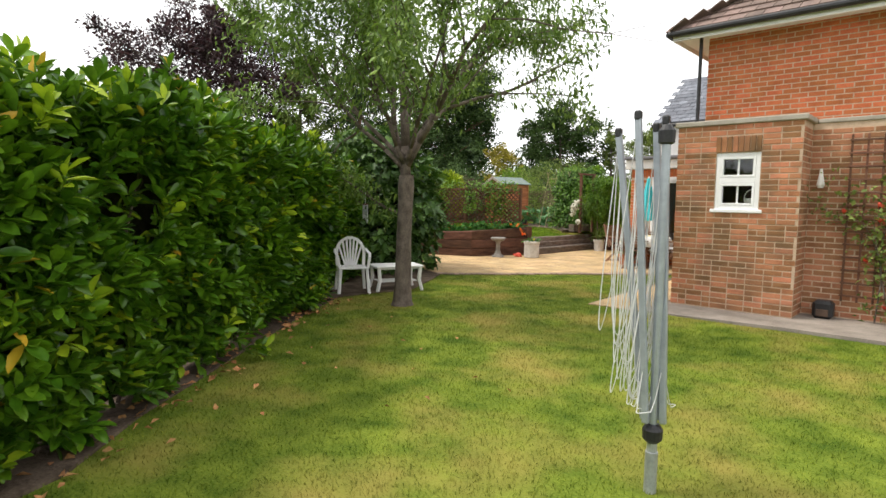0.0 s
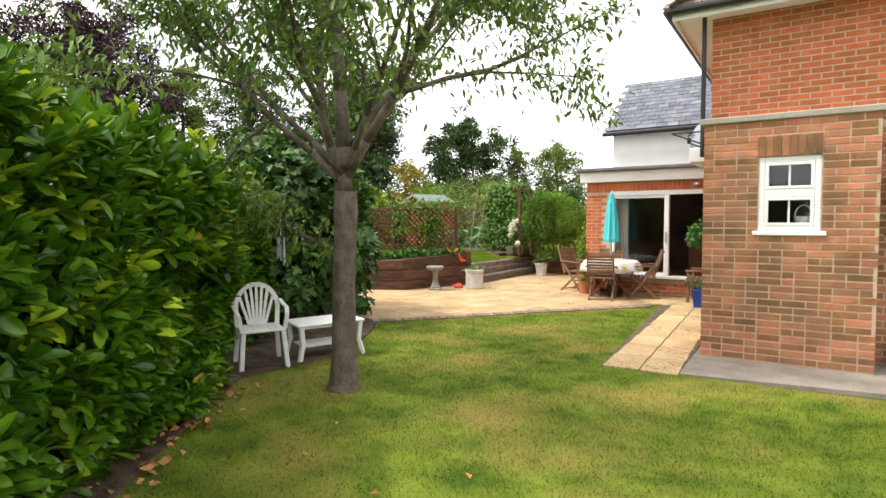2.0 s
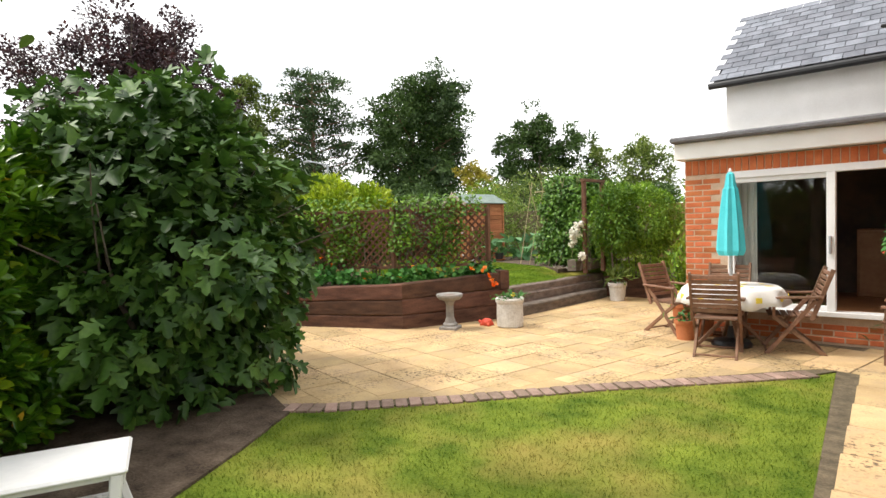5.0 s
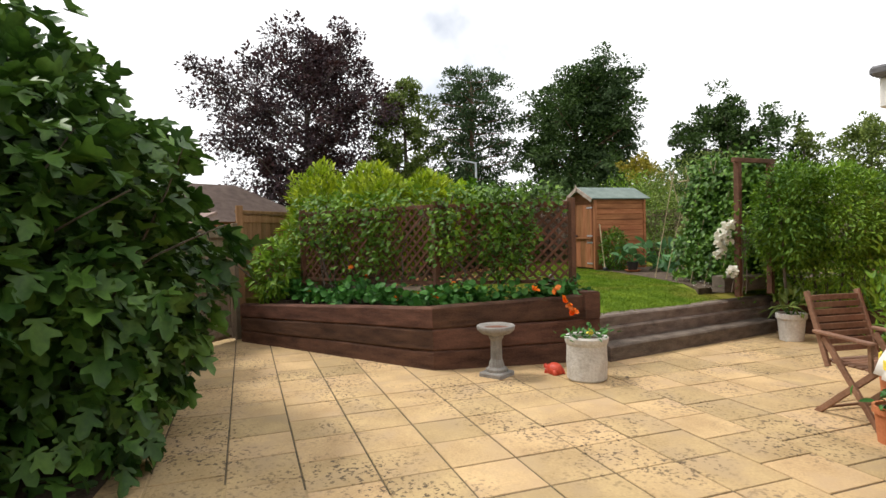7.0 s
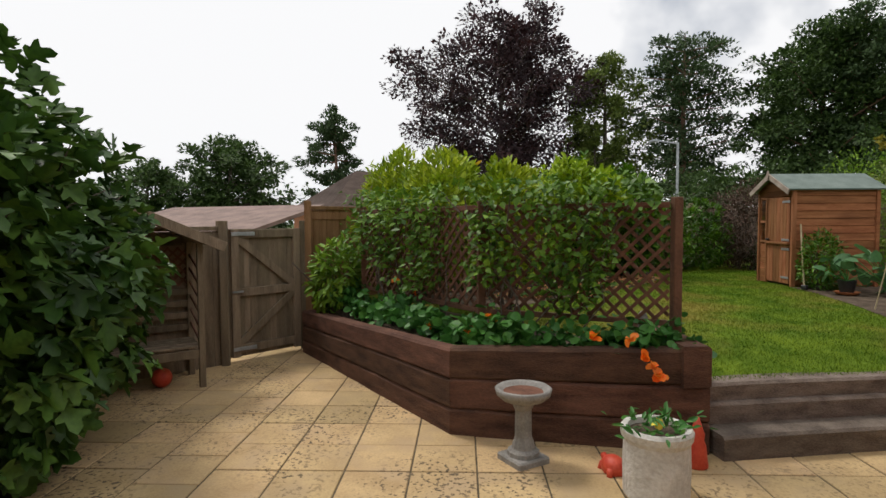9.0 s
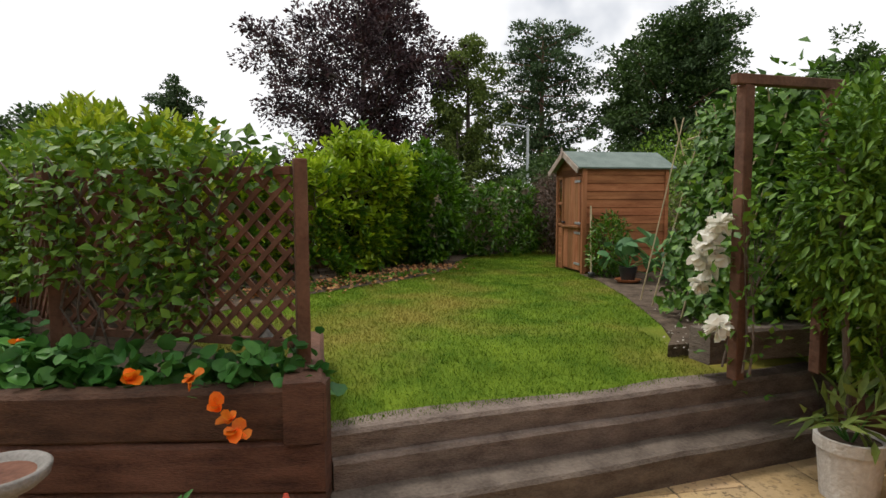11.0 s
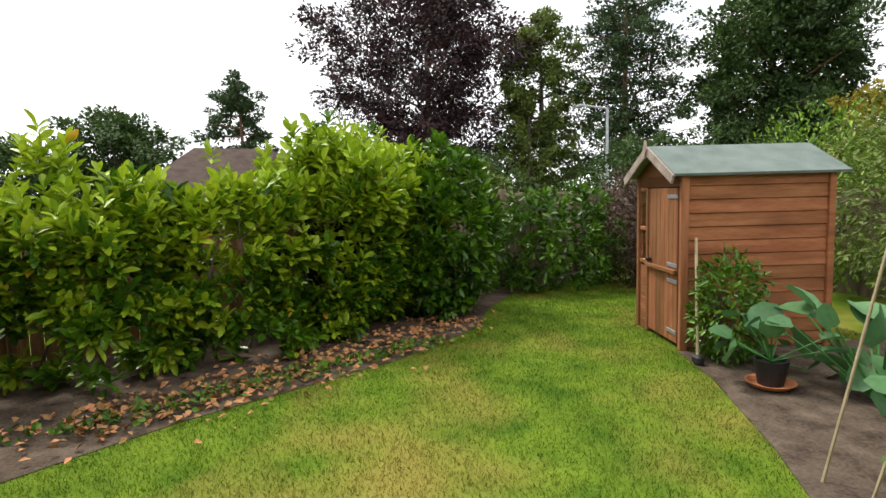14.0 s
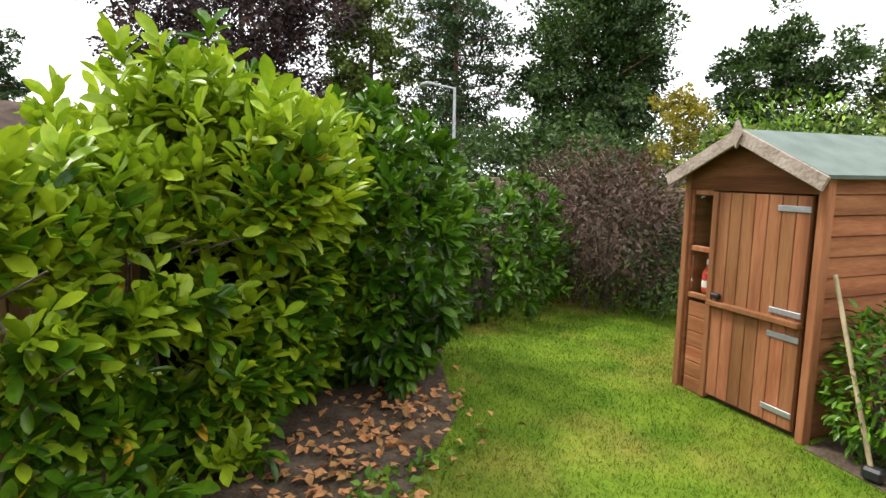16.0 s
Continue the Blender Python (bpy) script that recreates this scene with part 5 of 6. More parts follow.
# ---- trellis screen with climber ----
TPTS, TZ0, TZ1 = [Vector((-8.6, 13.1, 0)), Vector((-6.5, 14.06, 0)), Vector((-5.58, 15.38, 0))], 0.90, 1.84
scr = thing("trellis_screen", "dark brown diamond trellis panels on posts above the planter", "trellis")
for p in TPTS:
    part("post", bar(bmesh.new(), (p.x, p.y, ZL - 0.1), (p.x, p.y, TZ1 + 0.04), 0.07, 0.07, 0.006), M_TRELLIS, scr)
cl = thing("climber", "green climbing plant spilling through the trellis", "climber")
CP, CO = [], []
for s, (ta, tb) in enumerate(zip(TPTS, TPTS[1:])):
    td = (tb - ta).normalized()
    tn = Vector((td.y, -td.x, 0))
    a, b = ta + td * 0.05, tb - td * 0.05
    for z in (TZ0, TZ1 - 0.02):
        part("rail", bar(bmesh.new(), (*a.xy, z), (*b.xy, z), 0.035, 0.045, 0.003), M_TRELLIS, scr)
    w, h = (b - a).length, TZ1 - TZ0
    for sg in (1, -1):
        for i in range(-8, 18):
            u0, u1 = i * 0.125, i * 0.125 + h
            c0, c1 = max(u0, 0), min(u1, w)
            if c1 - c0 > 0.06:
                zz = (lambda u: TZ0 + (u - u0)) if sg > 0 else (lambda u: TZ1 - (u - u0))
                off = tn * (0.008 * sg)
                part("lath", bar(bmesh.new(), (*(a + td * c0 + off).xy, zz(c0)), (*(a + td * c1 + off).xy, zz(c1)), 0.012, 0.028), M_TRELLIS, scr)
    n = 2900
    u = rng.uniform(-0.05, 1.0, n) * w
    zz = rng.uniform(0.85, 2.05, n)
    den = lumps(np.column_stack([u, zz, np.zeros(n)]), 1.7, 2.0 + 9 * s) * 1.2 + (zz > 1.7) * 0.25 - (zz < 1.0) * 0.35 - (s == 1) * np.clip(u / w - 0.62, 0, 1) * 1.6 - (s == 0) * 0.1
    keep = den > rng.uniform(-0.3, 0.3, n)
    u, zz = u[keep], zz[keep]
    off = rng.normal(0.08, 0.11, len(u))
    CP.append(np.column_stack([ta.x + td.x * u + tn.x * off, ta.y + td.y * u + tn.y * off, zz]))
    CO.append(np.tile([tn.x, tn.y, 0.3], (len(u), 1)))
    for k in range(8):
        p0 = ta + td * rng.uniform(0.2, w * 0.85) + tn * 0.04 + Vector((0, 0, ZL))
        bm = bmesh.new()
        for q in range(6):
            p1 = p0 + td * rng.normal(0, 0.12) + Vector((0, 0, 0.22))
            rod(bm, p0, p1, 0.008, 0.006, 5)
            p0 = p1
        part("stem", bm, M_BARK, cl)
leaves("foliage", np.concatenate(CP), np.concatenate(CO), 0.08, M_CLIMB, cl, "wide", 0.25, 0.8)
bk = thing("shrub", "golden green mock orange shrubs behind the trellis", "shrub")
for c, rad, nn in (((-9.3, 13.6, 1.75), (0.6, 0.5, 0.8), 3600), ((-8.2, 14.0, 1.75), (0.8, 0.45, 0.7), 4200), ((-7.6, 14.6, 1.7), (0.5, 0.35, 0.6), 2800)):
    p, o = shell(nn, c, rad, 0.4, 0.4, c[0])
    o[:, 2] += 0.5
    leaves("foliage", p, o, 0.105, M_GOLD, bk, "long", 0.0, 0.6)
bm = bmesh.new()
for x, y in ((-9.3, 13.6), (-8.2, 14.0), (-7.6, 14.6)):
    for k in range(4):
        rod(bm, (x + k * 0.05, y, ZL), (x + rng.normal(0, 0.3), y + rng.normal(0, 0.2), 2.0), 0.02, 0.008, 6)
part("stem", bm, M_BARK, bk)
# planter flowers
ns = thing("bedding_plant", "trailing nasturtiums with orange flowers in the planter", "flowers")
n = 1700
f = rng.random(n)
x = np.where(f < 0.62, -8.9 + (f / 0.62) * 2.95, -5.95 + ((f - 0.62) / 0.38) * 0.65)
y = np.where(f < 0.62, 12.6 + (f / 0.62) * 1.28, 13.9 + ((f - 0.62) / 0.38) * 1.35)
p = np.column_stack([x - rng.random(n) * 0.3, y + rng.random(n) * 0.3, 0.64 + np.abs(rng.normal(0, 0.11, n)) + 0.06 * np.sin(f * 22)])
leaves("foliage", p, np.tile([0.3, -0.3, 0.2], (n, 1)), 0.085, M_NAST, ns, "round", 0.0, 0.8)
idx = rng.choice(n, 9, False)
leaves("blossom", np.repeat(p[idx] + [0.02, -0.03, 0.1], 5, 0), np.tile([0.3, -0.4, 0.4], (45, 1)), 0.05, M_ORANGE, ns, "round", 0, 0.9)
bl = np.array([[-5.27, 14.95, 0.72], [-5.24, 15.0, 0.66], [-5.3, 14.85, 0.86], [-5.24, 15.05, 0.60], [-5.36, 14.6, 0.86], [-5.2, 15.02, 0.62]])
leaves("blossom", np.repeat(bl, 6, 0), np.tile([0.8, -0.5, 0.3], (36, 1)), 0.06, M_ORANGE, ns, "round", 0, 0.8)
fox = thing("garden_figure", "grey cat shaped garden ornament on the planter", "ornament", at=(-5.75, 15.2, ZL))
part("figure", lathe(bmesh.new(), [(0.06, 0), (0.065, 0.08), (0.045, 0.2), (0.035, 0.26), (0.045, 0.31), (0.03, 0.36), (0.01, 0.38)], 14), M_GREYST, fox, smooth=True)

# ---- shed ----
shed = thing("garden_shed", "small brown timber shed with a stable door and green felt roof", "shed", at=(-9.66, 20.0, ZL), turn=-11.4)
SW, SD, SH, SR = 0.98, 1.38, 1.60, 1.84
# local: x runs along the front to -SW, y runs back
bm = bmesh.new()
box(bm, -0.02, SD / 2, SH / 2, 0.02, SD - 0.04, SH)
box(bm, -SW + 0.02, SD / 2, SH / 2, 0.02, SD - 0.04, SH)
box(bm, -SW / 2, SD - 0.02, SH / 2, SW - 0.06, 0.02, SH)
part("wall", bm, M_SHED, shed)
nb = 13
for i in range(nb):
    z = 0.02 + i * (SH - 0.02) / nb
    h = (SH - 0.02) / nb
    for sx, sg in ((0.0, 1), (-SW, -1)):
        bm = bmesh.new()
        vs = [bm.verts.new(c) for c in ((sx, 0.05, z), (sx, SD - 0.03, z), (sx + sg * 0.014, SD - 0.03, z + 0.006), (sx + sg * 0.014, 0.05, z + 0.006), (sx + sg * 0.003, 0.05, z + h - 0.002), (sx + sg * 0.003, SD - 0.03, z + h - 0.002), (sx - sg * 0.006, 0.05, z + h - 0.002), (sx - sg * 0.006, SD - 0.03, z + h - 0.002))]
        for q in ((0, 1, 2, 3), (3, 2, 5, 4), (4, 5, 7, 6), (0, 3, 4, 6), (1, 7, 5, 2)):
            bm.faces.new([vs[k] for k in q])
        bmesh.ops.recalc_face_normals(bm, faces=bm.faces)
        part("board", bm, M_SHED, shed)
for x in (0.0, -SW):
    part("corner_post", bx(x + (0.012 if x == 0 else -0.012), 0.03, SH / 2, 0.05, 0.07, SH, 0.004), M_SHEDV, shed)
part("corner_post", bx(0.01, SD - 0.02, SH / 2, 0.05, 0.06, SH, 0.004), M_SHED, shed)
# front: gable, small window column, stable door
bm = bmesh.new()
gv = [bm.verts.new(c) for c in ((0, 0.0, SH - 0.12), (-SW, 0.0, SH - 0.12), (-SW, 0.0, SH), (-SW / 2, 0.0, SR), (0, 0.0, SH))]
bm.faces.new(gv)
bmesh.ops.solidify(bm, geom=bm.faces[:], thickness=0.03)
part("gable", bm, M_SHED, shed)
DW = 0.66
for zr, nm in (((0.04, 0.69), "lower_door"), ((0.70, SH - 0.13), "upper_door")):
    leaf_ob = part(nm, bx(-0.05 - DW / 2, 0.03, sum(zr) / 2, DW, 0.016, zr[1] - zr[0]), M_SHEDV, shed, "stable door leaf of upright boards")
    for i in range(7):
        w = DW / 7
        part("board", bx(-0.05 - (i + 0.5) * w, 0.012, sum(zr) / 2, w - 0.005, 0.018, zr[1] - zr[0] - 0.008, 0.003), M_SHEDV, leaf_ob)
    for z in ((zr[0] + 0.1, zr[1] - 0.08) if nm == "lower_door" else (zr[0] + 0.06, zr[1] - 0.08)):
        bm = bmesh.new()
        bar(bm, (-0.05, -0.002, z), (-0.26, -0.002, z), 0.01, 0.035, 0.002)
        part("hinge", bm, M_STEEL, leaf_ob, "galvanised tee hinge")
part("ledge", bx(-0.05 - DW / 2, -0.015, 0.705, DW + 0.02, 0.05, 0.035, 0.004), M_SHEDV, shed)
part("latch", bx(-0.66, -0.02, 0.76, 0.07, 0.04, 0.035, 0.008), M_BLACK, shed)
wx0, wx1 = -SW + 0.04, -0.05 - DW - 0.02
part("mullion", bx(wx1, 0.01, (SH - 0.12) / 2, 0.045, 0.045, SH - 0.14, 0.004), M_SHEDV, shed)
for z in (0.72, 1.06, SH - 0.14):
    part("rail", bx((wx0 + wx1) / 2, 0.01, z, wx1 - wx0 - 0.046, 0.04, 0.035, 0.004), M_SHEDV, shed)
for z0, z1 in ((0.74, 1.04), (1.08, SH - 0.16)):
    pane = part("pane", bx((wx0 + wx1) / 2, 0.02, (z0 + z1) / 2, wx1 - wx0 - 0.04, 0.005, z1 - z0), M_GLASS, shed)
    pane.visible_shadow = False
for i in range(6):
    part("board", bx((wx0 + wx1) / 2, 0.014, 0.06 + i * 0.112, wx1 - wx0 - 0.046, 0.02, 0.106, 0.004), M_SHED, shed)
part("floor", bx(-SW / 2, SD / 2, 0.02, SW - 0.08, SD - 0.1, 0.04), M_DARK, shed)
bot = thing("bottle", "red and white bottle on the shed window ledge", "bottle", at=(-10.46, 20.26, ZL + 0.74))
part("body", lathe(bmesh.new(), [(0.04, 0), (0.045, 0.02), (0.045, 0.14), (0.02, 0.19), (0.02, 0.21)], 14), M_RED, bot)
part("label", lathe(bmesh.new(), [(0.0462, 0.04), (0.0462, 0.09)], 14), M_CLOTH, bot)
part("cap", lathe(bmesh.new(), [(0.022, 0.205), (0.022, 0.24)], 12), M_CLOTH, bot)
bm = bmesh.new()
for s in (-1, 1):
    cx = -SW / 2
    bar(bm, (cx, SD / 2, SR + 0.02), (cx + s * (SW / 2 + 0.09), SD / 2, SH - 0.02), SD + 0.2, 0.025, 0.0, up=(s * 0.4, 0, 0.9))
part("roof", bm, M_FELT, shed, "green mineral felt roof")
for s in (-1, 1):
    part("bargeboard", bar(bmesh.new(), (-SW / 2, -0.115, SR - 0.01), (-SW / 2 + s * (SW / 2 + 0.1), -0.115, SH - 0.06), 0.02, 0.085, 0.003), M_BARGE, shed, "grey weathered bargeboard")
bm = bmesh.new()
bmesh.ops.create_cone(bm, cap_ends=True, segments=4, radius1=0.055, radius2=0.055, depth=0.02, matrix=Matrix.Translation((-SW / 2, -0.13, SR + 0.0)) @ pose(0, 0, 0, 90, 0, 0) @ Matrix.Diagonal((0.75, 1.6, 1, 1)))
part("finial", bm, M_BARGE, shed, "grey diamond finial")
hoe = thing("garden_hoe", "long handled hoe leaning on the shed", "hoe")
part("handle", rod(bmesh.new(), (-9.24, 19.88, ZL + 0.08), (-9.6, 20.12, ZL + 1.02), 0.013), M_CANE, hoe)
part("head", bx(-9.22, 19.87, ZL + 0.05, 0.1, 0.07, 0.07, 0.015), M_BLACK, hoe)

# ---- vegetables, roses ----
mar = thing("plant_pot", "black pot with a courgette plant on an orange saucer", "plant pot", at=(-8.6, 20.0, ZL + 0.02))
part("saucer", lathe(bmesh.new(), [(0.13, 0), (0.17, 0.035), (0.16, 0.035), (0.12, 0.012)], 24), M_TERRA, mar)
part("pot", lathe(bmesh.new(), [(0.085, 0.012), (0.115, 0.17), (0.12, 0.2), (0.105, 0.2), (0.1, 0.17)], 24), M_BLACK, mar)
p = rng.normal(0, 1, (14, 3)) * [0.16, 0.16, 0.08] + [0, 0, 0.3]
leaves("foliage", p, p * [3, 3, 0.2], 0.15, M_RHUB, mar, "round", 0.0, 0.3)
bm = bmesh.new()
for q in p:
    rod(bm, (0, 0, 0.18), tuple(q), 0.008, 0.005, 5)
part("stem", bm, M_NAST, mar)
cg = thing("courgette_plant", "sprawling courgette plant with huge leaves by the shed", "vegetable plant")
p = rng.normal(0, 1, (34, 3)) * [0.33, 0.25, 0.14] + [-8.15, 20.45, ZL + 0.42]
leaves("foliage", p, (p - [-8.15, 20.45, ZL + 0.3]) * 2, 0.24, M_RHUB, cg, "round", 0.0, 0.25)
bm = bmesh.new()
for q in p:
    rod(bm, (-8.15, 20.45, ZL), tuple(q), 0.012, 0.006, 5)
part("stem", bm, M_NAST, cg)
bn = thing("runner_beans", "runner beans climbing tall bamboo canes", "bean plants")
BA, BB = Vector((-5.74, 18.5, ZL)), Vector((-7.42, 19.2, ZL))
tall = []
for i in range(6):
    f = i / 5
    b0 = BA.lerp(BB, f)
    b1 = b0 + Vector((0.35, 0.75, 0))
    top = (b0 + b1) / 2 + Vector((rng.normal(0, 0.05), 0, 1.75))
    for q in (b0, b1):
        end = q + (top - q) * 1.12
        part("cane", rod(bmesh.new(), q, end, 0.009, 0.007, 6), M_CANE, bn)
        tall.append((np.array(q), np.array(top)))
part("cane", rod(bmesh.new(), BA + Vector((0.1, 0.4, 1.72)), BB + Vector((0.2, 0.4, 1.72)), 0.009), M_CANE, bn)
p, o = tip_points(tall, 22000, 0.13)
p += [0.08, 0.15, 0.1]
p = p[p[:, 0] > -6.9 + 0.12 * np.sin(p[:, 2] * 9)]
p = p[p[:, 2] > ZL + 0.05]
leaves("foliage", p, np.tile([0.4, -0.7, 0.2], (len(p), 1)), 0.1, M_BEAN, bn, "wide", 0.4, 0.6)
rp = thing("rose_arch", "brown timber post with a white rambling rose", "rose post")
part("post", bx(-5.1, 17.95, ZL + 0.85, 0.075, 0.075, 1.8, 0.006), M_TRELLIS, rp)
part("post", bx(-5.0, 18.55, ZL + 0.85, 0.075, 0.075, 1.8, 0.006), M_TRELLIS, rp)
part("beam", bar(bmesh.new(), (-5.1, 17.85, ZL + 1.78), (-5.0, 18.65, ZL + 1.78), 0.06, 0.06, 0.004), M_TRELLIS, rp)
wr = thing("rose", "white rambling rose in full bloom on the post", "rose")
bm = bmesh.new()
tips = []
for k in range(5):
    bm = bmesh.new()
    branchy(bm, (-5.2 + k * 0.05, 17.95, ZL), (rng.normal(0.05, 0.06), rng.normal(0.02, 0.06), 1), 0.75, 0.008, 1, 0.3, tips, 0.15, 4, 0, 2)
    part("stem", bm, M_BARK, wr)
p, o = tip_points(tips, 420, 0.12)
leaves("foliage", p, o, 0.065, M_CLIMB, wr, "wide")
for c in ((-5.28, 17.86, 1.42), (-5.2, 17.82, 1.40), (-5.24, 17.9, 1.50), (-5.34, 17.9, 1.36), (-5.16, 17.85, 1.33), (-5.33, 17.95, 1.22), (-5.3, 17.84, 1.30), (-5.12, 17.8, 1.52), (-5.36, 17.92, 1.12), (-5.05, 17.75, 0.9)):
    d = rng.normal(0, 1, (26, 3))
    d /= np.linalg.norm(d, axis=1, keepdims=True)
    leaves("blossom", np.array(c) + d * 0.012, d, 0.07, M_ROSE, wr, "round", 0.0, 0.3)
ivy = thing("climber", "dark leafy climber on the arch beside the steps", "climber")
p, o = shell(4500, (-4.65, 18.4, 1.6), (0.4, 0.4, 0.75), 0.6, 0.3, 2.0)
leaves("foliage", p, o, 0.07, M_CLIMB, ivy, "long", 0.2, 0.7)
part("stem", rod(bmesh.new(), (-4.75, 18.5, 0.2), (-4.75, 18.3, 1.9), 0.02), M_BARK, ivy)


# ---- patio furniture ----
def folding_chair():
    ob = thing("folding_chair", "brown hardwood folding garden chair with slatted back and arms", "chair", "chairs round the patio table")
    for sx in (-1, 1):
        part("leg", bar(bmesh.new(), (sx * 0.24, -0.28, 0), (sx * 0.24, 0.2, 0.62), 0.028, 0.045, 0.004), M_TEAK, ob)
        part("leg", bar(bmesh.new(), (sx * 0.21, 0.3, 0), (sx * 0.21, -0.22, 0.44), 0.028, 0.045, 0.004), M_TEAK, ob)
        part("back_post", bar(bmesh.new(), (sx * 0.24, 0.16, 0.4), (sx * 0.24, 0.36, 0.96), 0.028, 0.045, 0.004), M_TEAK, ob)
        part("armrest", bar(bmesh.new(), (sx * 0.265, -0.24, 0.64), (sx * 0.265, 0.26, 0.66), 0.055, 0.025, 0.006), M_TEAK, ob)
        part("arm_strut", bar(bmesh.new(), (sx * 0.245, -0.2, 0.43), (sx * 0.255, -0.2, 0.63), 0.025, 0.03, 0.003), M_TEAK, ob)
    for i in range(7):
        part("seat_slat", bx(0, -0.22 + i * 0.07, 0.435, 0.44, 0.055, 0.018, 0.004), M_TEAK, ob)
    for i in range(8):
        f = 0.22 + i * 0.098
        part("back_slat", bx(0, 0.16 + 0.2 * f, 0.4 + 0.56 * f, 0.46, 0.015, 0.045, 0.004), M_TEAK, ob)
    for y, z in ((-0.27, 0.02), (0.28, 0.03)):
        part("stretcher", rod(bmesh.new(), (-0.22, y, z + 0.01), (0.22, y, z + 0.01), 0.012), M_TEAK, ob)
    return ob


TC = (-1.74, 15.05)
c0 = folding_chair()
c0.matrix_basis = pose(-1.76, 14.52, 0, 0, 0, 190)
for x, y, a in ((-2.6, 15.55, 70), (-1.12, 15.12, -75), (-1.9, 15.42, 5)):
    copy_thing(c0, pose(x, y, 0, 0, 0, a))
tab = thing("patio_table", "round hardwood garden table under a cloth", "table", at=(*TC, 0))
part("tabletop", lathe(bmesh.new(), [(0.5, 0.69), (0.52, 0.7), (0.52, 0.72), (0.5, 0.73)], 32), M_TEAK, tab)
for k in range(4):
    a = math.tau * k / 4 + 0.5
    part("leg", bar(bmesh.new(), (0.4 * math.cos(a), 0.4 * math.sin(a), 0), (-0.25 * math.cos(a), -0.25 * math.sin(a), 0.69), 0.04, 0.04, 0.004), M_TEAK, tab)
cloth = thing("tablecloth", "white tablecloth printed with yellow lemons", "tablecloth", at=(*TC, 0.735))
bm = bmesh.new()
rows = []
for r0, z in ((0.05, 0.004), (0.5, 0.004), (0.545, -0.03), (0.57, -0.12), (0.6, -0.2)):
    rows.append([bm.verts.new(((r0 + (0.035 * math.sin(i * 1.3) if z < -0.05 else 0)) * math.cos(math.tau * i / 48), (r0 + (0.035 * math.sin(i * 1.3) if z < -0.05 else 0)) * math.sin(math.tau * i / 48), z + (0.02 * math.sin(i * 0.9) if z < -0.15 else 0))) for i in range(48)])
for a, b in zip(rows, rows[1:]):
    for i in range(48):
        bm.faces.new((a[i], a[(i + 1) % 48], b[(i + 1) % 48], b[i]))
bm.faces.new(rows[0])
bmesh.ops.recalc_face_normals(bm, faces=bm.faces)
bmesh.ops.solidify(bm, geom=bm.faces[:], thickness=0.003)
part("cloth", bm, M_CLOTH, cloth, smooth=True)
for i in range(26):
    a, rr = rng.random() * math.tau, rng.uniform(0.1, 0.47)
    part("lemon", lathe(bmesh.new(), [(0.01, 0.006), (0.035, 0.0062), (0.01, 0.0068)], 8), M_LEMON, cloth).location = (rr * math.cos(a), rr * math.sin(a), 0.002)
for i in range(12):
    a = math.tau * i / 12 + 0.2
    ob = part("lemon", bx(0, 0, 0, 0.008, 0.07, 0.06, 0.003), M_LEMON, cloth)
    ob.matrix_basis = pose(0.592 * math.cos(a), 0.592 * math.sin(a), -0.11, 0, 0, math.degrees(a))
par = thing("parasol", "closed turquoise parasol standing through the table", "parasol", at=(*TC, 0))
part("base", lathe(bmesh.new(), [(0.22, 0), (0.23, 0.04), (0.2, 0.08), (0.06, 0.11), (0.03, 0.25)], 24), M_BLACK, par, "round black parasol base")
part("pole", rod(bmesh.new(), (0, 0, 0.05), (0, 0, 2.05), 0.019), M_STEEL, par)
part("canopy", lathe(bmesh.new(), [(0.05, 1.12), (0.14, 1.1), (0.165, 1.16), (0.15, 1.38), (0.12, 1.65), (0.085, 1.9), (0.07, 1.91), (0.045, 2.07), (0.01, 2.1)], 16, 0.22), M_TURQ, par)
part("finial", lathe(bmesh.new(), [(0.012, 2.09), (0.02, 2.11), (0.01, 2.14)], 10), M_CLOTH, par)


def pot(label, at, r0, h, mat, leaf_mat, n, lsize, spread, lift, shape="long", category="plant pot", square=False):
    ob = thing("plant_pot", label, category, at=at)
    if square:
        bm = bmesh.new()
        bmesh.ops.create_cone(bm, cap_ends=True, segments=4, radius1=r0 * 1.15, radius2=r0 * 1.45, depth=h, matrix=Matrix.Translation((0, 0, h / 2)) @ pose(0, 0, 0, 0, 0, 45))
        box(bm, 0, 0, h - 0.03, r0 * 2.15, r0 * 2.15, 0.06, 0.01)
        part("pot", bm, mat, ob)
    else:
        part("pot", lathe(bmesh.new(), [(r0 * 0.8, 0), (r0 * 0.95, h * 0.8), (r0 * 1.05, h * 0.82), (r0 * 1.05, h), (r0 * 0.92, h), (r0 * 0.88, h * 0.9)], 28), mat, ob)
    part("soil", lathe(bmesh.new(), [(r0 * 0.86, h * 0.86), (r0 * 0.86, h * 0.92)], 20), M_SOIL, ob)
    p = rng.normal(0, 1, (n, 3)) * [spread, spread, lift * 0.5] + [0, 0, h + lift * 0.7]
    p[:, 2] = np.maximum(p[:, 2], h * 0.8)
    leaves("foliage", p, (p - [0, 0, h]) * 2 + [0, 0, 0.3], lsize, leaf_mat, ob, shape, 0.1, 0.6)
    bm = bmesh.new()
    for k in range(min(n // 12 + 3, 14)):
        rod(bm, (0, 0, h * 0.85), tuple(p[k]), 0.006, 0.003, 5)
    part("stem", bm, M_NAST, ob)
    return ob


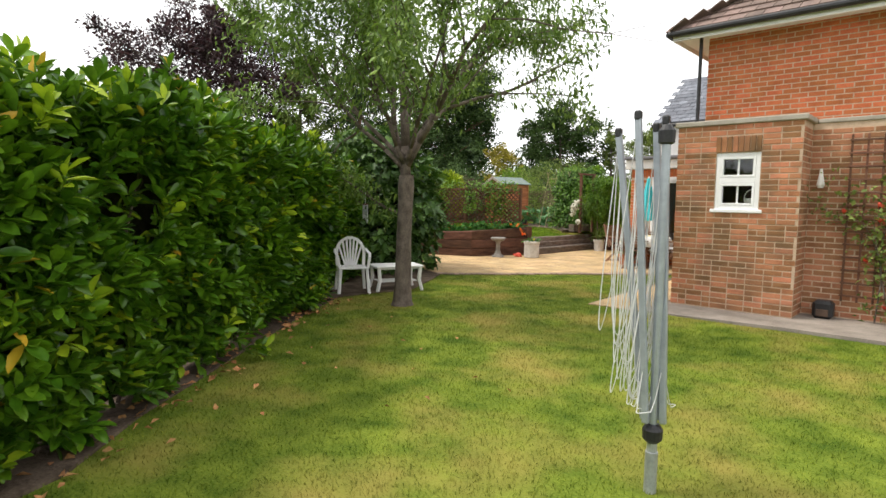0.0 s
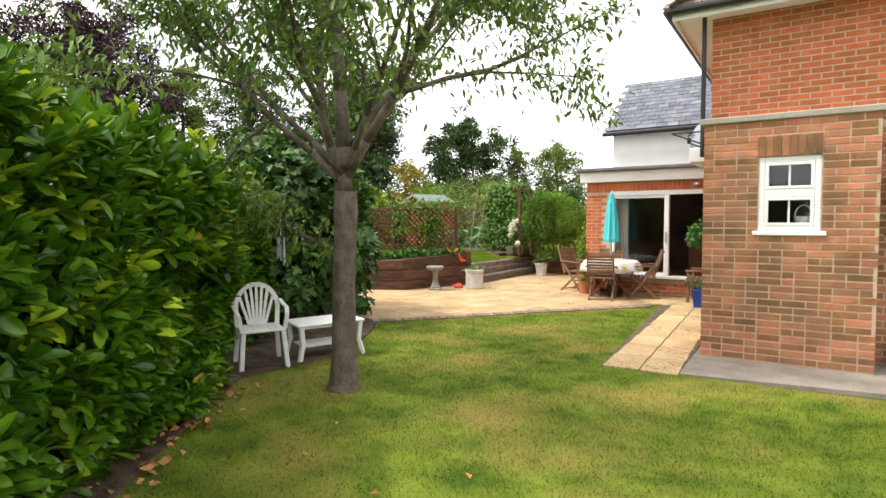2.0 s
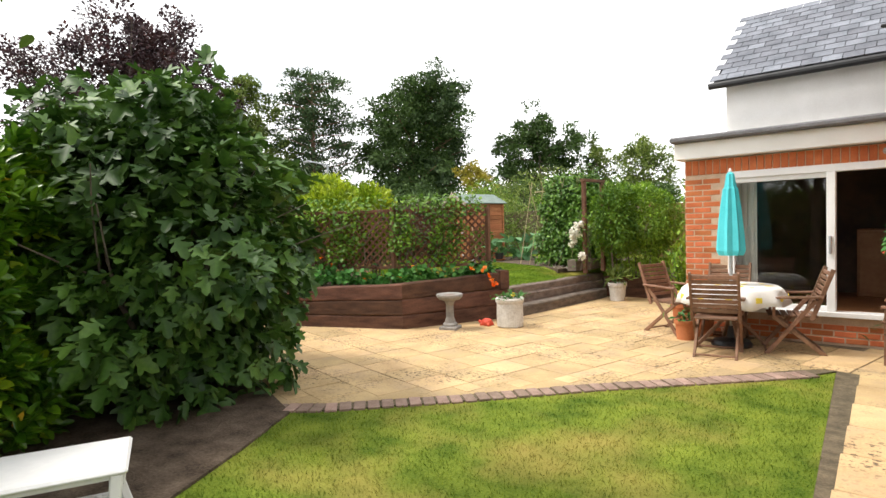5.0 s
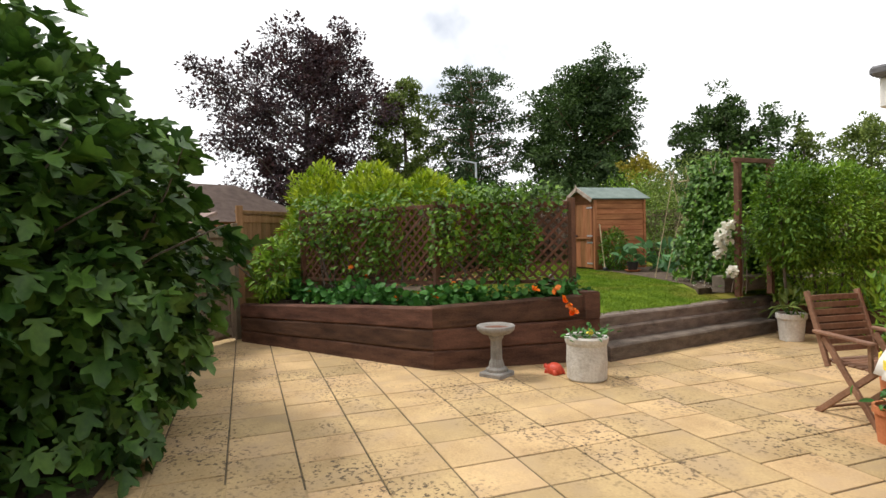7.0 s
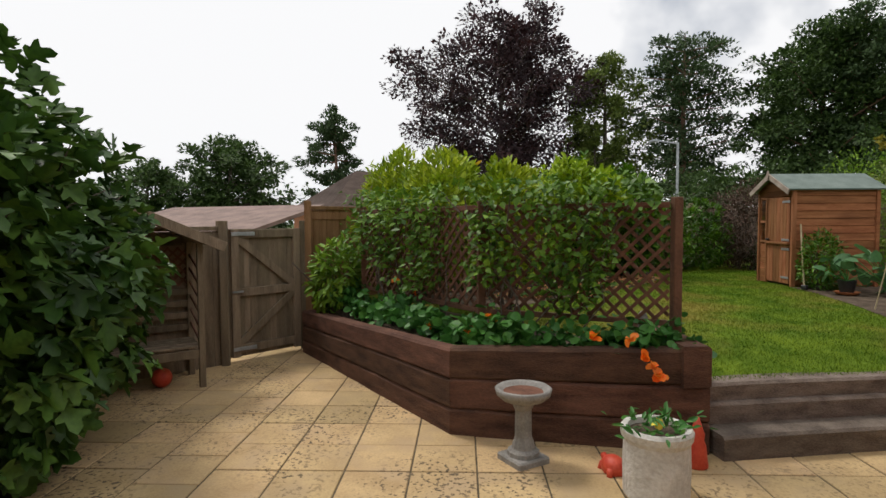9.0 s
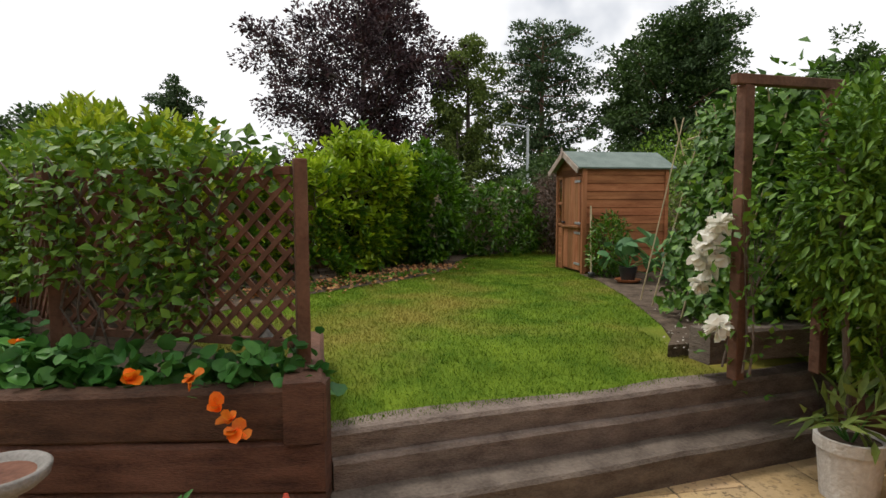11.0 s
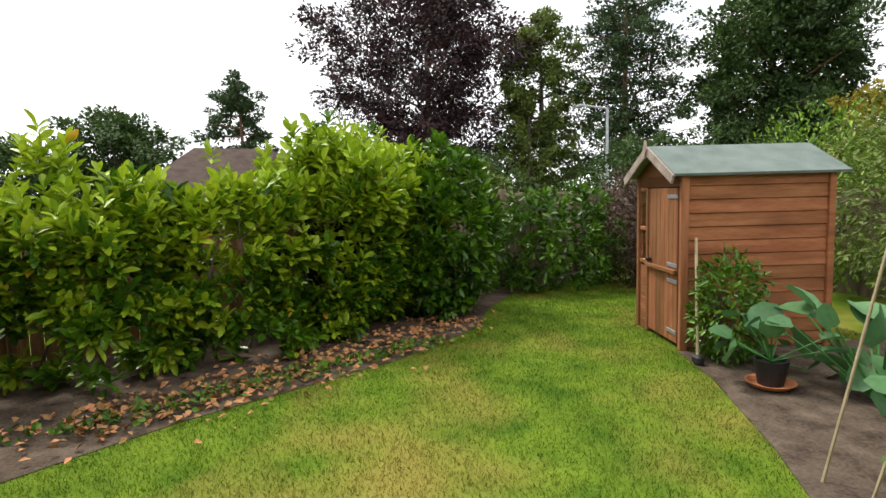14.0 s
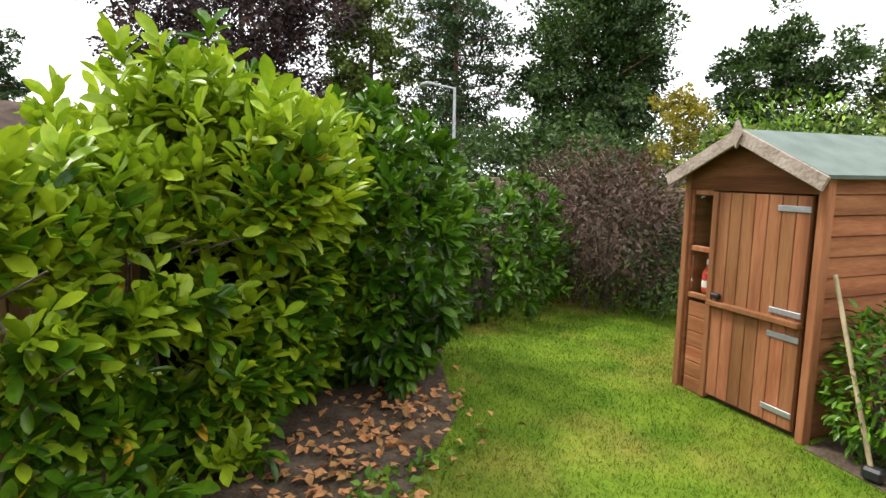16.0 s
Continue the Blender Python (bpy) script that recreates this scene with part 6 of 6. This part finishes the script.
wp = thing("planter_pot", "weathered white cylindrical stone pot with bedding plants", "plant pot", at=(-4.72, 14.72, 0))
part("pot", lathe(bmesh.new(), [(0.17, 0), (0.195, 0.03), (0.2, 0.2), (0.195, 0.36), (0.21, 0.39), (0.215, 0.43), (0.2, 0.45), (0.17, 0.445), (0.165, 0.4)], 36), M_WHITEPOT, wp)
part("soil", lathe(bmesh.new(), [(0.168, 0.38), (0.168, 0.41)], 20), M_SOIL, wp)
p = rng.normal(0, 1, (110, 3)) * [0.1, 0.1, 0.03] + [0.02, 0, 0.47]
leaves("foliage", p, p * [3, 3, 0] + [0, 0, 0.4], 0.07, M_NAST, wp, "long", 0, 0.5)
leaves("blossom", np.tile([0.1, -0.05, 0.5], (8, 1)), rng.normal(0, 1, (8, 3)), 0.04, M_LEMON, wp, "round", 0, 0.8)
pot("white pot with spiky grass by the steps", (-4.55, 18.2, 0), 0.17, 0.36, M_WHITEPOT, M_LIGHT, 60, 0.22, 0.1, 0.15, "needle")
pot("terracotta pot with small plants near the wall", (-2.2, 15.5, 0), 0.15, 0.3, M_TERRA, M_NAST, 60, 0.08, 0.1, 0.08)
pot("terracotta pot beside the table", (-2.3, 15.15, 0), 0.14, 0.26, M_TERRA, M_NAST, 40, 0.08, 0.08, 0.06)
pot("tall green plant in a pot at the house corner", (-2.74, 16.4, 0), 0.16, 0.3, M_TERRA, M_PRIVET, 420, 0.10, 0.11, 0.6)
pot("blue glazed square pot with grey lavender", (0.08, 14.4, 0), 0.17, 0.34, M_BLUE, M_PINE, 300, 0.09, 0.14, 0.1, "needle", square=True)
hb = thing("hanging_basket", "leafy hanging basket with red flowers by the door", "hanging basket", at=(0.05, 14.75, 1.15))
part("basket", lathe(bmesh.new(), [(0.05, -0.1), (0.14, -0.03), (0.17, 0.06), (0.15, 0.06)], 20), M_TRELLIS, hb)
p, o = shell(900, (0, 0, 0.12), (0.3, 0.3, 0.24), 0.6, 0.3, 2)
leaves("foliage", p, o, 0.085, M_NAST, hb, "wide", 0.4, 0.7)
p, o = shell(60, (0, 0, 0.12), (0.32, 0.32, 0.26), 0.1, 0.3, 2)
leaves("blossom", p, o, 0.035, M_RED, hb, "round", 0, 0.7)
bm = bmesh.new()
for k in range(3):
    a = math.tau * k / 3
    rod(bm, (0.16 * math.cos(a), 0.16 * math.sin(a), 0.06), (0.1, -0.03, 1.5), 0.004, seg=4)
part("chain", bm, M_BLACK, hb)
bench = thing("garden_bench", "dark wooden bench against the house wall", "bench", at=(-0.05, 15.15, 0), turn=-90)
for x in (-0.3, 0.3):
    for y in (-0.2, 0.2):
        part("leg", bx(x, y, 0.22, 0.05, 0.05, 0.44, 0.004), M_TEAK, bench)
    part("armrest", bx(x, 0, 0.6, 0.06, 0.5, 0.03, 0.005), M_TEAK, bench)
    part("arm_post", bx(x, -0.2, 0.515, 0.045, 0.045, 0.14, 0.003), M_TEAK, bench)
    part("back_post", bar(bmesh.new(), (x, 0.2, 0.42), (x, 0.27, 0.88), 0.045, 0.045, 0.003), M_TEAK, bench)
for i in range(5):
    part("seat_slat", bx(0, -0.2 + i * 0.1, 0.45, 0.66, 0.08, 0.02, 0.004), M_TEAK, bench)
for i in range(4):
    part("back_slat", bx(0, 0.215 + i * 0.018, 0.55 + i * 0.1, 0.6, 0.015, 0.06, 0.003), M_TEAK, bench)
bb = thing("bird_bath", "grey stone bird bath on a fluted pedestal", "bird bath", at=(-5.36, 14.08, 0), turn=20)
part("base", bx(0, 0, 0.03, 0.27, 0.27, 0.06, 0.012), M_STONE, bb)
part("pedestal", lathe(bmesh.new(), [(0.115, 0.06), (0.115, 0.09), (0.085, 0.11), (0.075, 0.15), (0.06, 0.19), (0.058, 0.38), (0.075, 0.41), (0.08, 0.44)], 24, 0.06), M_STONE, bb)
part("basin", lathe(bmesh.new(), [(0.07, 0.43), (0.15, 0.455), (0.19, 0.49), (0.2, 0.53), (0.185, 0.54), (0.16, 0.525), (0.12, 0.495), (0.01, 0.485)], 36), M_STONE, bb, smooth=True)
part("water", lathe(bmesh.new(), [(0.145, 0.505), (0.145, 0.51)], 28), M_TRELLIS, bb, "brown leaf litter in the basin")
gn2 = thing("garden_gnome", "red and grey painted garden gnome on the patio", "ornament", at=(-5.05, 15.22, 0))
part("figure", lathe(bmesh.new(), [(0.07, 0), (0.075, 0.03), (0.065, 0.1), (0.06, 0.16), (0.045, 0.2), (0.05, 0.24), (0.035, 0.28), (0.01, 0.36)], 16), M_RED, gn2, smooth=True)
tu = thing("garden_ornament", "red painted tortoise ornament by the planter", "ornament", at=(-5.08, 14.62, 0))
bm = bmesh.new()
bmesh.ops.create_uvsphere(bm, u_segments=16, v_segments=8, radius=0.1, matrix=Matrix.Translation((0, 0, 0.05)) @ Matrix.Diagonal((1, 0.8, 0.75, 1)))
for x, y in ((0.07, 0.06), (-0.07, 0.06), (0.07, -0.06), (-0.07, -0.06)):
    rod(bm, (x, y, 0), (x * 0.8, y * 0.8, 0.06), 0.022)
rod(bm, (-0.08, 0, 0.04), (-0.15, 0, 0.07), 0.03, 0.022)
part("figure", bm, M_RED, tu, smooth=True)


# ---- far trees ----
def far_tree(label, x, y, top, rad, mat, n, size, bark=M_BARK, bare=0.2, kind="round", limbs=26):
    """A trunk with limbs to an uneven outline; each limb bears twig sprays full of leaves, with gaps between."""
    ob = thing("tree", label, "tree", "distant trees")
    bm = bmesh.new()
    lean = rng.normal(0, 0.04, 2) * rad
    rod(bm, (x, y, -0.1), (x + lean[0], y + lean[1], top * 0.5), top * 0.016 + 0.06, top * 0.010 + 0.03, 9)
    rod(bm, (x + lean[0], y + lean[1], top * 0.5), (x, y, top * 0.95), top * 0.010 + 0.03, 0.03, 7)
    C, R = [], []
    for k in range(limbs):
        h = (k + rng.random()) / limbs
        a = k * 2.399 + rng.normal(0, 0.3)
        if kind == "pine":
            prof = (0.5 + 0.5 * math.sin(math.pi * (0.1 + 0.68 * h))) * rng.uniform(0.65, 1.1)
            rise = rng.uniform(-0.05, 0.25)
        elif kind == "fan":
            prof = (0.45 + 0.6 * math.sqrt(max(0.0, math.sin(math.pi * (0.08 + 0.78 * h))))) * rng.uniform(0.75, 1.15)
            rise = rng.uniform(0.35, 0.8)
        else:
            prof = (0.35 + 0.65 * math.sqrt(max(0.0, math.sin(math.pi * (0.1 + 0.84 * h))))) * rng.uniform(0.75, 1.1)
            rise = rng.uniform(0.1, 0.5)
        ln = rad * prof * (1 if h < 0.9 or kind == "pine" else 0.6)
        z0 = top * (bare + (0.9 - bare) * h) - ln * rise * 0.5
        s0 = np.array([x, y, max(z0, 0.4)])
        dr = np.array([math.cos(a), math.sin(a), rise])
        tip = s0 + dr * ln
        tip[2] = min(tip[2], top)
        rod(bm, tuple(s0), tuple(s0 * 0.1 + tip * 0.9), 0.035 + top * 0.004, 0.02, 5)
        m = 9 if kind == "pine" else 8
        for j in range(m):
            f = 0.25 + 0.7 * (j + rng.random()) / m
            wob = rng.normal(0, 0.11, 3) * rad
            C.append(s0 + (tip - s0) * f + wob)
            g = rad * rng.uniform(0.10, 0.19) * (1.1 - 0.35 * f)
            R.append((g * 1.25, g * 1.25, g * (0.6 if kind == "pine" else 0.8)))
    for j in range(8):
        C.append(np.array([x, y, top * rng.uniform(0.84, 0.99)]) + rng.normal(0, 0.12, 3) * rad * [1, 1, 0])
        R.append((rad * 0.13, rad * 0.13, rad * 0.13))
    part("trunk", bm, bark, ob)
    C, R = np.array(C), np.array(R)
    i = rng.integers(0, len(C), n)
    d = rng.normal(0, 1, (n, 3))
    d /= np.linalg.norm(d, axis=1, keepdims=True)
    p = C[i] + d * R[i] * (rng.random(n)[:, None] ** 0.4)
    out = d + (C[i] - [x, y, top * 0.5]) / (np.linalg.norm(C[i] - [x, y, top * 0.5], axis=1, keepdims=True) + 0.1)
    leaves("crown", p, out, size, mat, ob, "wide", 0.1, 0.7)


far_tree("dark copper beech with purple leaves beyond the fence", -46.7, 25.6, 18.2, 7.8, M_BEECH, 46000, 0.31, bare=0.12, kind="fan", limbs=44)
far_tree("light green broadleaf tree beyond the fence", -43.7, 33.2, 14.8, 3.8, M_LIGHT, 22000, 0.27, bare=0.1, limbs=30)
far_tree("tall Scots pine with open layered crown", -40.8, 38.2, 16.3, 4.2, M_PINE, 22000, 0.25, M_PINEBARK, 0.2, "pine", 46)
far_tree("large dark oak beyond the garden", -35.2, 45.0, 14.8, 6.2, M_OAK, 38000, 0.3, M_PINEBARK, 0.15, limbs=38)
far_tree("tall pine rising out of the oak", -33.6, 46.4, 16.4, 3.8, M_PINE, 15000, 0.27, M_PINEBARK, 0.35, "pine", 34)
far_tree("small dark pine on the skyline", -48.5, 12.3, 10.8, 2.6, M_PINE, 10000, 0.25, M_PINEBARK, 0.3, "pine", 22)
far_tree("pale weeping birch beyond the fence", -42.0, 31.6, 8.8, 2.2, M_LIGHT, 6500, 0.2, bare=0.1, limbs=22)
far_tree("round dark green tree beyond the garden", -26.4, 51.8, 11.0, 4.8, M_OAK, 26000, 0.3, bare=0.1, limbs=34)
far_tree("slim pale tree on the skyline", -22.0, 54.0, 8.8, 1.8, M_LIGHT, 4200, 0.24, bare=0.2, limbs=18)
far_tree("light green tree on the skyline", -18.5, 55.4, 8.8, 3.2, M_LIGHT, 8000, 0.27, bare=0.2, limbs=26)
far_tree("golden leaved tree beyond the shed", -24.8, 39.8, 6.2, 1.9, M_YEL, 6000, 0.2, bare=0.1, limbs=22)
far_tree("round green tree behind the gate", -47.7, 4.5, 7.8, 4.6, M_OAK, 20000, 0.3, bare=0.1, limbs=30)
far_tree("dark tree behind the fig", -46.2, -1.1, 6.0, 3.4, M_OAK, 9000, 0.3, bare=0.1, limbs=26)
wood = thing("woodland", "belt of mixed green trees and shrubs closing the distance", "woodland", kind="stuff")
P, O = [], []
for k in range(110):
    a = math.tau * k / 110
    rr = 47 + 7 * rng.random()
    c = (-6 + rr * math.cos(a), 16 + rr * math.sin(a), 1.6)
    p, o = shell(420, c, (3.2, 3.2, 2.2 + 2.2 * rng.random()), 0.6, 0.4, k)
    P.append(p)
    O.append(o)
leaves("foliage", np.concatenate(P), np.concatenate(O), 0.45, M_OAK, wood, "wide", 0.1, 0.8)
for k, (x, y, tp, rd, mt) in enumerate(((-16, 30, 3.2, 2.0, M_LIGHT), (-20, 27, 3.4, 2.2, M_OAK), (-12.5, 31, 3.3, 2.0, M_PRIVET), (-24, 22, 3.4, 2.4, M_OAK), (-18, 36, 3.8, 3.0, M_OAK), (-26, 36, 4, 3.5, M_OAK), (-9, 33, 3.0, 2.4, M_OAK), (-34, 34, 4.4, 4, M_OAK), (-17.5, 20.5, 2.6, 1.4, M_LIGHT))):
    far_tree("leafy shrub beyond the garden fence", x, y, tp, rd, mt, 6500, 0.17, bare=0.05, limbs=16)
nh = thing("neighbour_house", "brown roofed neighbouring house behind the trees", "house", at=(-25, 14.5, 0), turn=20)
part("wall", bx(0, 0, 1.1, 5, 6, 2.2), M_BRICKO, nh)
bm = bmesh.new()
v = [bm.verts.new(c) for c in ((-2.8, -3.3, 2.1), (2.8, -3.3, 2.1), (2.8, 3.3, 2.1), (-2.8, 3.3, 2.1), (0, -1.2, 3.7), (0, 1.2, 3.7))]
for f in ((0, 1, 4), (1, 2, 5, 4), (2, 3, 5), (3, 0, 4, 5)):
    bm.faces.new([v[i] for i in f])
bmesh.ops.solidify(bm, geom=bm.faces[:], thickness=0.1)
part("roof", bm, M_TILE, nh)
out_h = thing("outbuilding", "low tiled outbuilding roof behind the gate", "outbuilding", at=(-12.2, 10.4, 0), turn=55)
part("wall", bx(0, 0, 0.75, 2.6, 1.8, 1.5), M_FENCE, out_h)
bm = bmesh.new()
bar(bm, (0, -1.05, 1.5), (0, 1.0, 1.98), 3.8, 0.06, 0, up=(0, -0.3, 1))
part("roof", bm, M_TILE, out_h)
sl2 = thing("street_lamp", "grey steel street lamp beyond the fence", "street lamp", at=(-28.0, 29.6, 0))
part("pole", rod(bmesh.new(), (0, 0, 0), (0, 0, 5.6), 0.09, 0.06), M_STEEL, sl2)
part("arm", rod(bmesh.new(), (0, 0, 5.55), (-0.6, -0.7, 5.75), 0.045), M_STEEL, sl2)
part("lantern", bx(-0.85, -0.85, 5.77, 0.6, 0.26, 0.12, 0.03, m=Matrix()), M_STEEL, sl2)

# ---- litter ----
def litter(name, label, mat, n, line, width, z, size):
    P = []
    for a, b in zip(line, line[1:]):
        k = max(2, n // (len(line) - 1))
        f = rng.random(k)[:, None]
        q = np.array(a) * (1 - f) + np.array(b) * f + rng.normal(0, width, (k, 2))
        P.append(np.column_stack([q, np.full(k, z) + rng.random(k) * 0.01]))
    P = np.concatenate(P)
    ob = leaves(name, P, rng.normal(0, 1, (len(P), 3)) * [1, 1, 0.15], size, mat, None, "wide", 0, 0.1)
    tagged(ob, label, "leaf litter", kind="stuff")


litter("fallen_leaves", "orange brown fallen laurel leaves on the soil", M_DEAD, 220, [(0.4, 2.6), (-1.6, 4.95), (-3.0, 6.9)], 0.16, 0.03, 0.07)
litter("fallen_leaves", "orange fallen leaves along the earth border", M_DEAD, 900, [(-9.2, 15.1), (-9.75, 16.2), (-10.5, 17.3), (-11.5, 18.5)], 0.25, ZL + 0.035, 0.07)
litter("stones", "pale flint chips on the dry bed", M_WHITEFL, 130, [(-5.55, 18.1), (-6.0, 18.6), (-7.0, 19.15)], 0.12, ZL + 0.03, 0.028)
litter("fallen_leaves", "a few dry leaves on the lawn", M_DEAD, 22, [(0.5, 4), (-1.5, 6.5)], 0.8, 0.03, 0.06)
# low weeds in the border
wd = tagged(new("weeds"), "small green weeds in the borders", "weeds", kind="stuff")
q = np.column_stack([rng.uniform(-10.6, -9.1, 520), np.zeros(520), np.full(520, ZL + 0.04)])
q[:, 1] = 15.1 + (q[:, 0] + 9.1) * -1.9 + rng.normal(0, 0.2, 520)
leaves("foliage", q, np.tile([0, 0, 0.6], (520, 1)), 0.06, M_CLIMB, wd, "wide", 0, 0.8)

# ---- patio slabs ----
SA = radians(-12)
su, sv = np.array([math.cos(SA), math.sin(SA)]), np.array([-math.sin(SA), math.cos(SA)])
PITCH = 0.45


def slab_mesh(w, h):
    bm = bmesh.new()
    box(bm, 0, 0, -0.008, w, h, 0.04, 0.004)
    me = bpy.data.meshes.new("slab")
    bm.to_mesh(me)
    bm.free()
    me.materials.append(M_SLAB)
    return me


FULL = slab_mesh(PITCH - 0.012, PITCH - 0.012)
HALF = slab_mesh(PITCH / 2 - 0.012, PITCH - 0.012)
QUAR = slab_mesh(PITCH / 2 - 0.014, PITCH / 2 - 0.014)
PATIO_IN = [(-0.3, 14.2), (-0.95, 14.25), (-1.6, 13.45), (-2.35, 12.62), (-3.1, 11.68), (-3.9, 10.78), (-4.7, 10.1), (-7.2, 9.5), (-11.1, 10.1), (-10.5, 11.25), (-9.7, 12.2), (-9.2, 12.9), (-6.25, 14.1), (-5.55, 15.5), (-5.45, 18.9), (-2.5, 19.1), (-2.45, 15.7), (0.4, 15.7), (0.4, 14.6)]
rs = random.Random(5)


def lay(mesh, x, y, ang):
    ob = new("slab", mesh)
    ob.parent = patio
    ob.matrix_basis = pose(x, y, 0.0 + rs.uniform(-0.0015, 0.0025), rs.uniform(-0.15, 0.15), rs.uniform(-0.15, 0.15), ang)


def fits(x, y, hw, hh):
    c = np.array([[x, y] + su * a * hw + sv * b * hh for a in (-1, 1) for b in (-1, 1)])
    return inside(c, PATIO_IN).all()


org = np.array([-4.64, 12.21]) + (su + sv) * PITCH / 2
for i in range(-20, 22):
    for j in range(-20, 22):
        shift = 0.5 * PITCH if (j % 7 == 5) else 0.0
        c = org + su * (i * PITCH + shift) + sv * j * PITCH
        if not inside(c[None], [(-12, 9), (1, 9), (1, 20), (-12, 20)])[0]:
            continue
        g = PITCH / 2 * 0.98
        if fits(*c, g, g):
            lay(FULL, *c, -12)
        else:
            for a in (-1, 1):
                h = c + su * a * PITCH / 4
                if fits(*h, g / 2, g):
                    lay(HALF, *h, -12)
                else:
                    for b in (-1, 1):
                        k = h + sv * b * PITCH / 4
                        if fits(*k, g / 2, g / 2):
                            lay(QUAR, *k, -12)
PATHM = slab_mesh(0.37, 0.6)
for j in range(8):
    for i in range(2):
        ob = new("slab", PATHM)
        ob.parent = patio
        ob.matrix_basis = pose(-0.09 + i * 0.385 - 0.035 * j * 0.6, 9.86 + j * 0.615, 0.002, 0, 0, 3)
EB = slab_mesh(0.1, 0.21)
EB.materials[0] = M_EDGE
line = [(-4.75, 9.92), (-3.86, 10.6), (-3.06, 11.5), (-2.3, 12.45), (-1.55, 13.25), (-0.78, 14.08)]
for a, b in zip(line, line[1:]):
    ln = math.dist(a, b)
    k = int(ln / 0.112)
    ang = math.degrees(math.atan2(b[1] - a[1], b[0] - a[0]))
    for i in range(k):
        f = (i + 0.5) / k
        ob = new("edging_brick", EB)
        ob.parent = patio
        ob.matrix_basis = pose(a[0] + (b[0] - a[0]) * f, a[1] + (b[1] - a[1]) * f, 0.006 + rs.uniform(-0.003, 0.004), 0, 0, ang + rs.uniform(-2, 2))

STRIP = [(-0.9, 14.22), (-1.58, 13.42), (-2.33, 12.6), (-3.08, 11.66), (-3.88, 10.76), (-4.7, 10.06), (-5.1, 10.5), (-4.25, 11.2), (-3.45, 12.1), (-2.7, 13.05), (-1.95, 13.85), (-1.2, 14.7), (-0.4, 14.6)]
part("border_slab", prism(bmesh.new(), STRIP, -0.02, 0.0085), M_SLAB, patio)

# ---- bricks of the extension ----
def brick_mesh(w):
    bm = bmesh.new()
    box(bm, 0, 0, 0, w, 0.03, COURSE - 0.016, 0.003)
    me = bpy.data.meshes.new("brick")
    bm.to_mesh(me)
    bm.free()
    me.materials.append(M_BRICK)
    return me


kinds = {}
z = 0.02
row = 0
while z + COURSE < ZT + 0.02:
    u = X0 - 0.012 - (BLEN / 2 if row % 2 else 0)
    while u < X1:
        run = BLEN / 2 if rs.random() < 0.24 else BLEN
        a, b = max(u, X0 - 0.012), min(u + run, X1 + 0.006)
        segs = [(a, b)]
        if z + COURSE > WZ0 - 0.04 and z < WZ1 + 0.215:
            segs = [(a, min(b, WX0))] if a < WX0 else []
            if b > WX1:
                segs.append((max(a, WX1), b))
        for p0, p1 in segs:
            w = round((p1 - p0 - 0.016) * 100) / 100
            if w > 0.03:
                if w not in kinds:
                    kinds[w] = brick_mesh(w)
                ob = new("brick", kinds[w])
                ob.parent = ext_wall
                ob.matrix_basis = pose((p0 + p1) / 2, Y0 + 0.009 + rs.uniform(-0.002, 0.002), z + COURSE / 2, 0, 0, 0)
        u += run
    z += COURSE
    row += 1
